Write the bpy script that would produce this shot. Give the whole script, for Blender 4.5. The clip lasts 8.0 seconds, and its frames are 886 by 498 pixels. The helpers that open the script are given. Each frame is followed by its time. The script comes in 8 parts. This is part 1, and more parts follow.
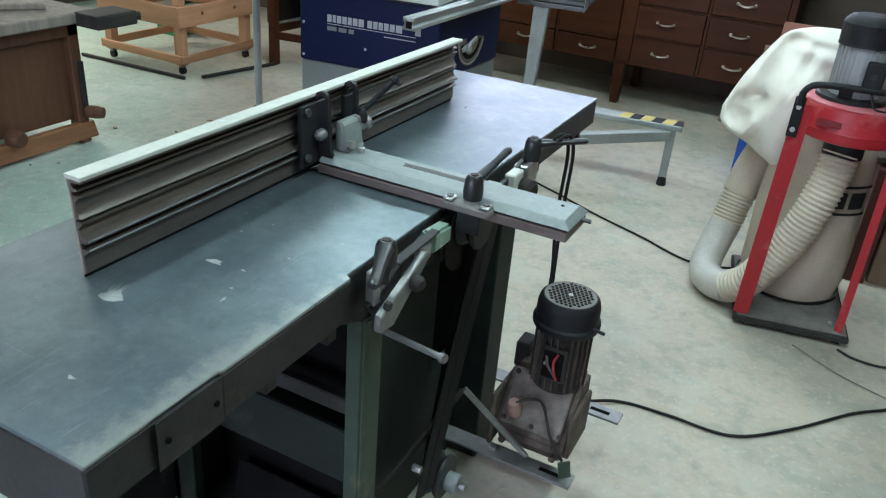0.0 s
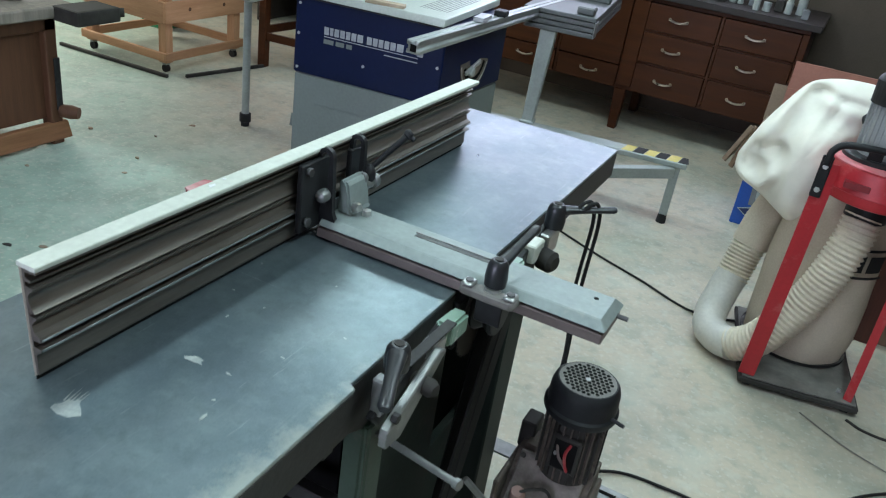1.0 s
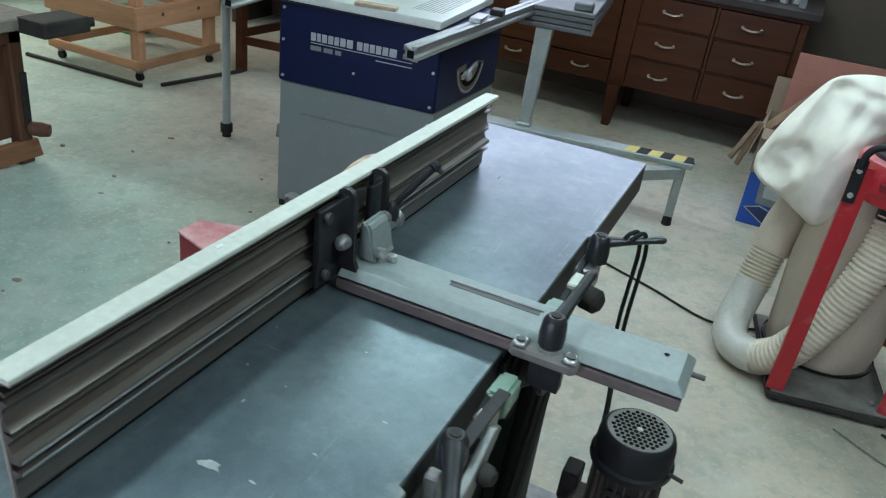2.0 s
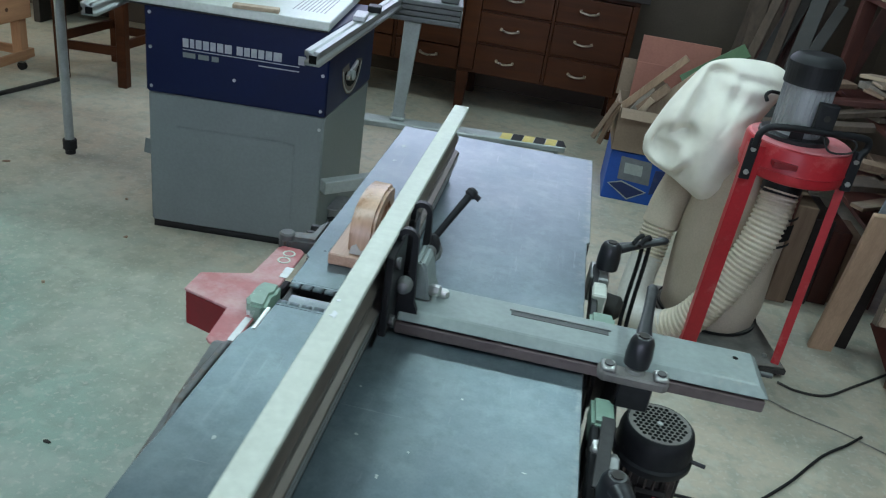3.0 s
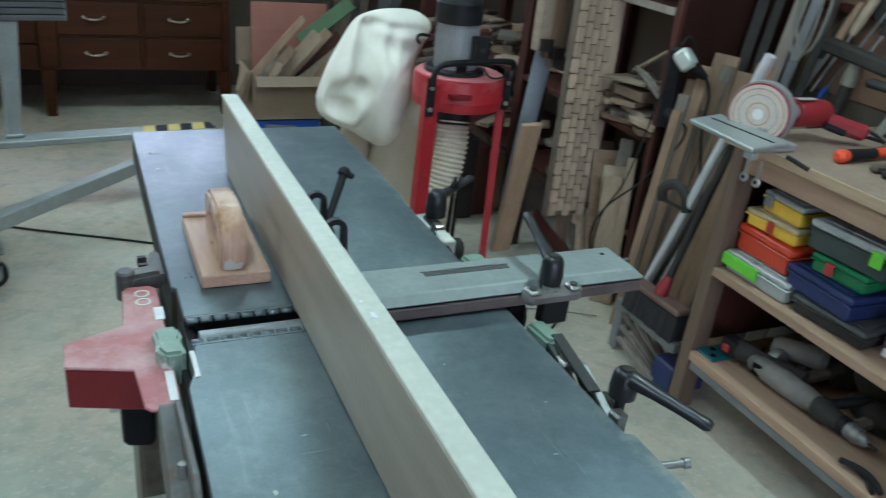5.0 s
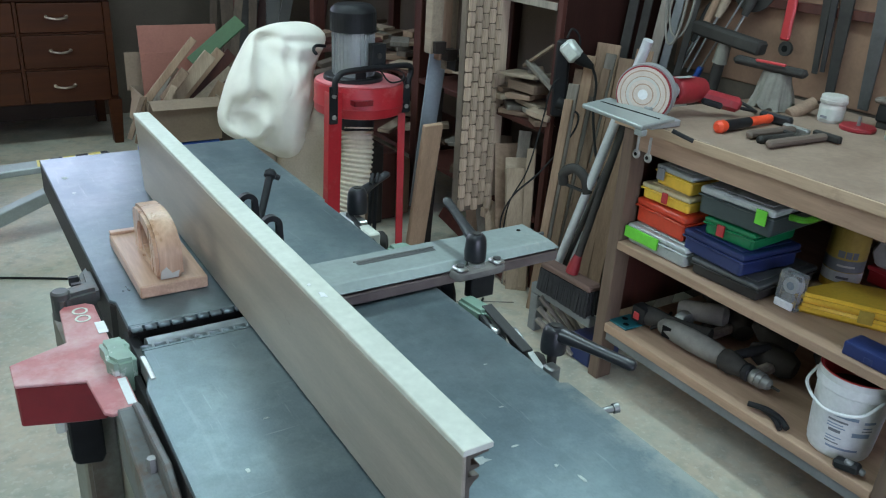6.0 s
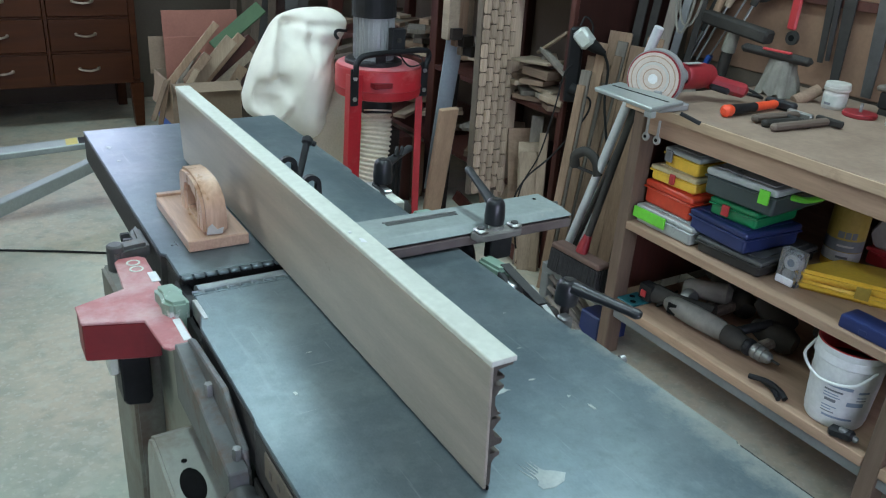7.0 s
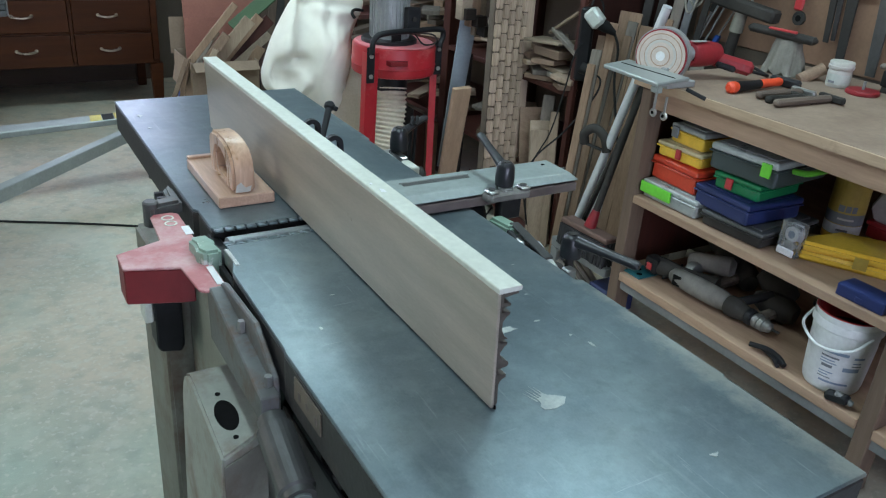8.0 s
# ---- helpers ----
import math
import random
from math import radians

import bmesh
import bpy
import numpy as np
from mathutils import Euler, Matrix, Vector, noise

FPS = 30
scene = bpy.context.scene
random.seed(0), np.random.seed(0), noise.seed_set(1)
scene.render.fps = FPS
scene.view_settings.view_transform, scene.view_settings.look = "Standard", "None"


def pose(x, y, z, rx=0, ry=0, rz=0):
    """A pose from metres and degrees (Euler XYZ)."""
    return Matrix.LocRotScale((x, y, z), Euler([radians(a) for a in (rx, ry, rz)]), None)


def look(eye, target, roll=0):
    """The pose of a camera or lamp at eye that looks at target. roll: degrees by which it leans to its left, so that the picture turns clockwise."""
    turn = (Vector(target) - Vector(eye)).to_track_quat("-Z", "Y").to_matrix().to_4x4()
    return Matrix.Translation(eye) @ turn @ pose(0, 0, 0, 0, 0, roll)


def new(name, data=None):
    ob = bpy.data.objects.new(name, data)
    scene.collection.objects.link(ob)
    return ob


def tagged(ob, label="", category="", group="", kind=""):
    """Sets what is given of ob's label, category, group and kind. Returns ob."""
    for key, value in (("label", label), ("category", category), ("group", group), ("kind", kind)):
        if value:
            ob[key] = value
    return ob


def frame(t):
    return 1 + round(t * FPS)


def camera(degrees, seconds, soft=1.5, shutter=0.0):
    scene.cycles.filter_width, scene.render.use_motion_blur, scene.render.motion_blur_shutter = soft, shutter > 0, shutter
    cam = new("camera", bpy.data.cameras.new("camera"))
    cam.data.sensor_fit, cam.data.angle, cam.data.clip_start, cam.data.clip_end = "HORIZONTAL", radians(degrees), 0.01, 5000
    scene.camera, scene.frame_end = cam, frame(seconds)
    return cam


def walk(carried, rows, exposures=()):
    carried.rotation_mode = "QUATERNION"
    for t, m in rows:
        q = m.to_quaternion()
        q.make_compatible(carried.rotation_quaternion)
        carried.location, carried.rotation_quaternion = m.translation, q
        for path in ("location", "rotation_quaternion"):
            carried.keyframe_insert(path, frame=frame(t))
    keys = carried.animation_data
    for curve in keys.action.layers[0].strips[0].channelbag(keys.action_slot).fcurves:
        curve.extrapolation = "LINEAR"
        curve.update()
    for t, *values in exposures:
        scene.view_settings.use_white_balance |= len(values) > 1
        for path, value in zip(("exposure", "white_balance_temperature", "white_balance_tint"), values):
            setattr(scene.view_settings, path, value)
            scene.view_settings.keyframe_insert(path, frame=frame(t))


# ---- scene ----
cam = camera(58.5, 8.0, soft=1.15, shutter=0.3)
PATH = [
    (0, (0.897, -0.657, 1.449), (0.128, 0.947, 0.535), 4.9),
    (0.5, (0.831, -0.59, 1.475), (0.082, 1.021, 0.556), 7.1),
    (1, (0.727, -0.491, 1.489), (0.015, 1.14, 0.576), 9.0),
    (1.2, (0.708, -0.451, 1.495), (-0.006, 1.18, 0.583), 8.6),
    (2.3, (0.45, -0.351, 1.468), (-0.128, 1.326, 0.542), 6.9),
    (2.5, (0.361, -0.387, 1.476), (-0.01, 1.353, 0.562), 9.2),
    (3, (0.197, -0.405, 1.475), (-0.001, 1.37, 0.575), 8.9),
    (3.5, (0.085, -0.369, 1.465), (0.011, 1.414, 0.562), 7.2),
    (4, (-0.079, -0.395, 1.446), (0.208, 1.37, 0.551), 6.5),
    (4.5, (-0.2, -0.374, 1.436), (0.336, 1.339, 0.555), 7.3),
    (5, (-0.245, -0.358, 1.423), (0.558, 1.269, 0.58), 6.5),
    (5.2, (-0.265, -0.355, 1.417), (0.66, 1.215, 0.593), 6.7),
    (6.3, (-0.332, -0.444, 1.413), (0.682, 1.085, 0.617), 3.5),
    (6.5, (-0.352, -0.457, 1.406), (0.652, 1.078, 0.609), 3.7),
    (7, (-0.393, -0.503, 1.409), (0.6, 1.029, 0.591), 4.2),
    (7.5, (-0.417, -0.55, 1.399), (0.557, 0.985, 0.565), 5.1),
    (8, (-0.447, -0.59, 1.399), (0.515, 0.944, 0.551), 4.3),
]
walk(cam, [(t, look(eye, target, roll)) for t, eye, target, roll in PATH],
     exposures=[(0, -0.08, 6480, 10), (1, -0.15, 6460, 10), (2.5, -0.46, 6340, 8), (3.5, -0.59, 6300, 7), (4.5, -0.6, 6220, 6), (5.2, -0.46, 6240, 6), (6.5, -0.27, 6300, 9), (8, -0.3, 6340, 10)])

# ---- world, lights ----
world = bpy.data.worlds.new("world")
scene.world = world
world.use_nodes = True
wn = world.node_tree.nodes
sky = wn.new("ShaderNodeTexSky")
sky.sky_type, sky.sun_disc = "NISHITA", False
sky.sun_elevation, sky.sun_rotation = radians(38), radians(200)
wn["Background"].inputs["Strength"].default_value = 0.1
world.node_tree.links.new(sky.outputs[0], wn["Background"].inputs["Color"])


def area_lamp(name, m, sx, sy, watts, color):
    data = bpy.data.lights.new(name, "AREA")
    data.shape, data.size, data.size_y = "RECTANGLE", sx, sy
    data.energy, data.color = watts, color
    ob = new(name, data)
    ob.matrix_world = m
    return ob


# north window daylight, added west and south fill, and the ceiling's fluorescent fittings
area_lamp("window_light", pose(-0.55, 5.02, 2.0, -90, 0, 0), 2.5, 0.8, 11, (0.7, 0.75, 1.0))
area_lamp("west_fill_light", pose(-4.88, 2.9, 1.35, 0, -90, 0), 2.0, 1.6, 59, (0.88, 0.92, 0.85))
area_lamp("south_fill_light", pose(-0.6, -3.38, 1.5, 90, 0, 0), 2.6, 1.9, 3.5, (0.78, 0.95, 1.0))
TUBES = [(0.5, 2.6, 2.62, 0, 22), (-1.05, 2.75, 2.62, 0, 27), (-0.45, 0.3, 2.62, 90, 17), (1.15, 0.6, 2.62, 90, 28)]
for tx, ty, tz, tr, tw in TUBES:
    area_lamp("fluorescent_light", pose(tx, ty, tz - 0.075, 0, 0, tr), 1.2, 0.12, tw, (0.705, 0.93, 1.0))

# ---- materials ----
def surf(name, c1, c2=None, scale=6.0, rough=0.6, metal=0.0, bump=0.15, fine=90.0, stain=None, stretch=(1, 1, 1), rvar=0.12, rnd=0.0, spec=0.5, dist=0.002):
    """A surface with variation at two scales; stain: (colour, scale, low, high)."""
    m = bpy.data.materials.new(name)
    m.use_nodes = True
    nt = m.node_tree
    n, link = nt.nodes, nt.links.new
    b = n["Principled BSDF"]
    b.inputs["Metallic"].default_value = metal
    b.inputs["Specular IOR Level"].default_value = spec
    c2 = c2 or tuple(v * 0.72 for v in c1)
    tc, mp = n.new("ShaderNodeTexCoord"), n.new("ShaderNodeMapping")
    mp.inputs["Scale"].default_value = stretch
    link(tc.outputs["Object"], mp.inputs["Vector"])
    big, small = n.new("ShaderNodeTexNoise"), n.new("ShaderNodeTexNoise")
    big.inputs["Scale"].default_value, big.inputs["Detail"].default_value, big.inputs["Roughness"].default_value = scale, 6.0, 0.62
    small.inputs["Scale"].default_value, small.inputs["Detail"].default_value = fine, 3.0
    link(mp.outputs[0], big.inputs["Vector"])
    link(mp.outputs[0], small.inputs["Vector"])
    ramp = n.new("ShaderNodeValToRGB")
    ramp.color_ramp.elements[0].position, ramp.color_ramp.elements[1].position = 0.32, 0.68
    ramp.color_ramp.elements[0].color, ramp.color_ramp.elements[1].color = (*c2, 1), (*c1, 1)
    link(big.outputs["Fac"], ramp.inputs["Fac"])
    col = ramp.outputs["Color"]
    grain = n.new("ShaderNodeMapRange")
    grain.inputs["From Min"].default_value, grain.inputs["From Max"].default_value = 0.3, 0.7
    grain.inputs["To Min"].default_value, grain.inputs["To Max"].default_value = 0.93, 1.05
    link(small.outputs["Fac"], grain.inputs["Value"])
    mul = n.new("ShaderNodeVectorMath")
    mul.operation = "MULTIPLY"
    link(col, mul.inputs[0])
    link(grain.outputs[0], mul.inputs[1])
    col = mul.outputs[0]
    if stain:
        sc, ss, lo, hi = stain
        sn, sr, mx = n.new("ShaderNodeTexNoise"), n.new("ShaderNodeMapRange"), n.new("ShaderNodeMix")
        sn.inputs["Scale"].default_value, sn.inputs["Detail"].default_value, sn.inputs["Roughness"].default_value = ss, 8.0, 0.7
        sr.inputs["From Min"].default_value, sr.inputs["From Max"].default_value = lo, hi
        link(tc.outputs["Object"], sn.inputs["Vector"])
        link(sn.outputs["Fac"], sr.inputs["Value"])
        mx.data_type = "RGBA"
        mx.inputs[7].default_value = (*sc, 1)
        link(sr.outputs[0], mx.inputs[0])
        link(col, mx.inputs[6])
        col = mx.outputs[2]
    if rnd:
        oi, hv, mr = n.new("ShaderNodeObjectInfo"), n.new("ShaderNodeHueSaturation"), n.new("ShaderNodeMapRange")
        mr.inputs["To Min"].default_value, mr.inputs["To Max"].default_value = 1 - rnd, 1 + rnd
        link(oi.outputs["Random"], mr.inputs["Value"])
        link(mr.outputs[0], hv.inputs["Value"])
        link(col, hv.inputs["Color"])
        col = hv.outputs[0]
    link(col, b.inputs["Base Color"])
    rr = n.new("ShaderNodeMapRange")
    rr.inputs["To Min"].default_value, rr.inputs["To Max"].default_value = max(0.03, rough - rvar), min(1.0, rough + rvar)
    link(big.outputs["Fac"], rr.inputs["Value"])
    link(rr.outputs[0], b.inputs["Roughness"])
    if bump:
        bp = n.new("ShaderNodeBump")
        bp.inputs["Strength"].default_value, bp.inputs["Distance"].default_value = bump, dist
        link(small.outputs["Fac"], bp.inputs["Height"])
        link(bp.outputs[0], b.inputs["Normal"])
    return m


def wood(name, c1, c2, axis="x", rough=0.6, rnd=0.12, stain=None, spec=0.35):
    s = {"x": (0.7, 9, 9), "y": (9, 0.7, 9), "z": (9, 9, 0.7)}[axis]
    return surf(name, c1, c2, scale=3.2, rough=rough, bump=0.25, fine=26, stretch=s, rnd=rnd, stain=stain, spec=spec)


def glow(name, color, strength):
    m = bpy.data.materials.new(name)
    m.use_nodes = True
    b = m.node_tree.nodes["Principled BSDF"]
    b.inputs["Emission Color"].default_value, b.inputs["Emission Strength"].default_value = (*color, 1), strength
    b.inputs["Base Color"].default_value = (0.8, 0.8, 0.8, 1)
    return m


def clear(name, color=(1, 1, 1), rough=0.15, alpha_rough=0.85):
    """Scuffed clear plastic."""
    m = surf(name, color, scale=9, rough=rough, bump=0.05)
    m.node_tree.nodes["Principled BSDF"].inputs["Transmission Weight"].default_value = alpha_rough
    return m


def table_steel():
    """Oxidised ground steel with a grinding direction along y, pale scuffs and worn bright bands."""
    m = surf("ground_steel", (0.143, 0.188, 0.211), (0.112, 0.150, 0.170), scale=5, rough=0.345, metal=0.6, bump=0.03, fine=260, stretch=(1.6, 0.9, 1), rvar=0.17,
             stain=((0.24, 0.28, 0.29), 6, 0.45, 0.95))
    nt = m.node_tree
    n, link = nt.nodes, nt.links.new
    b = n["Principled BSDF"]
    old = b.inputs["Base Color"].links[0].from_socket
    tc = n.new("ShaderNodeTexCoord")

    def layer(stretch, turn, scale, detail, lo, hi, most, colour):
        """Mixes one kind of mark over what is there: smears, scratches or spots."""
        nonlocal old
        mp, sc, mr, mx = (n.new("ShaderNode" + k) for k in ("Mapping", "TexNoise", "MapRange", "Mix"))
        mp.inputs["Scale"].default_value, mp.inputs["Rotation"].default_value = stretch, (0, 0, turn)
        sc.inputs["Scale"].default_value, sc.inputs["Detail"].default_value, sc.inputs["Roughness"].default_value = scale, detail, 0.68
        for key, v in (("From Min", lo), ("From Max", hi), ("To Max", most)):
            mr.inputs[key].default_value = v
        mx.data_type = "RGBA"
        mx.inputs[7].default_value = (*colour, 1)
        link(tc.outputs["Object"], mp.inputs["Vector"])
        link(mp.outputs[0], sc.inputs["Vector"])
        link(sc.outputs["Fac"], mr.inputs["Value"])
        link(mr.outputs[0], mx.inputs[0])
        link(old, mx.inputs[6])
        old = mx.outputs[2]

    layer((1.0, 0.6, 1), 0.3, 9.0, 10, 0.52, 0.78, 0.28, (0.24, 0.30, 0.315))
    layer((1.0, 0.8, 1), 0.6, 3.4, 2, 0.48, 0.75, 0.25, (0.1, 0.128, 0.143))
    layer((1.0, 1.0, 1), 0.2, 26.0, 6, 0.5, 0.7, 0.34, (0.235, 0.3, 0.3))
    layer((1.0, 1.0, 1), 0.4, 13.0, 9, 0.47, 0.7, 0.3, (0.19, 0.255, 0.262))
    layer((1.0, 1.0, 1), 0.9, 55.0, 5, 0.5, 0.68, 0.3, (0.088, 0.117, 0.128))
    layer((22, 1.4, 1), 0.12, 3.0, 5, 0.58, 0.75, 0.2, (0.3, 0.35, 0.35))
    layer((60, 3.0, 1), 0.15, 2.2, 3, 0.66, 0.76, 0.28, (0.42, 0.46, 0.46))
    layer((46, 3.5, 1), -0.55, 2.0, 3, 0.68, 0.78, 0.3, (0.45, 0.49, 0.49))
    layer((3.0, 50, 1), 0.25, 2.1, 3, 0.69, 0.78, 0.28, (0.4, 0.44, 0.45))
    # bare worn band along the table's long edge, wider at the near end
    sep, wy, no, add, sub, fac, mx2 = (n.new("ShaderNode" + k) for k in ("SeparateXYZ", "MapRange", "TexNoise", "Math", "Math", "MapRange", "Mix"))
    link(tc.outputs["Object"], sep.inputs[0])
    for key, v in (("From Min", -0.62), ("From Max", -0.38), ("To Min", 0.028), ("To Max", 0.006)):
        wy.inputs[key].default_value = v
    link(sep.outputs["Y"], wy.inputs["Value"])
    no.inputs["Scale"].default_value, no.inputs["Detail"].default_value, no.inputs["Roughness"].default_value = 26, 8, 0.75
    link(tc.outputs["Object"], no.inputs["Vector"])
    add.operation = "MULTIPLY_ADD"
    add.inputs[1].default_value = 0.12
    link(no.outputs["Fac"], add.inputs[0])
    link(sep.outputs["X"], add.inputs[2])
    sub.operation = "ADD"
    link(add.outputs[0], sub.inputs[0])
    link(wy.outputs[0], sub.inputs[1])
    for key, v in (("From Min", 0.29), ("From Max", 0.324), ("To Max", 0.62)):
        fac.inputs[key].default_value = v
    link(sub.outputs[0], fac.inputs["Value"])
    mx2.data_type = "RGBA"
    mx2.inputs[7].default_value = (0.36, 0.375, 0.335, 1)
    link(fac.outputs[0], mx2.inputs[0])
    link(old, mx2.inputs[6])
    link(mx2.outputs[2], b.inputs["Base Color"])
    return m


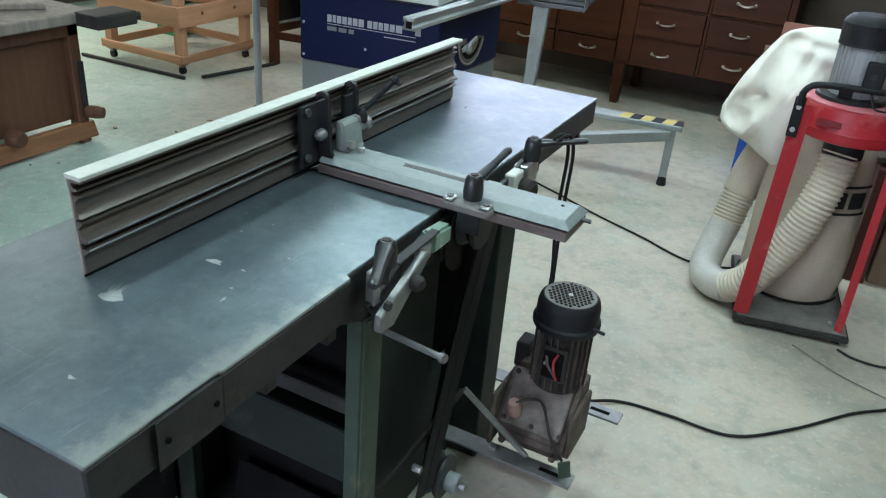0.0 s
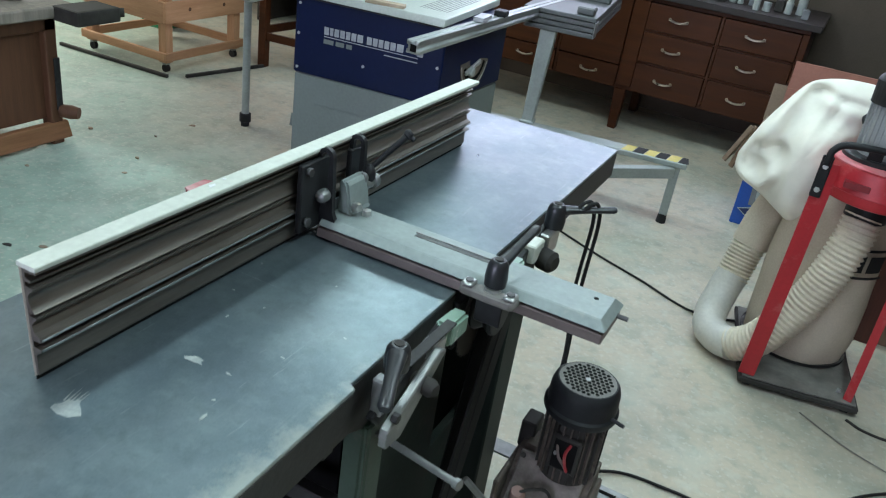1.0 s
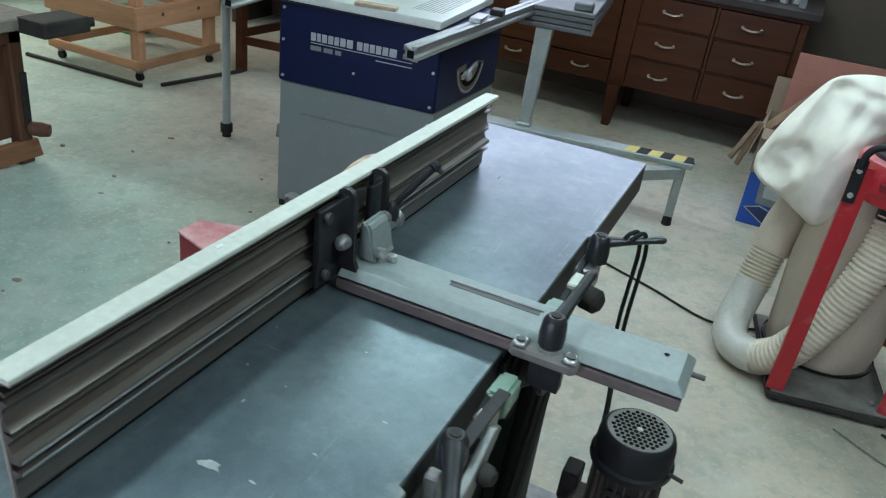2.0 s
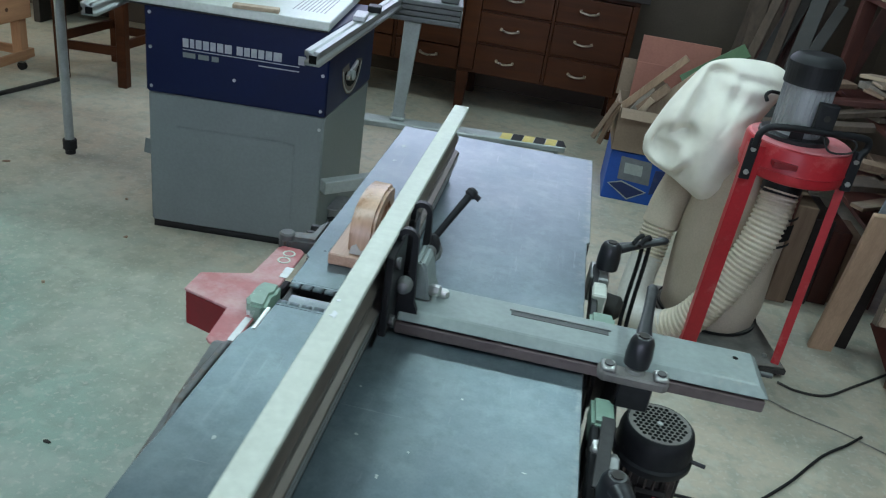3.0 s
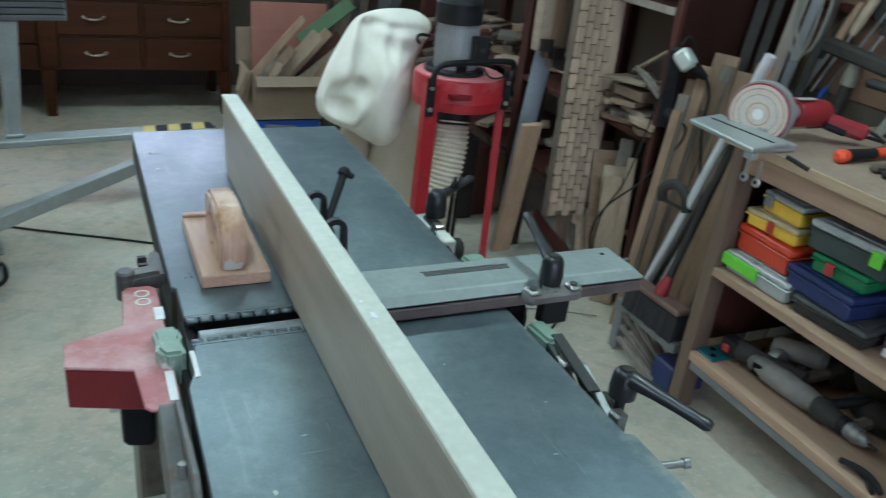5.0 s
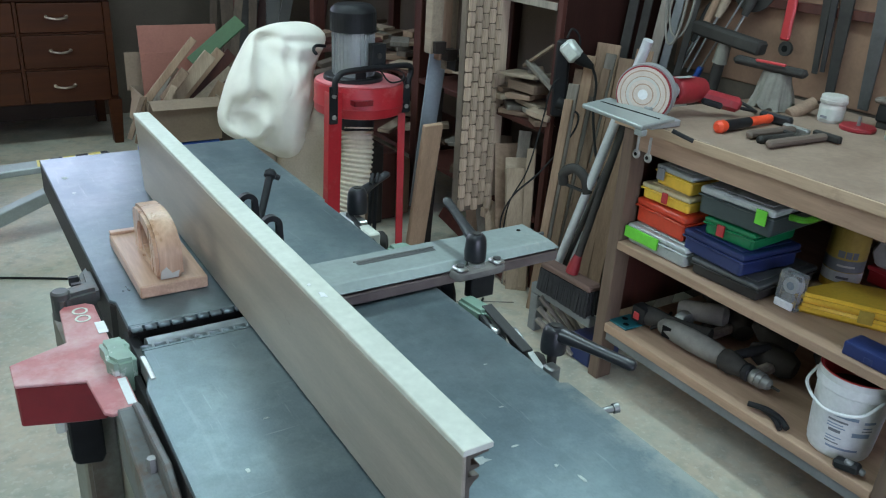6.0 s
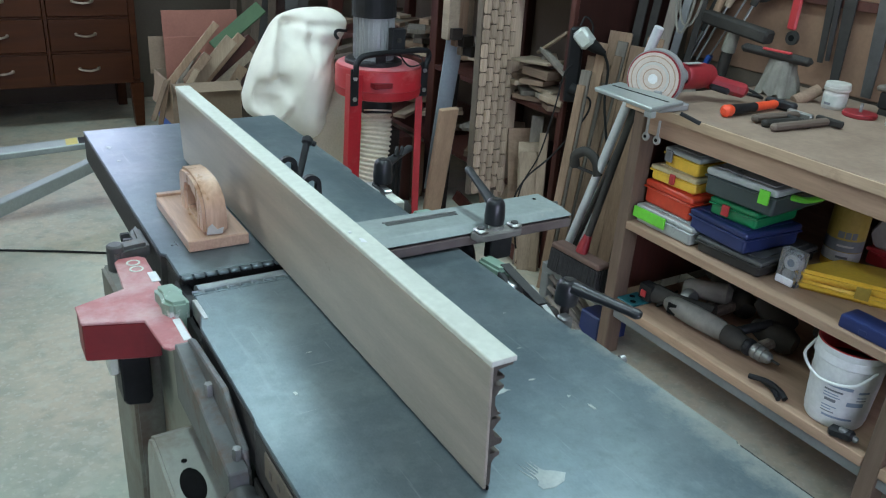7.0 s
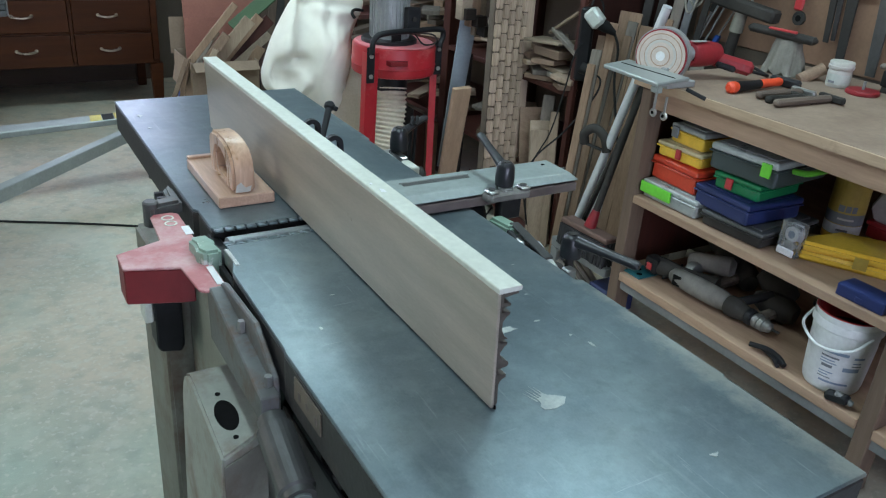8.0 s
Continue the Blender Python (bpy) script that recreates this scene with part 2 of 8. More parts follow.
M = {
    "steel_top": table_steel(),
    "steel_side": surf("cast_iron_side", (0.056, 0.055, 0.054), (0.026, 0.025, 0.025), scale=9, rough=0.55, metal=0.45, bump=0.3, stain=((0.12, 0.1, 0.08), 7, 0.6, 0.8)),
    "bare_spot": surf("bare_metal_scuff", (0.46, 0.49, 0.46), (0.27, 0.31, 0.31), scale=60, rough=0.5, metal=0.3, bump=0.2),
    "bright_steel": surf("bright_steel", (0.6, 0.61, 0.6), (0.42, 0.43, 0.43), scale=30, rough=0.28, metal=1.0, bump=0.1, stretch=(1, 6, 1)),
    "dull_steel": surf("dull_steel", (0.33, 0.34, 0.33), (0.2, 0.205, 0.2), scale=16, rough=0.45, metal=0.7, bump=0.2, stain=((0.2, 0.15, 0.1), 12, 0.6, 0.8)),
    "zinc": surf("zinc_plated", (0.62, 0.63, 0.6), (0.4, 0.41, 0.4), scale=30, rough=0.35, metal=0.85, bump=0.1),
    "alu": surf("aluminium_extrusion", (0.42, 0.44, 0.44), (0.32, 0.34, 0.335), scale=10, rough=0.45, metal=0.85, bump=0.06, stretch=(4, 0.6, 4)),
    # brown aluminium, darkened for the shade on the fence's back
    "fence_alu": surf("shaded_brown_aluminium", (0.17, 0.147, 0.125), (0.11, 0.094, 0.079), scale=12, rough=0.42, metal=0.55, bump=0.08, stretch=(4, 0.5, 4)),
    "fence_face": surf("worn_anodised_face", (0.5, 0.45, 0.37), (0.33, 0.295, 0.24), scale=4, rough=0.42, metal=0.35, bump=0.05, fine=220, stretch=(1, 0.5, 5), stain=((0.2, 0.16, 0.12), 14, 0.68, 0.78)),
    "fence_top": surf("cream_fence_edge", (0.62, 0.645, 0.57), (0.51, 0.535, 0.465), scale=8, rough=0.5, metal=0.1, bump=0.1, stain=((0.4, 0.34, 0.26), 10, 0.64, 0.76)),
    "arm": surf("dusty_grey_cast_bar", (0.30, 0.345, 0.33), (0.22, 0.255, 0.245), scale=9, rough=0.55, metal=0.35, bump=0.15, stain=((0.45, 0.42, 0.36), 8, 0.6, 0.8)),
    "arm_side": surf("rust_brown_bar_side", (0.19, 0.155, 0.14), (0.125, 0.1, 0.092), scale=12, rough=0.6, metal=0.3, bump=0.2),
    "black": surf("black_plastic", (0.018, 0.019, 0.021), (0.01, 0.01, 0.011), scale=14, rough=0.5, bump=0.1, stain=((0.11, 0.1, 0.09), 9, 0.62, 0.85), spec=0.22),
    "black_metal": surf("black_painted_metal", (0.03, 0.031, 0.033), (0.016, 0.016, 0.017), scale=14, rough=0.4, bump=0.1, stain=((0.13, 0.12, 0.11), 10, 0.6, 0.85), spec=0.22),
    "lever_black": surf("satin_black_lever", (0.022, 0.024, 0.027), (0.014, 0.015, 0.017), scale=14, rough=0.34, bump=0.08, stain=((0.1, 0.1, 0.095), 9, 0.62, 0.85), spec=0.5),
    "rubber": surf("rubber", (0.02, 0.02, 0.02), (0.012, 0.012, 0.012), rough=0.7, bump=0.15, spec=0.22),
    "scale_brass": surf("tarnished_scale", (0.2, 0.16, 0.12), (0.1, 0.085, 0.07), scale=20, rough=0.5, metal=0.3, bump=0.1),
    # near-black that paints the shade in holes, gaps and hollows; also on small dark parts
    "void": surf("shade_black", (0.012, 0.012, 0.012), (0.006, 0.006, 0.006), rough=0.9, spec=0.05),
    "green": surf("machine_green_paint", (0.05, 0.088, 0.06), (0.028, 0.048, 0.034), scale=5, rough=0.5, bump=0.12, stain=((0.16, 0.13, 0.09), 6, 0.58, 0.78)),
    "dirty_green": surf("grimy_grey_green_paint", (0.23, 0.24, 0.2), (0.14, 0.135, 0.11), scale=7, rough=0.6, bump=0.15, stain=((0.12, 0.085, 0.06), 8, 0.5, 0.7)),
    "rusty_cast": surf("rust_stained_casting", (0.17, 0.178, 0.176), (0.105, 0.108, 0.105), scale=10, rough=0.55, metal=0.5, bump=0.25, stain=((0.13, 0.085, 0.058), 16, 0.49, 0.66)),
    # machine green darkened for the shade under the tables
    "green_dark": surf("shaded_green_paint", (0.02, 0.03, 0.024), (0.011, 0.015, 0.013), scale=6, rough=0.6, bump=0.12, stain=((0.06, 0.052, 0.042), 5, 0.58, 0.78), spec=0.22),
    "green_pale": surf("pale_green_paint", (0.24, 0.36, 0.28), (0.17, 0.26, 0.2), scale=16, rough=0.45, bump=0.1, stain=((0.62, 0.66, 0.62), 22, 0.57, 0.64)),
    "cream_green": surf("pale_grey_green_paint", (0.35, 0.37, 0.32), (0.25, 0.26, 0.22), scale=5, rough=0.55, bump=0.12, stain=((0.19, 0.14, 0.095), 9, 0.5, 0.72)),
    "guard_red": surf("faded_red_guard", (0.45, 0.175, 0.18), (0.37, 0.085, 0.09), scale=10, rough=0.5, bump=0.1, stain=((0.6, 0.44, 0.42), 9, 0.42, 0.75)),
    # the guard's red with the shade on its skirt put into the colour
    "guard_red_side": surf("shaded_red_guard", (0.2, 0.009, 0.014), (0.15, 0.006, 0.01), scale=8, rough=0.45, bump=0.05),
    "motor_dirt": surf("grimy_grey_casting", (0.14, 0.112, 0.09), (0.05, 0.04, 0.034), scale=12, rough=0.75, metal=0.1, bump=0.5, fine=60, stain=((0.27, 0.225, 0.18), 13, 0.54, 0.72)),
    "motor_dust": surf("dust_caked_lid", (0.29, 0.26, 0.23), (0.1, 0.085, 0.072), scale=18, rough=0.9, bump=0.4, fine=60),
    "pinkish": surf("faded_pink_cap", (0.4, 0.26, 0.22), (0.3, 0.19, 0.16), scale=20, rough=0.7),
    "saw_blue": surf("dark_blue_paint", (0.002, 0.0068, 0.042), (0.0016, 0.0053, 0.032), scale=3, spec=0.2, rough=0.4, bump=0.04, stain=((0.025, 0.03, 0.09), 4, 0.6, 0.85)),
    "saw_grey": surf("grey_paint", (0.165, 0.19, 0.183), (0.135, 0.157, 0.15), scale=3, rough=0.5, bump=0.05, stain=((0.3, 0.305, 0.29), 4, 0.6, 0.9)),
    "saw_top": surf("pale_machine_table", (0.6, 0.64, 0.59), (0.5, 0.54, 0.5), scale=4, rough=0.35, metal=0.2, bump=0.04),
    "white": surf("white_print", (0.75, 0.76, 0.76), (0.66, 0.67, 0.68), scale=30, rough=0.5, bump=0.02),
    "yellow": surf("yellow_tape", (0.62, 0.5, 0.12), (0.5, 0.4, 0.1), scale=14, rough=0.5),
    "grey_tube": surf("grey_lacquered_tube", (0.33, 0.36, 0.345), (0.26, 0.285, 0.27), scale=7, rough=0.4, metal=0.2, bump=0.05),
    "cabinet": wood("varnished_brown_wood", (0.064, 0.0197, 0.0065), (0.038, 0.0117, 0.0042), "x", rough=0.42, rnd=0.1, spec=0.18),
    "cabinet_dark": wood("dark_worktop", (0.03, 0.024, 0.02), (0.018, 0.014, 0.012), "x", rough=0.4),
    "chrome": surf("nickel_handle", (0.55, 0.49, 0.38), (0.4, 0.35, 0.27), scale=30, rough=0.3, metal=1.0, bump=0.02),
    "red": surf("red_enamel", (0.44, 0.018, 0.028), (0.35, 0.013, 0.02), scale=5, rough=0.42, bump=0.05, stain=((0.6, 0.22, 0.2), 6, 0.56, 0.85)),
    "red_dusty": surf("dusty_red_enamel", (0.62, 0.13, 0.15), (0.55, 0.24, 0.25), scale=8, rough=0.6, bump=0.08),
    "cloth": surf("cream_filter_cloth", (0.8, 0.775, 0.69), (0.7, 0.67, 0.575), scale=3, rough=0.9, bump=0.35, fine=11, spec=0.2, dist=0.012),
    "cloth_tan": surf("tan_dust_bag_cloth", (0.58, 0.5, 0.4), (0.48, 0.41, 0.32), scale=4, rough=0.9, bump=0.08, fine=160, spec=0.2),
    "hose": surf("cream_ribbed_hose", (0.66, 0.6, 0.48), (0.52, 0.46, 0.36), scale=7, rough=0.55, bump=0.08),
    "hose_clear": surf("pale_smooth_hose", (0.6, 0.58, 0.52), (0.48, 0.47, 0.43), scale=7, rough=0.35, bump=0.05),
    "motor_grey": surf("grey_motor_paint", (0.35, 0.365, 0.365), (0.28, 0.29, 0.29), scale=7, rough=0.4, metal=0.2, bump=0.06),
    "pine": wood("orange_pine", (0.5, 0.275, 0.15), (0.38, 0.19, 0.098), "x", rough=0.55),
    "pine_y": wood("orange_pine_along", (0.5, 0.275, 0.15), (0.38, 0.19, 0.098), "y", rough=0.55),
    "pine_z": wood("orange_pine_post", (0.5, 0.275, 0.15), (0.38, 0.19, 0.098), "z", rough=0.55),
    "old_wood": wood("old_dark_bench_wood", (0.12, 0.052, 0.026), (0.078, 0.033, 0.017), "z", rough=0.6, stain=((0.045, 0.024, 0.016), 5, 0.58, 0.8)),
    "old_wood_x": wood("old_bench_rail", (0.32, 0.15, 0.07), (0.2, 0.085, 0.04), "y", rough=0.6),
    "bench_wood": wood("bench_ply_wood", (0.435, 0.295, 0.2), (0.315, 0.206, 0.136), "y", rough=0.7, rnd=0.08, stain=((0.2, 0.135, 0.09), 4, 0.58, 0.8)),
    "bench_top": surf("dusty_worn_bench_top", (0.32, 0.235, 0.175), (0.22, 0.155, 0.113), scale=6, rough=0.8, bump=0.3, fine=70, stain=((0.25, 0.2, 0.16), 4, 0.55, 0.8)),
    "bench_edge": wood("worn_pale_edge_wood", (0.5, 0.37, 0.25), (0.37, 0.26, 0.17), "y", rough=0.7, rnd=0.0, stain=((0.26, 0.18, 0.12), 7, 0.56, 0.75)),
    "bench_post": wood("bench_post_wood", (0.17, 0.118, 0.085), (0.11, 0.074, 0.053), "z", rough=0.7),
    # the rack's red-brown with the shade on the end panel's side painted in
    "rack_dark": wood("shaded_rack_panel", (0.034, 0.0125, 0.0095), (0.021, 0.008, 0.0065), "z", rough=0.5, spec=0.2),
    "rack_red": wood("dark_red_brown_panel", (0.085, 0.027, 0.019), (0.05, 0.0155, 0.012), "z", rough=0.5),
    "ply": surf("tan_tool_board", (0.26, 0.155, 0.1), (0.19, 0.11, 0.07), scale=3, rough=0.75, bump=0.15, stain=((0.2, 0.13, 0.08), 3, 0.58, 0.8)),
    "lum_a": wood("pale_timber", (0.42, 0.32, 0.23), (0.29, 0.21, 0.145), "z", rough=0.75, rnd=0.3),
    "lum_b": wood("brown_timber", (0.31, 0.21, 0.14), (0.2, 0.127, 0.082), "z", rough=0.75, rnd=0.3),
    "lum_c": wood("grey_timber", (0.27, 0.235, 0.195), (0.16, 0.14, 0.117), "z", rough=0.8, rnd=0.3),
    "off_a": wood("offcut_pale", (0.43, 0.34, 0.25), (0.3, 0.23, 0.165), "y", rough=0.75, rnd=0.35),
    "off_b": wood("offcut_brown", (0.29, 0.2, 0.14), (0.18, 0.12, 0.083), "y", rough=0.75, rnd=0.35),
    "dim_timber": wood("dark_timber", (0.13, 0.095, 0.07), (0.075, 0.055, 0.042), "z", rough=0.85, rnd=0.4),
    "off_green": surf("green_painted_board", (0.06, 0.13, 0.05), (0.04, 0.09, 0.035), rough=0.6, scale=5),
    "red_board": surf("red_brown_fibre_board", (0.36, 0.15, 0.11), (0.29, 0.115, 0.085), scale=4, rough=0.7),
    "card": surf("brown_cardboard", (0.30, 0.22, 0.155), (0.235, 0.17, 0.12), scale=4, rough=0.85, bump=0.1),
    "card_blue": surf("blue_printed_card", (0.012, 0.09, 0.42), (0.01, 0.06, 0.32), scale=4, rough=0.5, bump=0.02),
    "grey_sheet": surf("blue_grey_sheet", (0.3, 0.34, 0.37), (0.25, 0.285, 0.31), scale=4, rough=0.5),
    "plank": wood("planed_plank", (0.42, 0.285, 0.185), (0.32, 0.21, 0.135), "z", rough=0.6),
    "block": wood("mosaic_block_wood", (0.50, 0.385, 0.285), (0.385, 0.29, 0.21), "z", rough=0.6, rnd=0.22),
    "block_bed": surf("dark_mosaic_backing", (0.17, 0.13, 0.095), (0.11, 0.085, 0.062), rough=0.85),
    "pushwood": wood("fir_push_block", (0.62, 0.42, 0.3), (0.45, 0.28, 0.19), "y", rough=0.33, rnd=0.0, spec=0.5),
    "pushwood_z": wood("fir_handle", (0.64, 0.44, 0.31), (0.36, 0.205, 0.12), "z", rough=0.3, rnd=0.0, spec=0.5),
    "sand": surf("abrasive_disc", (0.6, 0.53, 0.46), (0.5, 0.43, 0.36), scale=30, rough=0.9, bump=0.5, fine=250),
    "sand_dark": surf("worn_abrasive_ring", (0.4, 0.28, 0.21), (0.33, 0.22, 0.16), scale=30, rough=0.9, bump=0.5, fine=250),
    "tool_red": surf("red_tool_plastic", (0.32, 0.022, 0.03), (0.22, 0.014, 0.02), scale=8, rough=0.45, stain=((0.2, 0.12, 0.1), 9, 0.6, 0.8)),
    "orange": surf("orange_rubber", (0.85, 0.09, 0.03), (0.75, 0.07, 0.02), scale=8, rough=0.5),
    "box_orange": surf("orange_plastic", (0.62, 0.06, 0.025), (0.54, 0.05, 0.02), scale=4, rough=0.35, bump=0.02),
    "lid_smoke": surf("smoky_plastic_lid", (0.1, 0.105, 0.105), (0.06, 0.062, 0.063), scale=12, rough=0.3, bump=0.05),
    "box_yellow": surf("yellow_plastic", (0.86, 0.55, 0.065), (0.78, 0.49, 0.05), scale=4, rough=0.35, bump=0.02),
    "tub_yellow": surf("yellowed_card_tub", (0.5, 0.36, 0.07), (0.38, 0.26, 0.045), scale=9, rough=0.5, bump=0.05),
    "case_clear": clear("clear_plastic_case", (0.9, 0.93, 0.97), 0.12),
    "box_green": surf("green_plastic", (0.01, 0.2, 0.07), (0.008, 0.15, 0.055), scale=4, rough=0.35, bump=0.02),
    "box_lime": surf("lime_plastic", (0.17, 0.62, 0.05), (0.14, 0.55, 0.04), scale=4, rough=0.4, bump=0.02),
    "box_navy": surf("navy_plastic", (0.02, 0.035, 0.13), (0.015, 0.026, 0.1), scale=5, rough=0.45, stain=((0.1, 0.1, 0.13), 6, 0.6, 0.85)),
    "box_dkgreen": surf("dark_grey_green_plastic", (0.05, 0.07, 0.068), (0.035, 0.05, 0.05), scale=5, rough=0.45),
    "box_blue": surf("blue_plastic", (0.015, 0.06, 0.26), (0.01, 0.045, 0.2), scale=5, rough=0.4),
    "lid_grey": surf("milky_clear_plastic", (0.42, 0.45, 0.43), (0.32, 0.35, 0.34), scale=7, rough=0.3, bump=0.03),
    "lid_yellow": surf("milky_yellowish_plastic", (0.6, 0.52, 0.33), (0.5, 0.42, 0.25), scale=7, rough=0.3, bump=0.03),
    "bucket": surf("white_bucket_plastic", (0.74, 0.76, 0.75), (0.66, 0.68, 0.67), scale=5, rough=0.4, bump=0.03, stain=((0.5, 0.48, 0.42), 6, 0.64, 0.85)),
    "jar_white": surf("dusty_white_plastic", (0.58, 0.57, 0.52), (0.46, 0.45, 0.41), scale=12, rough=0.6, bump=0.1),
    "bucket_red": surf("red_bucket_lid", (0.5, 0.04, 0.045), (0.4, 0.03, 0.035), scale=5, rough=0.4),
    "paper": surf("grey_paper", (0.55, 0.54, 0.49), (0.45, 0.44, 0.4), scale=9, rough=0.8),
    "print_blue": surf("blue_grey_print", (0.26, 0.32, 0.41), (0.2, 0.26, 0.34), scale=20, rough=0.6, bump=0.0),
    "print_dim": surf("dim_white_print", (0.4, 0.41, 0.43), (0.28, 0.29, 0.32), scale=40, rough=0.6, bump=0.0),
    "print_grey": surf("grey_print", (0.2, 0.21, 0.23), (0.15, 0.16, 0.17), scale=20, rough=0.6, bump=0.0),
    "glove": surf("grey_work_glove", (0.24, 0.23, 0.195), (0.16, 0.153, 0.128), scale=14, rough=0.95, bump=0.4, fine=140),
    "teal": surf("teal_metal", (0.02, 0.15, 0.17), (0.015, 0.1, 0.12), scale=8, rough=0.45),
    "drill_grey": surf("dusty_grey_tool", (0.23, 0.22, 0.197), (0.105, 0.1, 0.09), scale=10, rough=0.65, bump=0.2),
    "drill_dark": surf("dusty_dark_tool", (0.05, 0.047, 0.042), (0.026, 0.024, 0.022), scale=10, rough=0.7, bump=0.2, spec=0.22),
    "plaster": surf("dim_wall_plaster", (0.12, 0.095, 0.072), (0.085, 0.066, 0.05), scale=1.4, rough=0.9, bump=0.2, stain=((0.1, 0.08, 0.062), 2.0, 0.55, 0.8)),
    "ceil": surf("ceiling_paint", (0.56, 0.57, 0.56), (0.47, 0.48, 0.47), scale=1.5, rough=0.9),
    "tube_on": glow("lit_tube", (0.86, 1.0, 0.93), 9.0),
    "pane": glow("bright_sky_pane", (0.72, 0.75, 1.0), 7.5),
    "pane_warm": glow("bright_daylight", (1.0, 0.9, 0.75), 2.5),
    "pipe_silver": surf("silver_pipe", (0.7, 0.73, 0.75), (0.6, 0.63, 0.65), scale=12, rough=0.35, metal=0.35, bump=0.03),
    "carriage": surf("dull_aluminium", (0.125, 0.133, 0.133), (0.095, 0.1, 0.1), scale=8, rough=0.5, metal=0.4, bump=0.05),
    "broom_wood": wood("dusty_broom_wood", (0.2, 0.125, 0.1), (0.13, 0.08, 0.065), "y", rough=0.8),
    "cutter_steel": surf("greased_cutter_steel", (0.34, 0.38, 0.4), (0.24, 0.27, 0.29), scale=18, rough=0.42, metal=0.7, bump=0.05),
    "old_handle": wood("grey_brown_handle_wood", (0.16, 0.125, 0.1), (0.1, 0.076, 0.06), "x", rough=0.7),
    "bristle": surf("black_bristles", (0.03, 0.03, 0.032), (0.012, 0.012, 0.013), scale=60, rough=0.8, bump=0.3),
    "stand_dark": surf("oily_dark_shaft", (0.1, 0.102, 0.1), (0.06, 0.06, 0.058), scale=12, rough=0.5, metal=0.4, bump=0.12),
    "stand_grey": surf("dull_grey_painted_steel", (0.2, 0.21, 0.21), (0.14, 0.148, 0.148), scale=7, rough=0.55, bump=0.06),
    "frame_white": surf("white_gloss_paint", (0.7, 0.7, 0.66), (0.6, 0.6, 0.56), rough=0.4),
}


def concrete():
    """Trodden grey concrete with sawdust and warm light in one tan tint, stains and dark spots."""
    m = surf("workshop_concrete", (0.362, 0.48, 0.397), (0.275, 0.373, 0.307), scale=2.6, rough=0.62, bump=0.08, fine=300, rvar=0.14,
             stain=((0.46, 0.42, 0.34), 0.9, 0.55, 0.8), dist=0.003)
    nt = m.node_tree
    n, link = nt.nodes, nt.links.new
    b = n["Principled BSDF"]
    tc = n.new("ShaderNodeTexCoord")
    # tan for trodden sawdust and painted warm light, towards the saw and the timber rack
    old = b.inputs["Base Color"].links[0].from_socket
    dot, sn, add, mr, mx = (n.new("ShaderNode" + k) for k in ("VectorMath", "TexNoise", "Math", "MapRange", "Mix"))
    dot.operation = "DOT_PRODUCT"
    dot.inputs[1].default_value = (0.8, 1.0, 0.0)
    link(tc.outputs["Object"], dot.inputs[0])
    sn.inputs["Scale"].default_value, sn.inputs["Detail"].default_value, sn.inputs["Roughness"].default_value = 1.6, 8.0, 0.65
    link(tc.outputs["Object"], sn.inputs["Vector"])
    add.operation = "MULTIPLY_ADD"
    add.inputs[1].default_value = 1.6
    link(sn.outputs["Fac"], add.inputs[0])
    link(dot.outputs["Value"], add.inputs[2])
    for key, v in (("From Min", 1.55), ("From Max", 2.5), ("To Max", 0.85)):
        mr.inputs[key].default_value = v
    link(add.outputs[0], mr.inputs["Value"])
    mx.data_type = "RGBA"
    mx.inputs[7].default_value = (0.54, 0.45, 0.34, 1)
    link(mr.outputs[0], mx.inputs[0])
    link(old, mx.inputs[6])
    link(mx.outputs[2], b.inputs["Base Color"])
    for scale, lo, hi, colour, most in ((3.4, 0.47, 0.64, (0.245, 0.285, 0.24), 0.5), (14.0, 0.5, 0.63, (0.25, 0.28, 0.235), 0.5), (48.0, 0.45, 0.75, (0.3, 0.33, 0.29), 0.4), (9.0, 0.645, 0.71, (0.19, 0.19, 0.17), 0.35), (30.0, 0.62, 0.7, (0.22, 0.22, 0.19), 0.3), (4.2, 0.52, 0.66, (0.52, 0.57, 0.49), 0.4), (22.0, 0.55, 0.66, (0.52, 0.54, 0.46), 0.45), (60.0, 0.57, 0.66, (0.6, 0.58, 0.5), 0.55)):
        old = b.inputs["Base Color"].links[0].from_socket
        sn, mr, mx = n.new("ShaderNodeTexNoise"), n.new("ShaderNodeMapRange"), n.new("ShaderNodeMix")
        sn.inputs["Scale"].default_value, sn.inputs["Detail"].default_value = scale, 7.0
        mr.inputs["From Min"].default_value, mr.inputs["From Max"].default_value, mr.inputs["To Max"].default_value = lo, hi, most * 0.75
        mx.data_type = "RGBA"
        mx.inputs[7].default_value = (*colour, 1)
        link(tc.outputs["Object"], sn.inputs["Vector"])
        link(sn.outputs["Fac"], mr.inputs["Value"])
        link(mr.outputs[0], mx.inputs[0])
        link(old, mx.inputs[6])
        link(mx.outputs[2], b.inputs["Base Color"])
    return m


M["floor"] = concrete()

# ---- building helpers ----
LOCAL = {}
AT = Vector((0, 0, 0))  # where a whole row of things stands, added to the places written for it


def thing(name, label, category, origin, rz=0.0, group="", local=False):
    """An Empty at the thing's base. Parts are given in world places, or in the thing's own frame when local."""
    ob = new(name)
    ob.matrix_world = Matrix.Translation(AT) @ pose(*origin, 0, 0, rz)
    ob.empty_display_size = 0.1
    LOCAL[ob.name] = Vector((0, 0, 0)) if (local or rz) else Vector(origin)
    return tagged(ob, label, category, group)


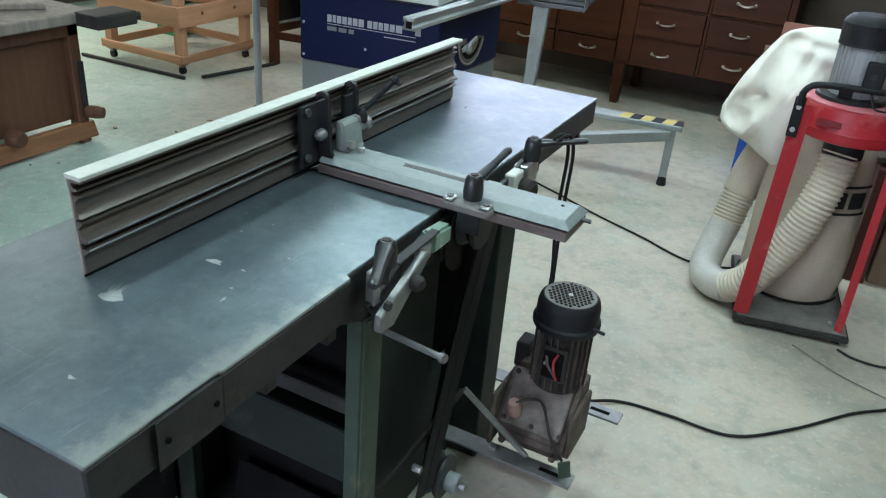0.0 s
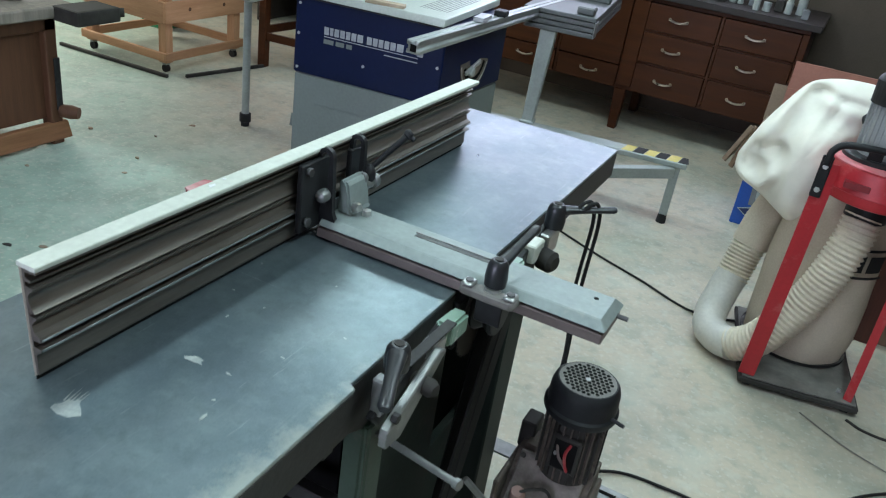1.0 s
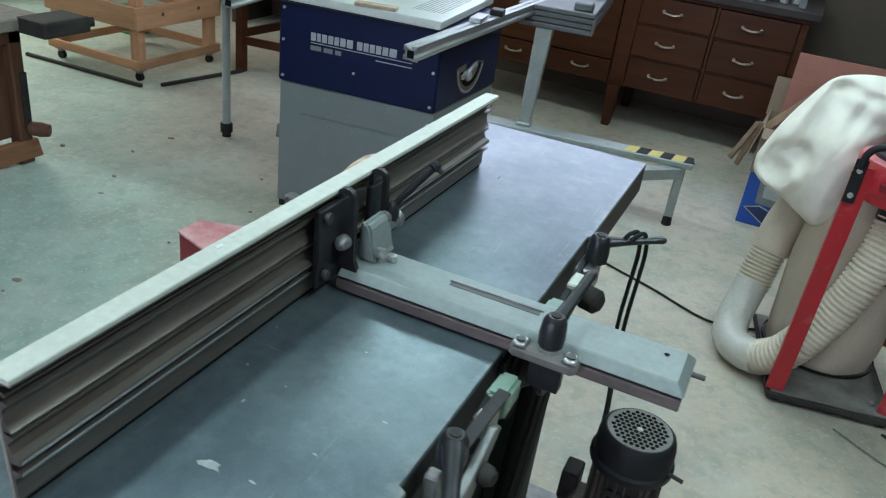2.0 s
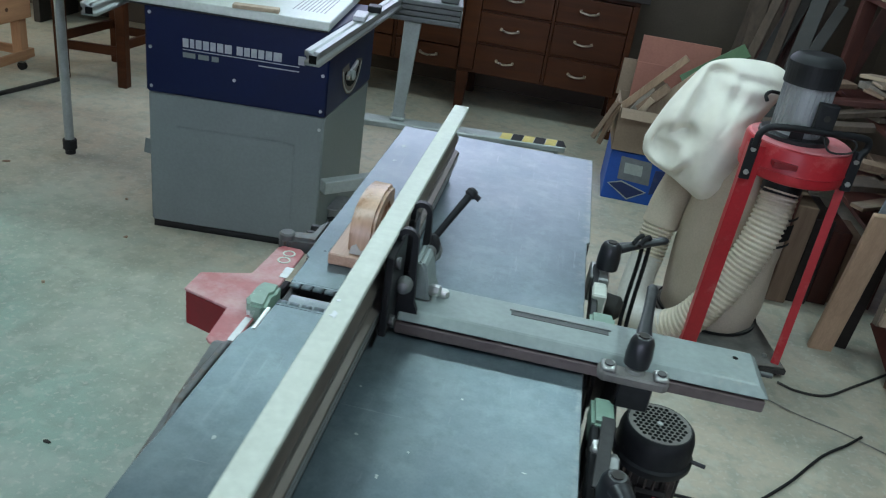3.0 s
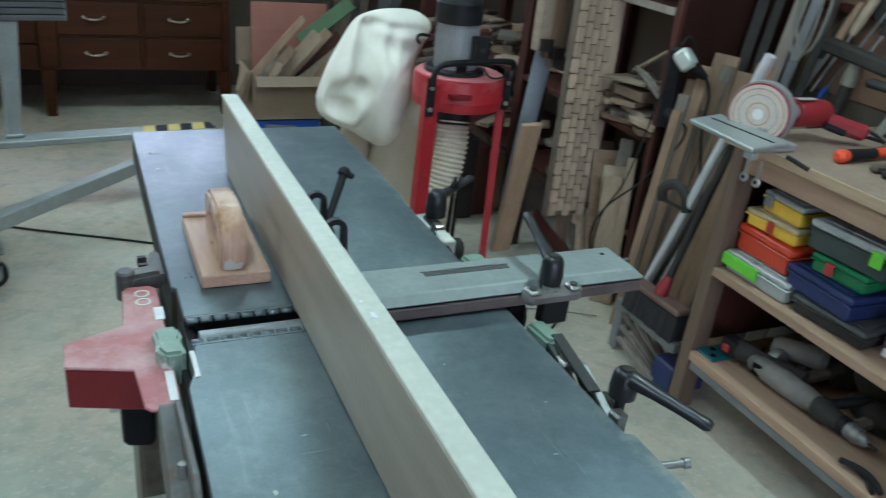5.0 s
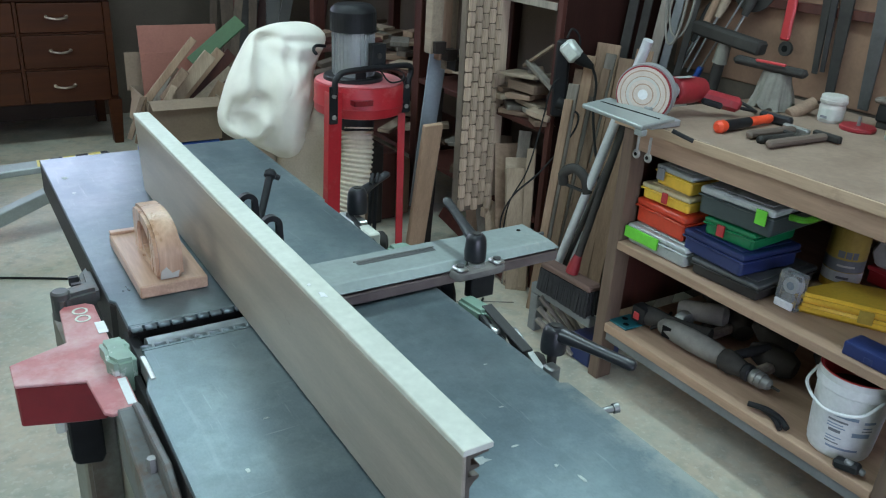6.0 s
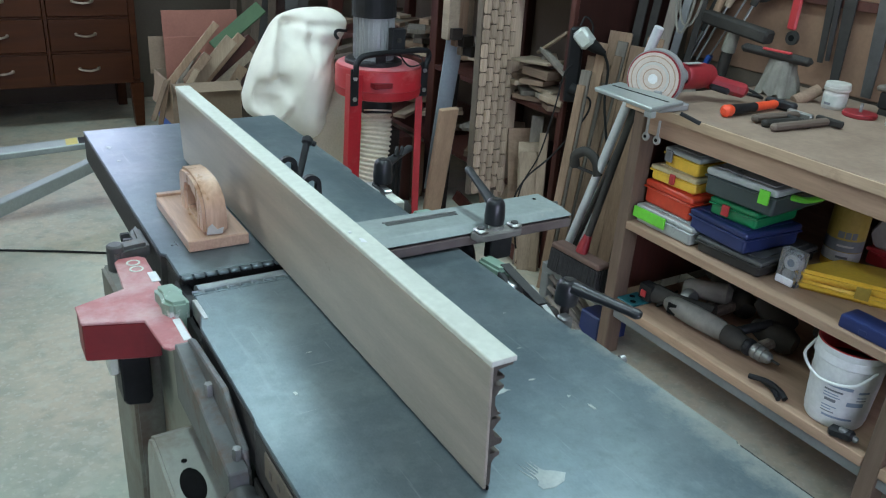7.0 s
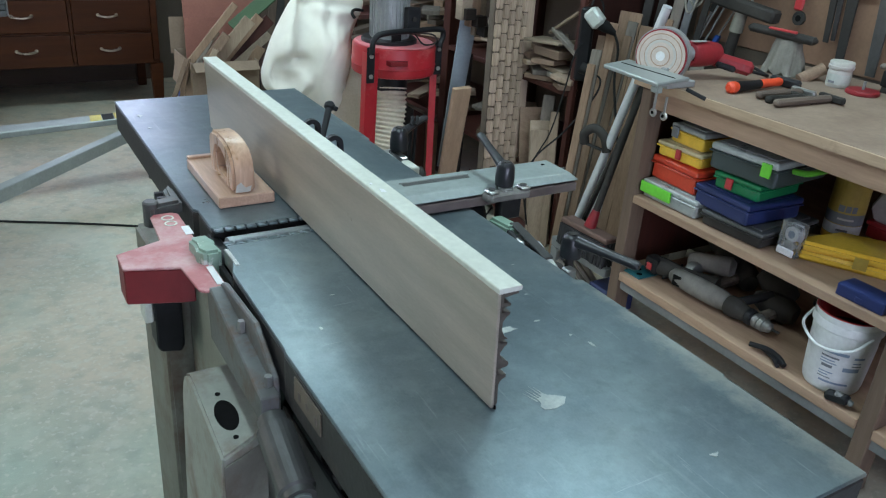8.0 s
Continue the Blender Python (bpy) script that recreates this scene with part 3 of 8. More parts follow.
def finish(bm, material, name):
    bmesh.ops.recalc_face_normals(bm, faces=bm.faces)
    for e in bm.edges:
        e.smooth = len(e.link_faces) == 2 and e.calc_face_angle(3.0) < radians(38)
    for f in bm.faces:  # broad flat faces keep a flat look beside their rounded edges
        near = [g.calc_area() for e in f.edges for g in e.link_faces if g is not f]
        f.smooth = not near or f.calc_area() < 12 * min(near)
    me = bpy.data.meshes.new(name)
    bm.to_mesh(me)
    bm.free()
    for m in (material if isinstance(material, (list, tuple)) else (material,)):
        me.materials.append(m)
    return me


def part(name, bm, material, parent, label=""):
    """One mesh object under a thing or under a part."""
    off = LOCAL[parent.name]
    bmesh.ops.translate(bm, verts=bm.verts, vec=-off)
    ob = new(name, finish(bm, material, name))
    ob.parent = parent
    LOCAL[ob.name] = off
    return tagged(ob, label) if label else ob


def solid(name, bm, material, label, category, group="", kind=""):
    """A thing of one mesh, its origin at the middle of its base."""
    lo = [min(v.co[i] for v in bm.verts) for i in range(3)]
    hi = [max(v.co[i] for v in bm.verts) for i in range(3)]
    at = Vector(((lo[0] + hi[0]) / 2, (lo[1] + hi[1]) / 2, lo[2]))
    bmesh.ops.translate(bm, verts=bm.verts, vec=-at)
    ob = new(name, finish(bm, material, name))
    ob.location = at + AT
    LOCAL[ob.name] = at
    return tagged(ob, label, category, group, kind)


def merge(bm, other, m=None, mi=0):
    """Adds other's geometry to bm, moved by m, and frees it."""
    if m is not None:
        bmesh.ops.transform(other, matrix=m, verts=other.verts)
    table = {v: bm.verts.new(v.co) for v in other.verts}
    for f in other.faces:
        nf = bm.faces.new([table[v] for v in f.verts])
        nf.material_index = mi or f.material_index
    other.free()
    return bm


def box(x0, x1, y0, y1, z0, z1, bev=0.002, seg=1, bm=None):
    b = bmesh.new()
    bmesh.ops.create_cube(b, size=1, matrix=Matrix.Translation(((x0 + x1) / 2, (y0 + y1) / 2, (z0 + z1) / 2)) @ Matrix.Diagonal((abs(x1 - x0), abs(y1 - y0), abs(z1 - z0), 1)))
    bev = min(bev, 0.45 * min(abs(x1 - x0), abs(y1 - y0), abs(z1 - z0)))
    if bev > 0:
        bmesh.ops.bevel(b, geom=b.edges, offset=bev, segments=seg, affect="EDGES", profile=0.6)
    return b if bm is None else merge(bm, b)


def bar(p, q, w, h, bev=0.002, up=(0, 0, 1), bm=None):
    """A beam from p to q, w wide and h high."""
    p, q = Vector(p), Vector(q)
    d = (q - p)
    b = box(-w / 2, w / 2, 0, d.length, -h / 2, h / 2, bev)
    y = d.normalized()
    x = y.cross(Vector(up))
    if x.length < 1e-4:
        x = Vector((1, 0, 0))
    x.normalize()
    z = x.cross(y)
    m = Matrix((x, y, z)).transposed().to_4x4()
    m.translation = p
    bmesh.ops.transform(b, matrix=m, verts=b.verts)
    return b if bm is None else merge(bm, b)


def ring(bm, c, u, v, r, n, ru=1.0):
    return [bm.verts.new(c + u * (r * ru * math.cos(2 * math.pi * i / n)) + v * (r * math.sin(2 * math.pi * i / n))) for i in range(n)]


def skin(bm, rings, caps=True):
    for a, b in zip(rings, rings[1:]):
        n = len(a)
        for i in range(n):
            bm.faces.new((a[i], a[(i + 1) % n], b[(i + 1) % n], b[i]))
    if caps:
        bm.faces.new(rings[0])
        bm.faces.new(rings[-1])


def frame_of(d):
    d = d.normalized()
    u = d.cross(Vector((0, 0, 1)))
    if u.length < 1e-3:
        u = Vector((1, 0, 0))
    u.normalize()
    return u, d.cross(u)


def lathe(p, q, profile, n=24, bm=None, caps=True):
    """Turned body from p towards q; profile: (share of the way, radius)."""
    bm = bm or bmesh.new()
    p, q = Vector(p), Vector(q)
    u, v = frame_of(q - p)
    skin(bm, [ring(bm, p.lerp(q, s), u, v, r, n) for s, r in profile], caps)
    return bm


def cyl(p, q, r, r2=None, n=20, edge=0.0, bm=None):
    r2 = r if r2 is None else r2
    k = edge / max((Vector(q) - Vector(p)).length, 1e-6)
    prof = [(0, r), (1, r2)] if not edge else [(0, r - edge), (k, r), (1 - k, r2), (1, r2 - edge)]
    return lathe(p, q, prof, n, bm)


def spline(pts, steps=8):
    pts = [Vector(p) for p in pts]
    out = []
    ext = [pts[0] * 2 - pts[1]] + pts + [pts[-1] * 2 - pts[-2]]
    for i in range(1, len(ext) - 2):
        a, b, c, d = ext[i - 1:i + 3]
        for k in range(steps):
            t = k / steps
            out.append(0.5 * ((2 * b) + (c - a) * t + (2 * a - 5 * b + 4 * c - d) * t * t + (3 * b - a - 3 * c + d) * t ** 3))
    return out + [pts[-1]]


def tube(pts, r, n=10, steps=8, bm=None, radius=None, smooth=True):
    """A round tube along a smooth line; radius(s) may vary it."""
    bm = bm or bmesh.new()
    line = spline(pts, steps) if smooth else [Vector(p) for p in pts]
    d = line[1] - line[0]
    u, v = frame_of(d)
    rings = []
    for i, p in enumerate(line):
        t = (line[min(i + 1, len(line) - 1)] - line[max(i - 1, 0)]).normalized()
        u = (u - t * u.dot(t)).normalized()
        v = t.cross(u)
        rings.append(ring(bm, p, u, v, radius(i / (len(line) - 1)) if radius else r, n))
    skin(bm, rings)
    return bm


def prism(poly, axis, a0, a1, bm=None):
    """A polygon pushed along an axis: 'x' takes (y, z), 'y' takes (x, z), 'z' takes (x, y)."""
    bm = bm or bmesh.new()

    def at(p, a):
        return {"x": (a, p[0], p[1]), "y": (p[0], a, p[1]), "z": (p[0], p[1], a)}[axis]
    lo, hi = [bm.verts.new(at(p, a0)) for p in poly], [bm.verts.new(at(p, a1)) for p in poly]
    skin(bm, [lo, hi])
    return bm


def bevelled(bm, w=0.002, seg=1):
    bmesh.ops.recalc_face_normals(bm, faces=bm.faces)
    sharp = [e for e in bm.edges if len(e.link_faces) == 2 and e.calc_face_angle(0) > radians(40)]
    bmesh.ops.bevel(bm, geom=sharp, offset=w, segments=seg, affect="EDGES")
    return bm


def hexnut(p, q, r, bm=None):
    return lathe(p, q, [(0, r * 0.9), (0.1, r), (0.9, r), (1, r * 0.9)], 6, bm)


def patch(cx, cy, z, r, seed, n=14, sx=1.0, sy=1.0, h=0.0006):
    """An uneven thin flake."""
    rs = random.Random(seed)
    poly = []
    for i in range(n):
        a = 2 * math.pi * i / n
        k = r * rs.uniform(0.45, 1.1)
        poly.append((cx + sx * k * math.cos(a), cy + sy * k * math.sin(a)))
    return prism(poly, "z", z, z + h)

# ---- the room ----
X0, X1, Y0, Y1, H = -5.0, 2.16, -3.5, 5.12, 2.75


def structure(name, bm, material, label, category=""):
    return solid(name, bm, material, label, category or name.split("_")[0], kind="structure")


structure("floor", box(X0 - 0.2, X1 + 0.2, Y0 - 0.2, Y1 + 0.2, -0.15, 0, 0), M["floor"], "dusty grey concrete workshop floor with stains, sawdust and painted warm light")
structure("ceiling", box(X0 - 0.2, X1 + 0.2, Y0 - 0.2, Y1 + 0.2, H, H + 0.12, 0), M["ceil"], "plain painted workshop ceiling")
WINX0, WINX1, WINZ0, WINZ1 = -1.85, 0.75, 1.58, 2.42
north = box(X0, WINX0, Y1, Y1 + 0.2, 0, H, 0)
for b in ((WINX1, X1, 0, H), (WINX0, WINX1, 0, WINZ0), (WINX0, WINX1, WINZ1, H)):
    box(b[0], b[1], Y1, Y1 + 0.2, b[2], b[3], 0, bm=north)
structure("wall_north", north, M["plaster"], "dim brown plastered workshop wall with a window")
structure("wall_east", box(X1, X1 + 0.2, Y0, Y1, 0, H, 0), M["plaster"], "dim brown plastered workshop wall")
west = box(X0 - 0.2, X0, Y0, 1.9, 0, H, 0)
for b in ((3.9, Y1, 0, H), (1.9, 3.9, 0, 0.4), (1.9, 3.9, 2.25, H)):
    box(X0 - 0.2, X0, b[0], b[1], b[2], b[3], 0, bm=west)
structure("wall_west", west, M["plaster"], "plastered workshop wall with an assumed daylight opening")
south = box(X0, -2.0, Y0 - 0.2, Y0, 0, H, 0)
for b in ((0.8, X1, 0, H), (-2.0, 0.8, 0, 0.45), (-2.0, 0.8, 2.5, H)):
    box(b[0], b[1], Y0 - 0.2, Y0, b[2], b[3], 0, bm=south)
structure("wall_south", south, M["plaster"], "plastered workshop wall with an assumed wide opening")


def window(name, x0, x1, y, z0, z1, pane, nx):
    w = new(name)
    w.location = ((x0 + x1) / 2, y, z0)
    LOCAL[w.name] = Vector(w.location)
    tagged(w, "white painted window with bright daylight behind", "window", kind="structure")
    f = box(x0, x1, y, y + 0.06, z0, z0 + 0.05)
    box(x0, x1, y, y + 0.06, z1 - 0.05, z1, bm=f)
    for i in range(nx + 1):
        x = x0 + (x1 - x0 - 0.05) * i / nx
        box(x, x + 0.05, y + 0.002, y + 0.058, z0 + 0.05, z1 - 0.05, bm=f)
    part("window_frame", f, M["frame_white"], w)
    for i in range(nx):
        a = x0 + (x1 - x0 - 0.05) * i / nx + 0.05
        b = x0 + (x1 - x0 - 0.05) * (i + 1) / nx
        part("pane", box(a, b, y + 0.03, y + 0.036, z0 + 0.05, z1 - 0.05, 0), M[pane], w)
    return w


window("window_1", WINX0, WINX1, Y1 + 0.06, WINZ0, WINZ1, "pane", 3)
# west and south windows are unseen, added to go with the fill lamps
w2 = window("unseen_window_west", -1.0, 1.0, 0.1, 0.4, 2.25, "pane_warm", 2)
w2.matrix_world = pose(X0 - 0.1, 2.9, 0.4, 0, 0, 90)
w3 = window("unseen_window_south", -1.4, 1.4, 0.1, 0.45, 2.5, "pane", 3)
w3.matrix_world = pose(-0.6, Y0 - 0.1, 0.45, 0, 0, 180)

for tx, ty, tz, tr, tw in TUBES:
    f = thing("ceiling_light", "white fluorescent ceiling fitting with two lit tubes", "ceiling light", (tx, ty, 2.58), tr, "ceiling lights", local=True)
    part("housing", box(-0.64, 0.64, -0.08, 0.08, 0.1, 0.17, 0.01), M["frame_white"], f)
    for dy in (-0.045, 0.045):
        part("lamp_tube", cyl((-0.6, dy, 0.075), (0.6, dy, 0.075), 0.013, n=10), M["tube_on"], f, "lit fluorescent tube")

# ---- the surface planer ----
J = thing("surface_planer", "green and steel surface planer with long worn tables standing on concrete", "planer", (0.08, 0.58, 0.0))
T = 0.85
TX0, TX1 = -0.15, 0.318


def table_slab(poly):
    return bevelled(prism(poly, "z", T - 0.006, T), 0.0015)


# near table, with the toothed lip at the cutter
near_poly = [(-0.163, -0.262), (0.32, -0.262), (0.32, -0.062), (0.324, -0.06), (0.324, 0.225), (0.314, 0.23), (0.314, 0.544), (-0.14, 0.544), (-0.143, 0.5), (-0.158, 0.45), (-0.161, 0.225), (-0.163, 0.215)]
infeed = part("infeed_table", table_slab(near_poly), M["steel_top"], J, "oxidised blue-grey steel table with pale scuffs")
part("table_casting", bevelled(prism([(x * 0.998, y) for x, y in near_poly], "z", T - 0.075, T - 0.0062), 0.003), M["steel_side"], infeed, "dark cast-iron table body")
far_poly = [(-0.15, 1.445), (0.318, 1.455), (0.318, 0.98), (0.312, 0.97), (0.312, 0.618), (-0.143, 0.618), (-0.143, 0.7), (-0.15, 0.71)]
outfeed = part("outfeed_table", table_slab(far_poly), M["steel_top"], J, "oxidised blue-grey steel table")
part("table_casting", bevelled(prism([(x * 0.998, y) for x, y in far_poly], "z", T - 0.072, T - 0.0062), 0.003), M["steel_side"], outfeed, "dark cast-iron table body")
for y, d, par in ((0.5442, 1, infeed), (0.6178, -1, outfeed)):
    lip = bmesh.new()
    x = -0.14
    box(-0.14, 0.312, min(y, y + 0.004 * d), max(y, y + 0.004 * d), T - 0.006, T - 0.0001, 0, bm=lip)
    while x < 0.297:
        y2, y3 = y + 0.0041 * d, y + 0.0145 * d
        box(x, x + 0.0142, min(y2, y3), max(y2, y3), T - 0.004, T - 0.0003, 0, bm=lip)
        x += 0.0184
    part("toothed_lip", lip, M["steel_top"], par)

# sides, ribs and flaps under the tables
side = box(0.3245, 0.3265, -0.17, -0.062, T - 0.075, T - 0.004, 0.001)
part("side_plate", side, M["steel_side"], infeed, "dark cover plate on the table side")
for y in (-0.155, -0.075):
    part("screw", cyl((0.3266, y, 0.812), (0.3295, y, 0.812), 0.004, n=8), M["void"], infeed)
for y0, y1 in ((-0.262, -0.24), (0.05, 0.075), (0.2, 0.225)):
    part("rib", box(-0.12, 0.3, y0, y1, T - 0.12, T - 0.0705, 0.002), M["steel_side"], infeed)
for y0, y1 in ((0.75, 0.775), (1.1, 1.125), (1.42, 1.44)):
    part("rib", box(-0.12, 0.29, y0, y1, T - 0.12, T - 0.0705, 0.002), M["steel_side"], outfeed)
part("rating_plate", box(-0.1655, -0.1632, 0.095, 0.178, 0.806, 0.838, 0.0005), M["scale_brass"], infeed, "small tan plate with worn print")
for k, y in enumerate((0.11, 0.136, 0.161)):
    part("plate_mark", box(-0.1662, -0.1656, y - 0.006, y + 0.001, 0.815 + 0.004 * (k % 2), 0.826, 0), M["arm_side"], infeed)

# pale scuffs and flakes on the table tops
for k, (cx, cy, r, sx, sy) in enumerate(((0.188, -0.166, 0.006, 1.3, 0.6), (0.18, 0.15, 0.004, 1.6, 0.5), (0.05, 0.31, 0.0028, 1, 1), (0.09, 0.25, 0.004, 0.5, 1.3), (0.21, 0.22, 0.004, 1.3, 0.4), (0.115, 0.30, 0.0025, 1, 1), (0.2, 0.1, 0.003, 1, 1),
                                         (-0.1, 0.25, 0.006, 0.6, 1.0), (-0.05, 0.33, 0.003, 1.6, 0.4), (0.25, 0.31, 0.003, 1.5, 0.4), (0.03, 0.4, 0.0022, 1, 1), (0.16, 0.42, 0.002, 1, 1), (-0.12, 1.3, 0.009, 0.7, 1.3), (-0.118, 1.2, 0.006, 0.7, 1))):
    part("scuff", patch(cx, cy, T + 0.0002, r, 40 + k, 11, sx, sy, 0.0004), M["bare_spot"], infeed if cy < 0.55 else outfeed, "pale bare patch")
for k, (cx, cy, r, sx, sy) in enumerate(((0.128, 0.146, 0.014, 1.25, 0.6), (0.212, 0.069, 0.006, 0.5, 1.4))):
    part("scuff", patch(cx, cy, T + 0.0002, r, 90 + k, 13, sx, sy, 0.0004), M["bare_spot"], infeed, "pale bare patch")
# the largest bare patch
spot = prism([(0.066, -0.021), (0.08, -0.024), (0.094, -0.021), (0.104, -0.011), (0.095, -0.003), (0.086, 0.002), (0.081, 0.009), (0.076, 0.001), (0.07, 0.001), (0.069, -0.009), (0.064, -0.014)], "z", T + 0.0002, T + 0.0006)
for k in range(5):  # streaks torn from it
    x, y = 0.066 + 0.004 * k, -0.004 + 0.001 * k
    part("scuff", prism([(x, y), (x + 0.0026, y), (x - 0.006 + 0.001 * k, y + 0.022 + 0.005 * (k % 2))], "z", T + 0.0002, T + 0.0005), M["bare_spot"], infeed)
part("scuff", spot, M["bare_spot"], infeed, "pale bare patch with torn streaks")
# cutter block with blades, lying in the gap
cut = cyl((-0.128, 0.574, T - 0.0265), (0.312, 0.574, T - 0.0265), 0.0245, n=32)
cutter = part("cutter_block", cut, M["cutter_steel"], J, "bright round steel cutter block")
for a in (20, 140, 260):
    c, s = math.cos(radians(a)), math.sin(radians(a))
    part("blade", bar((-0.12, 0.574 + c * 0.0235, T - 0.0265 + s * 0.0235), (0.31, 0.574 + c * 0.0235, T - 0.0265 + s * 0.0235), 0.003, 0.006, 0), M["zinc"], cutter)
# black floor, painted dark for the shade down in the cutter gap
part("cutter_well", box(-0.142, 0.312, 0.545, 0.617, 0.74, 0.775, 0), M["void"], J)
for x0, x1 in ((-0.147, -0.1285), (0.3125, 0.325)):
    part("bearing_block", box(x0, x1, 0.53, 0.64, 0.74, T - 0.018, 0.003), M["black_metal"], J)

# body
# panels, inner posts and rail take the green with shade painted in
part("body_plinth", box(-0.15, 0.235, 0.27, 0.93, 0.0, 0.10, 0.004), M["green_dark"], J, "green sheet-steel plinth, darkened for shade")
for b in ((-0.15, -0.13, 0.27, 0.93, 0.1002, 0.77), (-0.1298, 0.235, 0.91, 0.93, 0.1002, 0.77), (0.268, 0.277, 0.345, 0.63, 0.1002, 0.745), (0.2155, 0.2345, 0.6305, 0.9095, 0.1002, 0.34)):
    part("body_panel", box(*b, 0.003), M["green_dark"], J, "green sheet-steel body panel, darkened for shade")
part("body_side", bevelled(prism([(-0.21, 0.95), (-0.151, 0.95), (-0.151, 0.757), (-0.206, 0.757)], "z", 0.0, 0.735), 0.006, 2), M["dirty_green"], J, "pale grey-green painted side")
part("side_sheet", box(-0.157, -0.1505, 0.27, 0.756, 0.0, 0.738, 0.002), M["cream_green"], J)
# black block that stands in for the shade inside the body
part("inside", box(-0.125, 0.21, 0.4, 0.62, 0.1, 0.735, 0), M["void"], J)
part("corner_post", bevelled(prism([(0.278, 0.284), (0.314, 0.281), (0.32, 0.288), (0.32, 0.336), (0.312, 0.344), (0.278, 0.344)], "z", 0.0, 0.74), 0.004, 2), M["green"], J, "green corner post")
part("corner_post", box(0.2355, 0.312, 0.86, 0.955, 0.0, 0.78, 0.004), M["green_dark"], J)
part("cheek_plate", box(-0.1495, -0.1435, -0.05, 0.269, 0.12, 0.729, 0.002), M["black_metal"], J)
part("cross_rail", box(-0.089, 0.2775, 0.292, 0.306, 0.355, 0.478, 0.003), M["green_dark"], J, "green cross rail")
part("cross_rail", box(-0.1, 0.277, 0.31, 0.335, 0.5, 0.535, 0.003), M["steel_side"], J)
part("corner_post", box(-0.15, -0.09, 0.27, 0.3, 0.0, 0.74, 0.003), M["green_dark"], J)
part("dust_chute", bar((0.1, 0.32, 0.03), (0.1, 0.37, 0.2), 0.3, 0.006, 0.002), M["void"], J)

# table carriers
for y0, y1 in ((0.18, 0.545), (0.618, 0.98)):
    part("table_carrier", bevelled(prism([(y0, 0.779), (y1, 0.779), (y1, 0.74), (y0 + 0.1, 0.735)] if y0 < 0.5 else [(y0, 0.779), (y1, 0.779), (y1 - 0.1, 0.735), (y0, 0.74)], "x", 0.24, 0.31), 0.003), M["steel_side"], J)

# near side: sloped casting with two fins and bolts
def skewed(poly, x0, x1, lean):
    """A plate in the y-z plane whose low end leans outwards by lean."""
    f = prism(poly, "x", x0, x1)
    for v in f.verts:
        v.co.x -= lean * (0.46 - v.co.y) / 0.25
    return bevelled(f, 0.002)


part("casting_fin", skewed([(0.468, 0.824), (0.447, 0.832), (0.215, 0.789), (0.208, 0.75), (0.46, 0.74)], -0.193, -0.168, 0.003), M["rusty_cast"], J, "grey sloping cast bracket")
part("casting_fin", skewed([(0.455, 0.834), (0.44, 0.84), (0.305, 0.846), (0.232, 0.802), (0.228, 0.77), (0.455, 0.77)], -0.1755, -0.1665, -0.002), M["rusty_cast"], J, "grey sloping cast bracket")
part("casting_web", skewed([(0.46, 0.785), (0.23, 0.765), (0.226, 0.74), (0.46, 0.74)], -0.1675, -0.1645, 0.0), M["arm_side"], J)
for y, z in ((0.345, 0.826), (0.236, 0.803)):
    bx = -0.1785
    part("bolt", hexnut((bx, y, z - 0.025), (bx, y, z + 0.004), 0.006), M["dull_steel"], J)
shaft = lathe((-0.183, 0.215, 0.755), (-0.19, 0.095, 0.722), [(0, 0.019), (0.14, 0.019), (0.15, 0.024), (0.9, 0.024), (0.93, 0.021), (1, 0.021)], 28)
part("adjusting_shaft", shaft, M["stand_dark"], J, "thick grey steel shaft")
part("shaft_cap", cyl((-0.19, 0.0949, 0.722), (-0.1902, 0.0915, 0.7211), 0.014, n=20), M["arm"], J)
def lid_z(y):
    return 0.668 + 0.17 * (y - 0.265)


hood = [(0.265, 0.05), (0.265, 0.668), (0.42, 0.6944), (0.445, 0.695), (0.468, 0.682), (0.482, 0.66), (0.49, 0.63), (0.49, 0.05)]
post = prism(hood, "x", -0.236, -0.162)
for v in post.verts:
    if v.co.y < 0.3 and v.co.x > -0.2:
        v.co.y += 0.034
        v.co.z += 0.0058 if v.co.z > 0.5 else 0
    if v.co.z < 0.5 and v.co.x < -0.2:
        v.co.x -= 0.02
box_post = part("cover_box", bevelled(post, 0.004, 2), M["cream_green"], J, "pale grey-green sheet cover with an oval hole")
part("cover_front", bevelled(prism([(-0.2345, 0.2648), (-0.1632, 0.2988), (-0.1632, 0.296), (-0.2345, 0.262)], "z", 0.3, 0.655), 0.0006), M["dirty_green"], box_post, "darker grey-green front sheet")
hole = bmesh.new()
ring_a = [2 * math.pi * i / 24 for i in range(24)]
skin(hole, [[hole.verts.new((-0.207 + 0.016 * math.cos(a), 0.342 + 0.03 * math.sin(a), lid_z(0.342 + 0.03 * math.sin(a)) + 0.0012 * k)) for a in ring_a] for k in (0, 1)])
part("oval_hole", hole, M["void"], box_post)
for y in (0.298, 0.386):
    part("screw_hole", cyl((-0.207, y, lid_z(y)), (-0.207, y, lid_z(y) + 0.0012), 0.004, n=10), M["void"], box_post)
part("switch_knob", cyl((-0.262, 0.3, 0.56), (-0.245, 0.3, 0.56), 0.008, n=10), M["black"], J)

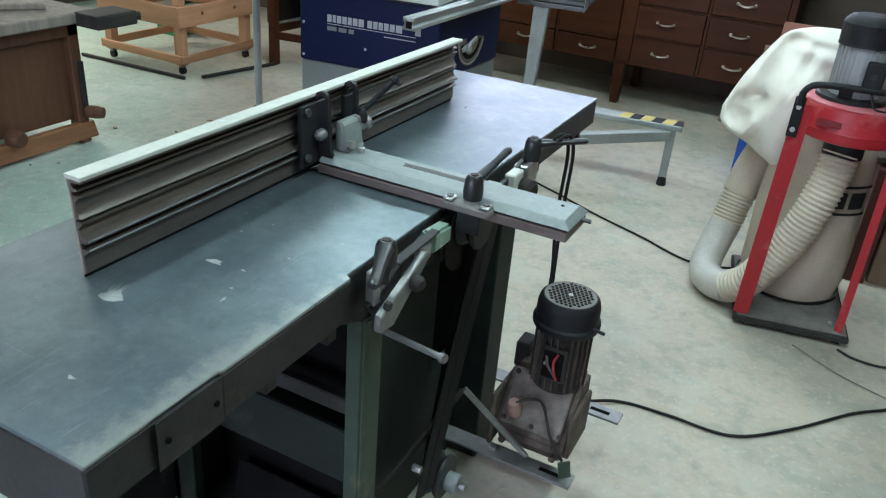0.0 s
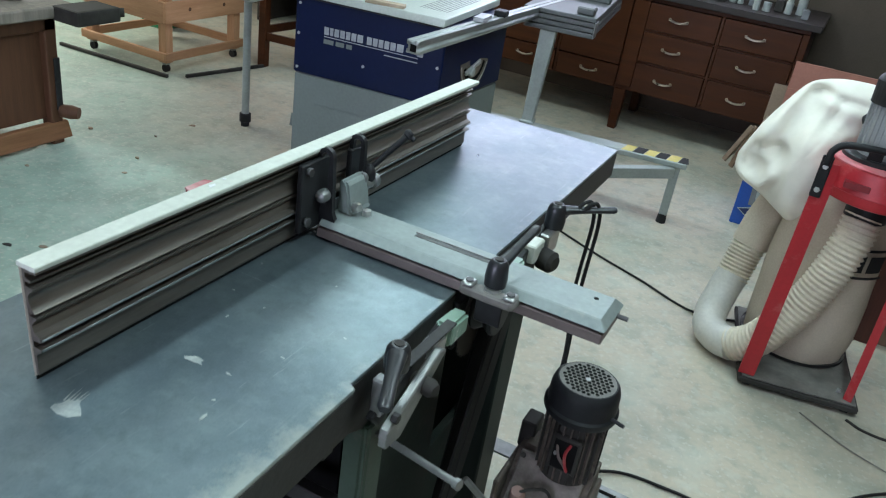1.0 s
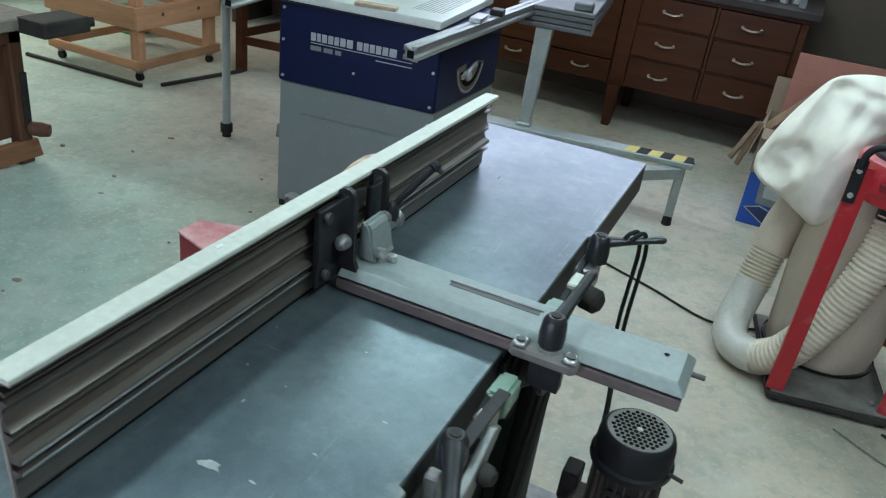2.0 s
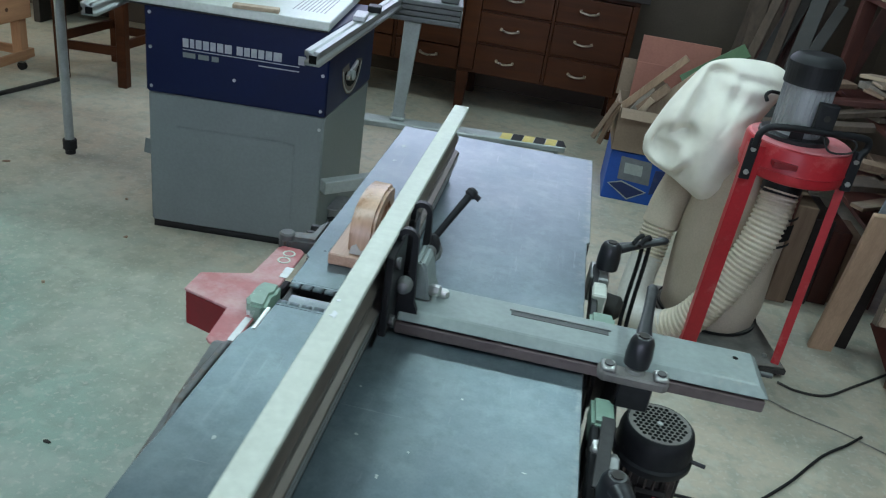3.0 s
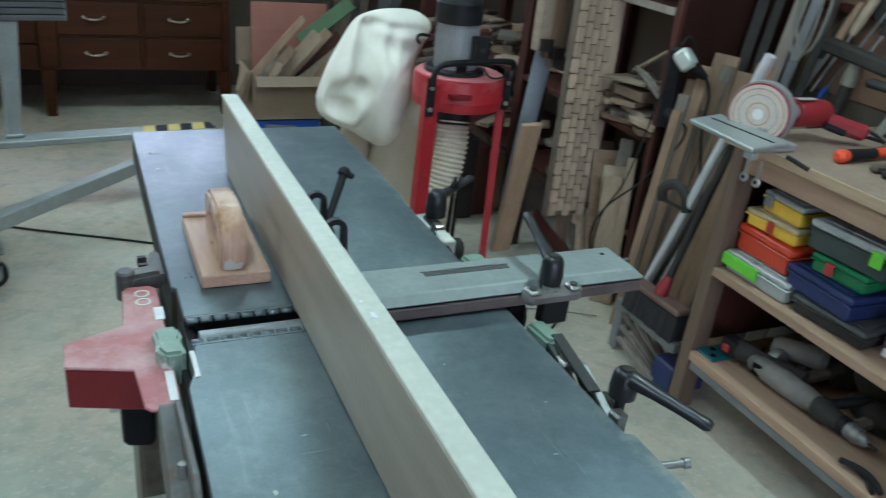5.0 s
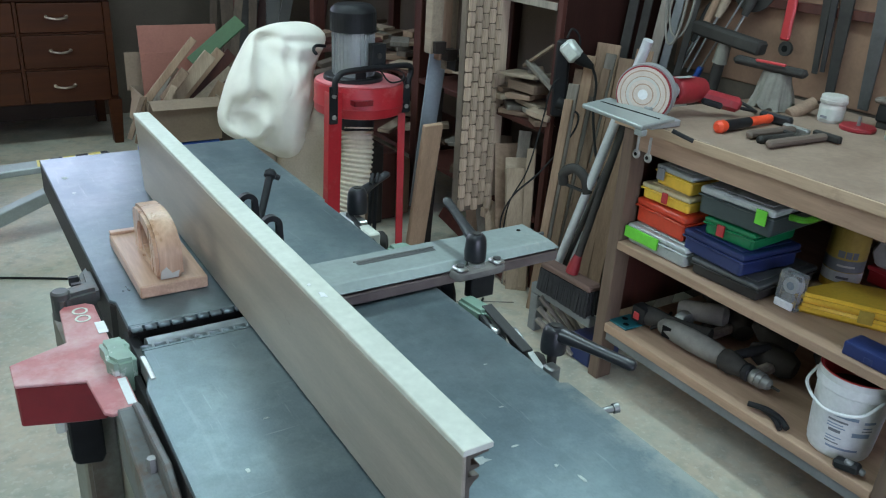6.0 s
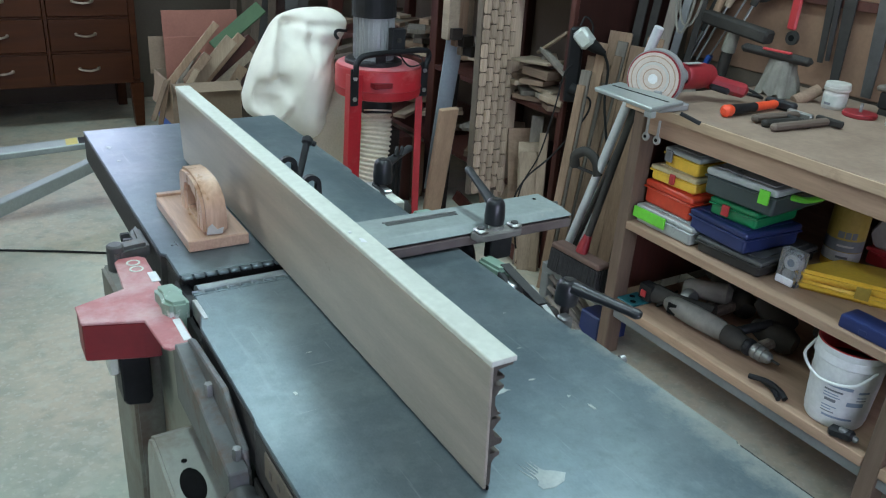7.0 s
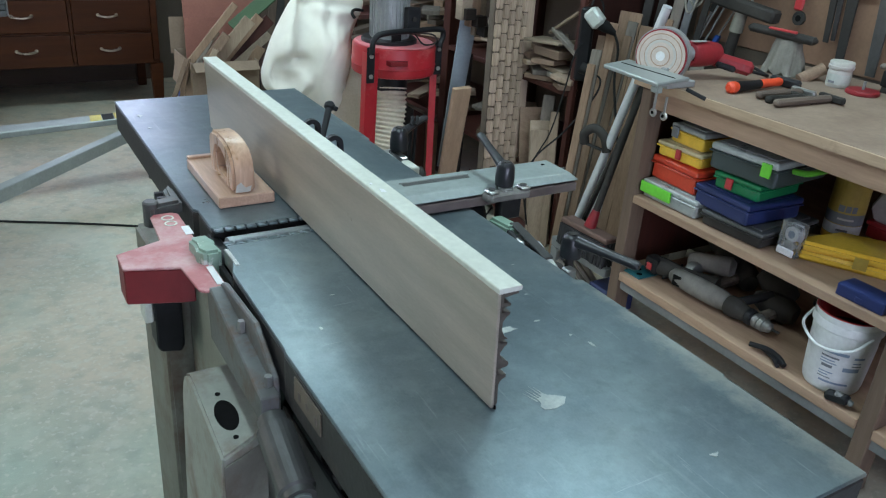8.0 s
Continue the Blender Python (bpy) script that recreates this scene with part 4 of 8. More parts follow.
# red guard beside the cutter
g_line = [(-0.293, 0.566), (-0.293, 0.62), (-0.22, 0.65), (-0.214, 0.75), (-0.207, 0.76), (-0.176, 0.76), (-0.166, 0.75), (-0.166, 0.46), (-0.173, 0.45), (-0.2, 0.45), (-0.207, 0.458), (-0.213, 0.54)]
g = bevelled(prism(g_line, "z", 0.8235, 0.828), 0.0012)
guard = part("guard", g, M["guard_red"], J, "faded red cutter guard with a white stripe")
# skirt in the darker red, its shade painted in
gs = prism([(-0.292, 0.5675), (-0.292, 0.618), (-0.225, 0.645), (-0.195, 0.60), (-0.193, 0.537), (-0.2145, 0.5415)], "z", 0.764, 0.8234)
part("guard_skirt", bevelled(gs, 0.002), M["guard_red_side"], guard, "red skirt, darkened for shade")
part("guard_stripe", box(-0.178, -0.168, 0.462, 0.525, 0.8282, 0.829, 0), M["white"], guard)
part("guard_stripe", box(-0.176, -0.163, 0.655, 0.69, 0.8282, 0.829, 0), M["white"], guard)
for yy in (0.735, 0.71):
    rg = bmesh.new()
    skin(rg, [ring(rg, Vector((-0.188, yy, 0.8282 + dz)), Vector((1, 0, 0)), Vector((0, 1, 0)), r, 16) for r, dz in ((0.011, 0), (0.011, 0.0008), (0.008, 0.0008), (0.008, 0))], caps=False)
    part("guard_mark", rg, M["fence_top"], guard)
mo = prism([(-0.226, 0.764), (-0.188, 0.764), (-0.182, 0.752), (-0.182, 0.586), (-0.188, 0.573), (-0.224, 0.58), (-0.23, 0.59), (-0.23, 0.752)], "y", 0.702, 0.756)
part("guard_motor", bevelled(mo, 0.003), M["black"], J, "black plastic motor box")
part("motor_bracket", box(-0.246, -0.2305, 0.71, 0.75, 0.64, 0.763, 0.003), M["fence_top"], J)

# clamping blocks of pale green paint
for x0, x1, y0, y1, z0, z1, d in ((-0.186, -0.15, 0.528, 0.606, 0.80, 0.853, 1), (0.328, 0.358, 0.435, 0.5, 0.81, 0.852, -1), (0.322, 0.362, 0.655, 0.725, 0.80, 0.856, -1)):
    w, l = x1 - x0, y1 - y0
    if d > 0:
        poly = [(x0 + 0.25 * w, y0), (x1 - 0.05 * w, y0), (x1, y0 + 0.12 * l), (x1 - 0.1 * w, y0 + 0.45 * l), (x1, y0 + 0.62 * l), (x1 - 0.1 * w, y1), (x0 + 0.1 * w, y1), (x0, y0 + 0.85 * l), (x0 + 0.06 * w, y0 + 0.5 * l), (x0, y0 + 0.25 * l)]
    else:
        poly = [(x0, y0), (x1 - 0.15 * w, y0), (x1, y0 + 0.1 * l), (x1, y1 - 0.1 * l), (x1 - 0.15 * w, y1), (x0, y1)]
    cbk = prism(poly, "z", z0, z1)
    for v in cbk.verts:
        if v.co.z > z1 - 0.001:
            v.co.z -= 0.012 * max(0.0, (v.co.y - y0 - 0.55 * l) / l) + 0.1 * abs(v.co.x - (x0 + x1) / 2)
    part("clamp_block", bevelled(cbk, 0.005, 2), M["green_pale"], J, "chipped pale green painted block")
part("clamp_plate", box(0.329, 0.354, 0.395, 0.432, 0.805, 0.838, 0.004), M["zinc"], J, "worn bright clamp plate")
part("slide_rail", box(-0.1475, -0.1405, 0.47, 0.53, 0.826, 0.8515, 0.001), M["zinc"], J)
part("slide_rail", box(-0.157, -0.149, 0.452, 0.53, 0.78, 0.824, 0.001), M["rubber"], J)
# bracket on the far table's edge
part("rear_bracket", bevelled(prism([(-0.152, 0.772), (-0.152, 0.86), (-0.162, 0.862), (-0.17, 0.845), (-0.172, 0.805), (-0.205, 0.796), (-0.218, 0.788), (-0.222, 0.774), (-0.216, 0.762), (-0.2, 0.758), (-0.192, 0.766), (-0.165, 0.772)], "z", 0.812, 0.842), 0.006, 2), M["rusty_cast"], J, "grey cast bracket with a rounded end")
part("bracket_pin", cyl((-0.207, 0.776, 0.8), (-0.207, 0.776, 0.848), 0.014, n=18, edge=0.003), M["stand_dark"], J)
for y in (0.82, 0.846):
    part("bolt", hexnut((-0.186, y, 0.828), (-0.171, y, 0.828), 0.008), M["black_metal"], J)

# fence: a thin face plate with short ribs behind, its foot set a little towards the levers
def leaned(bm):
    for v in bm.verts:
        v.co.x += 0.007 * (1.01 - v.co.z) / 0.157
    return bm


fence = part("fence", leaned(bevelled(prism([(0.0, 0.8525), (0.004, 0.8525), (0.004, 1.003), (0.0, 1.003)], "y", 0.005, 1.162), 0.001)), M["fence_face"], J, "long aluminium planer fence with worn tan face")
ft = bevelled(prism([(-0.0002, 1.0032), (0.0300, 1.0032), (0.0300, 1.0085), (0.0285, 1.01), (0.001, 1.01), (-0.0002, 1.0088)], "y", 0.0035, 1.1635), 0.0006)
part("fence_edge", ft, M["fence_top"], fence, "cream painted top edge")
prof = [(0.0042, 0.856), (0.0075, 0.856), (0.0085, 0.859), (0.0085, 0.884), (0.012, 0.889), (0.018, 0.8915), (0.018, 0.8955), (0.0065, 0.8965), (0.0065, 0.9045), (0.019, 0.906), (0.0205, 0.909), (0.019, 0.9125), (0.011, 0.916), (0.0075, 0.926),
        (0.014, 0.934), (0.0165, 0.936), (0.0165, 0.9385), (0.006, 0.9395), (0.006, 0.9425), (0.0165, 0.9435), (0.012, 0.9475), (0.0085, 0.956), (0.0085, 0.966), (0.013, 0.972), (0.0175, 0.9745), (0.0175, 0.9775), (0.0065, 0.9785), (0.0065, 0.984),
        (0.0175, 0.9855), (0.0175, 0.9885), (0.0085, 0.9905), (0.0085, 0.997), (0.027, 0.999), (0.027, 1.003), (0.0042, 1.003)]
# the back's shade is part of the profile's colour
part("fence_profile", leaned(prism(prof, "y", 0.006, 1.161)), M["fence_alu"], fence, "ribbed brown aluminium profile")
# thin bright strips paint the highlights on two ribs
for z, x in ((0.894, 0.0181), (0.909, 0.0206)):
    part("bright_rib", leaned(box(x, x + 0.0008, 0.007, 1.16, z - 0.0016, z + 0.0016, 0.0003)), M["alu"], fence)
# black strip paints the shade in the undercut at the foot
part("undercut_shade", leaned(box(0.0042, 0.0065, 0.004, 1.156, 0.8505, 0.8555, 0.0004)), M["void"], fence)
part("chip", patch(0.011, 0.305, 1.0101, 0.0065, 3, 12, 0.8, 1.3), M["white"], fence)
part("chip", patch(0.008, 0.335, 1.0101, 0.0035, 4, 12, 0.8, 1.2), M["white"], fence)


def slot_plate(x0, x1, z0, z1, y0, y1, foot):
    """An upright plate across the fence with a long round-ended slot and a spreading foot."""
    b = bmesh.new()
    xc, r = (x0 + x1) / 2, (x1 - x0) / 2
    ri = r * 0.5
    outer, innr = [], []
    for i in range(13):
        a = math.pi * i / 12
        outer.append((xc + r * math.cos(a), z1 - r + r * math.sin(a)))
        innr.append((xc + ri * math.cos(a), z1 - r + ri * math.sin(a)))
    outer += [(x0, z0), (x1 + foot, z0), (x1 + 0.3 * foot, z0 + 0.03)]
    for i in range(9):
        a = math.pi + math.pi * i / 8
        innr.append((xc + ri * math.cos(a), z0 + 0.048 + ri * math.sin(a)))
    vs = {}
    for y in (y0, y1):
        vs[y] = [[b.verts.new((px, y, pz)) for px, pz in line] for line in (outer, innr)]
    for a, c in zip(vs[y0], vs[y1]):
        for i in range(len(a)):
            b.faces.new((a[i], a[(i + 1) % len(a)], c[(i + 1) % len(a)], c[i]))
    for y in (y0, y1):
        es = []
        for lv in vs[y]:
            es += [b.edges.get((lv[i], lv[(i + 1) % len(lv)])) for i in range(len(lv))]
        bmesh.ops.triangle_fill(b, edges=es, use_beauty=True)
    bmesh.ops.recalc_face_normals(b, faces=b.faces)
    return b


part("mounting_plate", box(0.0265, 0.037, 0.485, 0.575, 0.872, 0.995, 0.002), M["black_metal"], fence, "black steel mounting plate")
part("mounting_plate", box(0.0265, 0.037, 0.628, 0.668, 0.90, 0.985, 0.002), M["black_metal"], fence, "black steel mounting plate")
for y, z0 in ((0.545, 0.872), (0.64, 0.889)):
    part("slotted_link", slot_plate(0.0265, 0.0575, z0, 1.014, y - 0.0045, y + 0.0045, 0.017), M["black_metal"], fence, "black slotted link")
part("pivot_pin", lathe((0.047, 0.52, 0.932), (0.047, 0.5404, 0.932), [(0, 0.004), (0.15, 0.009), (0.5, 0.0115), (1, 0.0115)], 20), M["dull_steel"], fence, "dusty round pivot pin")
part("pivot_pin", lathe((0.062, 0.626, 0.94), (0.062, 0.6354, 0.94), [(0, 0.006), (0.3, 0.01), (1, 0.01)], 20), M["dull_steel"], fence)
for y, z in ((0.5, 0.982), (0.5, 0.892)):
    part("bolt", hexnut((0.037, y, z), (0.045, y, z), 0.0085), M["stand_dark"], fence)
cast = bevelled(prism([(0.05, 0.889), (0.084, 0.889), (0.078, 0.897), (0.069, 0.942), (0.063, 0.951), (0.055, 0.952), (0.05, 0.945)], "y", 0.574, 0.638), 0.004, 2)
part("casting", cast, M["arm"], fence, "dusty grey cast bracket")
part("bolt", hexnut((0.077, 0.585, 0.905), (0.092, 0.582, 0.907), 0.0085), M["zinc"], fence)
part("bolt", hexnut((0.096, 0.6, 0.8885), (0.096, 0.6, 0.899), 0.0085), M["zinc"], fence)


def lever(hub, height, r, tip, parent, pname="clamp_lever", thick=1.0):
    """A clamping lever: ribbed hub and a tapering handle."""
    hub, tip = Vector(hub), Vector(tip)
    h = part(pname, lathe(hub - Vector((0, 0, height)), hub, [(0, r * 0.8), (0.04, r), (0.35, r * 1.05), (0.8, r * 0.95), (0.93, r * 0.8), (1, r * 0.6)], 24), M["lever_black"], parent, "black plastic clamping lever")
    part("hub_screw", cyl(hub - Vector((0, 0, 0.001)), hub + Vector((0, 0, 0.0015)), r * 0.4, n=12), M["drill_dark"], h)
    d = (tip - hub)
    s = hub + Vector((d.x, d.y, 0)).normalized() * r * 0.6 - Vector((0, 0, height * 0.25))
    hb = bmesh.new()
    u, v = frame_of(tip - s)
    skin(hb, [ring(hb, s.lerp(tip, k), u, v, rr * thick, 14, 1.35) for k, rr in ((0, r * 0.5), (0.3, r * 0.38), (0.6, r * 0.33), (0.85, r * 0.34), (0.95, r * 0.36), (1, r * 0.24))])
    part("lever_handle", hb, M["lever_black"], h)
    return h


fl = part("fence_lever", lathe((0.064, 0.65, 0.925), (0.06, 0.652, 0.96), [(0, 0.006), (0.25, 0.012), (0.6, 0.013), (0.9, 0.009), (1, 0.005)], 18), M["black_metal"], fence, "black rod lever with a hooked knob")
part("lever_rod", cyl((0.061, 0.652, 0.95), (0.103, 0.707, 1.014), 0.0052, 0.0062, 14), M["black"], fl)
part("lever_knob", lathe((0.1, 0.703, 1.0095), (0.107, 0.711, 1.019), [(0, 0.0065), (0.2, 0.0095), (0.7, 0.0095), (1, 0.006)], 16), M["black"], fl)
part("knob_hook", cyl((0.104, 0.708, 1.014), (0.117, 0.705, 1.007), 0.005, 0.0045, 10), M["black"], fl)
part("lever_boss", lathe((0.062, 0.6345, 0.925), (0.062, 0.672, 0.925), [(0, 0.011), (0.6, 0.011), (0.65, 0.015), (1, 0.015)], 18), M["dull_steel"], fence)

# sliding arm that carries the fence
ap = [(0.5285, 0.8615), (0.632, 0.8615), (0.638, 0.868), (0.638, 0.876), (0.625, 0.889), (0.545, 0.889), (0.53, 0.876)]
arm = part("fence_arm", bevelled(prism([(y, max(z, 0.872)) for y, z in ap if z > 0.866], "x", 0.042, 0.56), 0.002), M["arm"], J, "dusty grey sliding bar with a slot")
for v in arm.data.vertices:
    if v.co.x > 0.4 and v.co.z > 0.883:
        v.co.x -= 0.011
part("arm_base", box(0.04, 0.558, 0.5315, 0.634, 0.8535, 0.8719, 0.002), M["arm_side"], arm, "rust-brown lower side")
part("slot", box(0.199, 0.341, 0.589, 0.599, 0.8885, 0.8898, 0.0004), M["stand_dark"], arm)
part("slot_rim", box(0.196, 0.344, 0.6005, 0.6035, 0.8885, 0.8915, 0.0008), M["dull_steel"], arm)
part("pin_hole", cyl((0.522, 0.602, 0.8885), (0.522, 0.602, 0.8897), 0.004, n=12), M["void"], arm)
part("arm_stop", cyl((0.56, 0.60, 0.874), (0.578, 0.60, 0.874), 0.004, n=10), M["stand_dark"], arm)
part("arm_foot", box(0.08, 0.3, 0.54, 0.62, T + 0.0006, 0.8534, 0), M["void"], arm)
CX, CY = 0.378, 0.519
cb = part("arm_clamp", bevelled(prism([(CX - 0.05, CY - 0.012), (CX - 0.044, CY - 0.018), (CX + 0.04, CY - 0.018), (CX + 0.046, CY - 0.012), (CX + 0.046, CY + 0.009), (CX - 0.05, CY + 0.009)], "z", 0.869, 0.884), 0.003), M["drill_grey"], J, "worn steel clamp plate")
for dx in (-0.047, 0.024):
    ear = part("clamp_ear", box(CX + dx, CX + dx + 0.02, CY - 0.0165, CY + 0.0085, 0.8841, 0.8905, 0.003), M["zinc"], cb)
    part("ear_screw", cyl((CX + dx + 0.01, CY - 0.004, 0.8905), (CX + dx + 0.01, CY - 0.004, 0.893), 0.0065, n=12), M["stand_dark"], cb)
part("clamp_stud", cyl((CX, CY + 0.004, 0.884), (CX, CY + 0.004, 0.8895), 0.014, n=16), M["zinc"], cb)
part("clamp_bridge", box(CX - 0.018, CX + 0.027, CY - 0.013, CY + 0.0085, 0.83, 0.8689, 0.002), M["black_metal"], cb)
lever((CX, CY + 0.01, 0.935), 0.046, 0.0175, (0.392, 0.645, 0.953), cb)

# levers on the table edge, with their brackets
part("lever_bracket", box(0.326, 0.345, 0.262, 0.282, 0.785, 0.846, 0.003), M["dull_steel"], J)
part("lever_bracket", bevelled(prism([(0.25, 0.79), (0.44, 0.845), (0.44, 0.825), (0.27, 0.765)], "x", 0.328, 0.34), 0.002), M["black_metal"], J)
part("lever_bracket", bevelled(prism([(0.25, 0.78), (0.39, 0.838), (0.41, 0.828), (0.29, 0.745), (0.25, 0.75)], "x", 0.352, 0.366), 0.002), M["dull_steel"], J)
part("bolt", hexnut((0.36, 0.27, 0.792), (0.37, 0.27, 0.792), 0.008), M["steel_side"], J)
part("cam", lathe((0.345, 0.355, 0.80), (0.385, 0.345, 0.80), [(0, 0.011), (0.1, 0.014), (0.8, 0.014), (1, 0.009)], 20), M["drill_dark"], J)
part("spring_plate", bar((0.34, 0.33, 0.835), (0.35, 0.45, 0.85), 0.018, 0.004, 0.001), M["steel_side"], J)
lever((0.347, 0.287, 0.897), 0.04, 0.0175, (0.392, 0.178, 0.88), J, thick=1.2)
part("lever_stud", cyl((0.347, 0.287, 0.82), (0.347, 0.287, 0.862), 0.007, n=12), M["drill_dark"], J)
part("lever_bracket", box(0.322, 0.356, 0.86, 0.925, 0.79, 0.84, 0.003), M["zinc"], J)
part("lever_bracket", bevelled(prism([(0.75, 0.82), (0.9, 0.848), (0.9, 0.825), (0.77, 0.785)], "x", 0.326, 0.338), 0.002), M["black_metal"], J)
part("lever_bracket", box(0.327, 0.352, 0.8, 0.85, 0.80, 0.838, 0.003), M["fence_top"], J)
part("cam", lathe((0.35, 0.845, 0.80), (0.385, 0.835, 0.80), [(0, 0.018), (0.1, 0.022), (0.8, 0.022), (1, 0.014)], 20), M["drill_dark"], J)
l2 = lever((0.349, 0.895, 0.897), 0.052, 0.0195, (0.449, 0.957, 0.895), J)
part("stop_rod", cyl((0.30, 0.315, 0.712), (0.466, 0.268, 0.735), 0.0055, n=12), M["dull_steel"], J)
part("rod_cap", cyl((0.466, 0.268, 0.735), (0.474, 0.2655, 0.7362), 0.008, n=12), M["dull_steel"], J)


# belt drive
drive = part("belt_guard", bevelled(prism([(0.5, 0.2), (0.565, 0.17), (0.73, 0.82), (0.64, 0.83)], "x", 0.331, 0.334), 0.001), M["void"], J, "dark flat drive belt and guard strip")
part("belt", bar((0.36, 0.452, 0.225), (0.36, 0.656, 0.80), 0.042, 0.005, 0.002, up=(1, 0, 0)), M["rubber"], drive, "black rubber drive belt")
part("belt", bar((0.36, 0.486, 0.23), (0.36, 0.693, 0.80), 0.044, 0.01, 0.002, up=(1, 0, 0)), M["rubber"], drive)
part("pulley", lathe((0.335, 0.555, 0.21), (0.372, 0.555, 0.21), [(0, 0.05), (0.15, 0.052), (0.5, 0.04), (0.85, 0.052), (1, 0.05)], 28), M["black_metal"], drive)
part("pulley_hub", lathe((0.372, 0.562, 0.195), (0.4, 0.562, 0.195), [(0, 0.022), (0.7, 0.024), (1, 0.02)], 20), M["arm"], drive, "pale hub")
part("hub_nut", hexnut((0.4, 0.562, 0.195), (0.416, 0.562, 0.195), 0.009), M["dull_steel"], drive)
part("pulley", lathe((0.33, 0.61, 0.80), (0.372, 0.61, 0.80), [(0, 0.045), (0.15, 0.047), (0.5, 0.036), (0.85, 0.047), (1, 0.045)], 28), M["black_metal"], drive)
teeth = []
for i in range(56):
    a, r = 2 * math.pi * i / 56, (0.072 if i % 2 else 0.067)
    teeth.append((0.605 + r * math.cos(a), 0.77 + r * math.sin(a)))
part("sprocket", prism(teeth, "x", 0.327, 0.3305), M["drill_dark"], J, "rusty toothed sprocket")
part("lower_link", bar((0.3, 0.37, 0.27), (0.36, 0.62, 0.4), 0.008, 0.018, 0.002), M["drill_dark"], J)
part("bolt", hexnut((0.345, 0.44, 0.315), (0.365, 0.44, 0.315), 0.0085), M["dull_steel"], J)


# motor with gearbox on slotted bars
mot = part("motor", lathe((0.504, 0.80, 0.385), (0.504, 0.80, 0.548), [(0, 0.056), (0.05, 0.058), (0.95, 0.058), (1, 0.05)], 28), M["drill_dark"], J, "grimy electric motor with black fan cover")
for i in range(26):
    a = 2 * math.pi * i / 26
    c, s = math.cos(a), math.sin(a)
    part("cooling_fin", bar((0.504 + c * 0.06, 0.80 + s * 0.06, 0.395), (0.504 + c * 0.06, 0.80 + s * 0.06, 0.54), 0.003, 0.009, 0, up=(c, s, 0)), M["motor_dirt"] if i % 3 else M["drill_dark"], mot)
cover = part("fan_cover", lathe((0.504, 0.80, 0.54), (0.504, 0.80, 0.612), [(0, 0.0735), (0.06, 0.0755), (0.2, 0.0755), (0.26, 0.0705), (0.72, 0.0695), (0.93, 0.0655), (1, 0.06)], 36), M["black"], mot, "black plastic fan cover with a grille")
holes = bmesh.new()
for i in range(-6, 7):
    for j in range(-6, 7):
        hx, hy = (i + 0.5 * (j % 2)) * 0.0102, j * 0.0092
        if 0.008 < math.hypot(hx, hy) < 0.05:
            cyl((0.504 + hx, 0.80 + hy, 0.6122), (0.504 + hx, 0.80 + hy, 0.6131), 0.0042, n=8, bm=holes)
part("grille_plate", cyl((0.504, 0.8, 0.6115), (0.504, 0.8, 0.6126), 0.0575, n=36), M["drill_grey"], cover, "dusty grille plate")
part("grille", holes, M["void"], cover)
part("centre_screw", cyl((0.504, 0.8, 0.612), (0.504, 0.8, 0.6145), 0.005, n=10), M["zinc"], cover)
tbox = part("terminal_box", box(0.478, 0.538, 0.732, 0.75, 0.425, 0.51, 0.004), M["drill_dark"], mot, "open terminal box with reddish wires")
part("box_inside", box(0.485, 0.531, 0.7308, 0.7319, 0.433, 0.502, 0), M["void"], tbox)
part("terminal_wire", tube([(0.518, 0.731, 0.5), (0.512, 0.724, 0.48), (0.516, 0.723, 0.455), (0.522, 0.728, 0.436)], 0.0032, 6), M["tool_red"], tbox)
part("terminal_screw", cyl((0.492, 0.7308, 0.47), (0.492, 0.726, 0.47), 0.004, n=8), M["dull_steel"], tbox)
part("cover_screw", cyl((0.57, 0.78, 0.56), (0.598, 0.772, 0.56), 0.004, n=8), M["black_metal"], mot)
part("terminal_wire", tube([(0.49, 0.735, 0.49), (0.5, 0.722, 0.47), (0.515, 0.724, 0.45), (0.52, 0.735, 0.43)], 0.003, 6), M["arm_side"], mot)
gb = bevelled(prism([(0.748, 0.2035), (0.722, 0.225), (0.708, 0.258), (0.722, 0.29), (0.795, 0.398), (0.872, 0.398), (0.885, 0.3), (0.885, 0.2035)], "x", 0.4, 0.568), 0.012, 2)
gear = part("gearbox", gb, M["motor_dirt"], mot, "grimy cast gearbox")
part("gearbox_lid", bevelled(prism([(0.714, 0.283), (0.788, 0.395), (0.782, 0.401), (0.707, 0.288)], "x", 0.412, 0.556), 0.003), M["motor_dust"], gear, "dust-covered lid")
for gx in (0.42, 0.488, 0.556):
    for gy, gz in ((0.716, 0.297), (0.777, 0.388)):
        part("lid_screw", hexnut((gx, gy, gz), (gx, gy - 0.006, gz + 0.006), 0.006), M["drill_dark"], gear)
part("gearbox_rib", box(0.568, 0.58, 0.73, 0.86, 0.23, 0.35, 0.004), M["motor_dirt"], gear)
part("side_flange", box(0.388, 0.3995, 0.7, 0.875, 0.215, 0.36, 0.004), M["motor_dirt"], gear)
part("gearbox_plug", lathe((0.44, 0.728, 0.312), (0.44, 0.71, 0.352), [(0, 0.017), (0.7, 0.017), (1, 0.012)], 16), M["pinkish"], gear)
for bx, by, bz in ((0.55, 0.716, 0.24), (0.425, 0.716, 0.24), (0.552, 0.72, 0.27)):
    part("bolt", hexnut((bx, by, bz), (bx, by - 0.016, bz), 0.009), M["motor_dirt"], gear)
part("gearbox_vane", box(0.385, 0.42, 0.83, 0.885, 0.36, 0.43, 0.004), M["drill_dark"], gear)
part("motor_tag", bar((0.58, 0.7, 0.25), (0.59, 0.69, 0.215), 0.03, 0.006, 0.001), M["green"], gear)
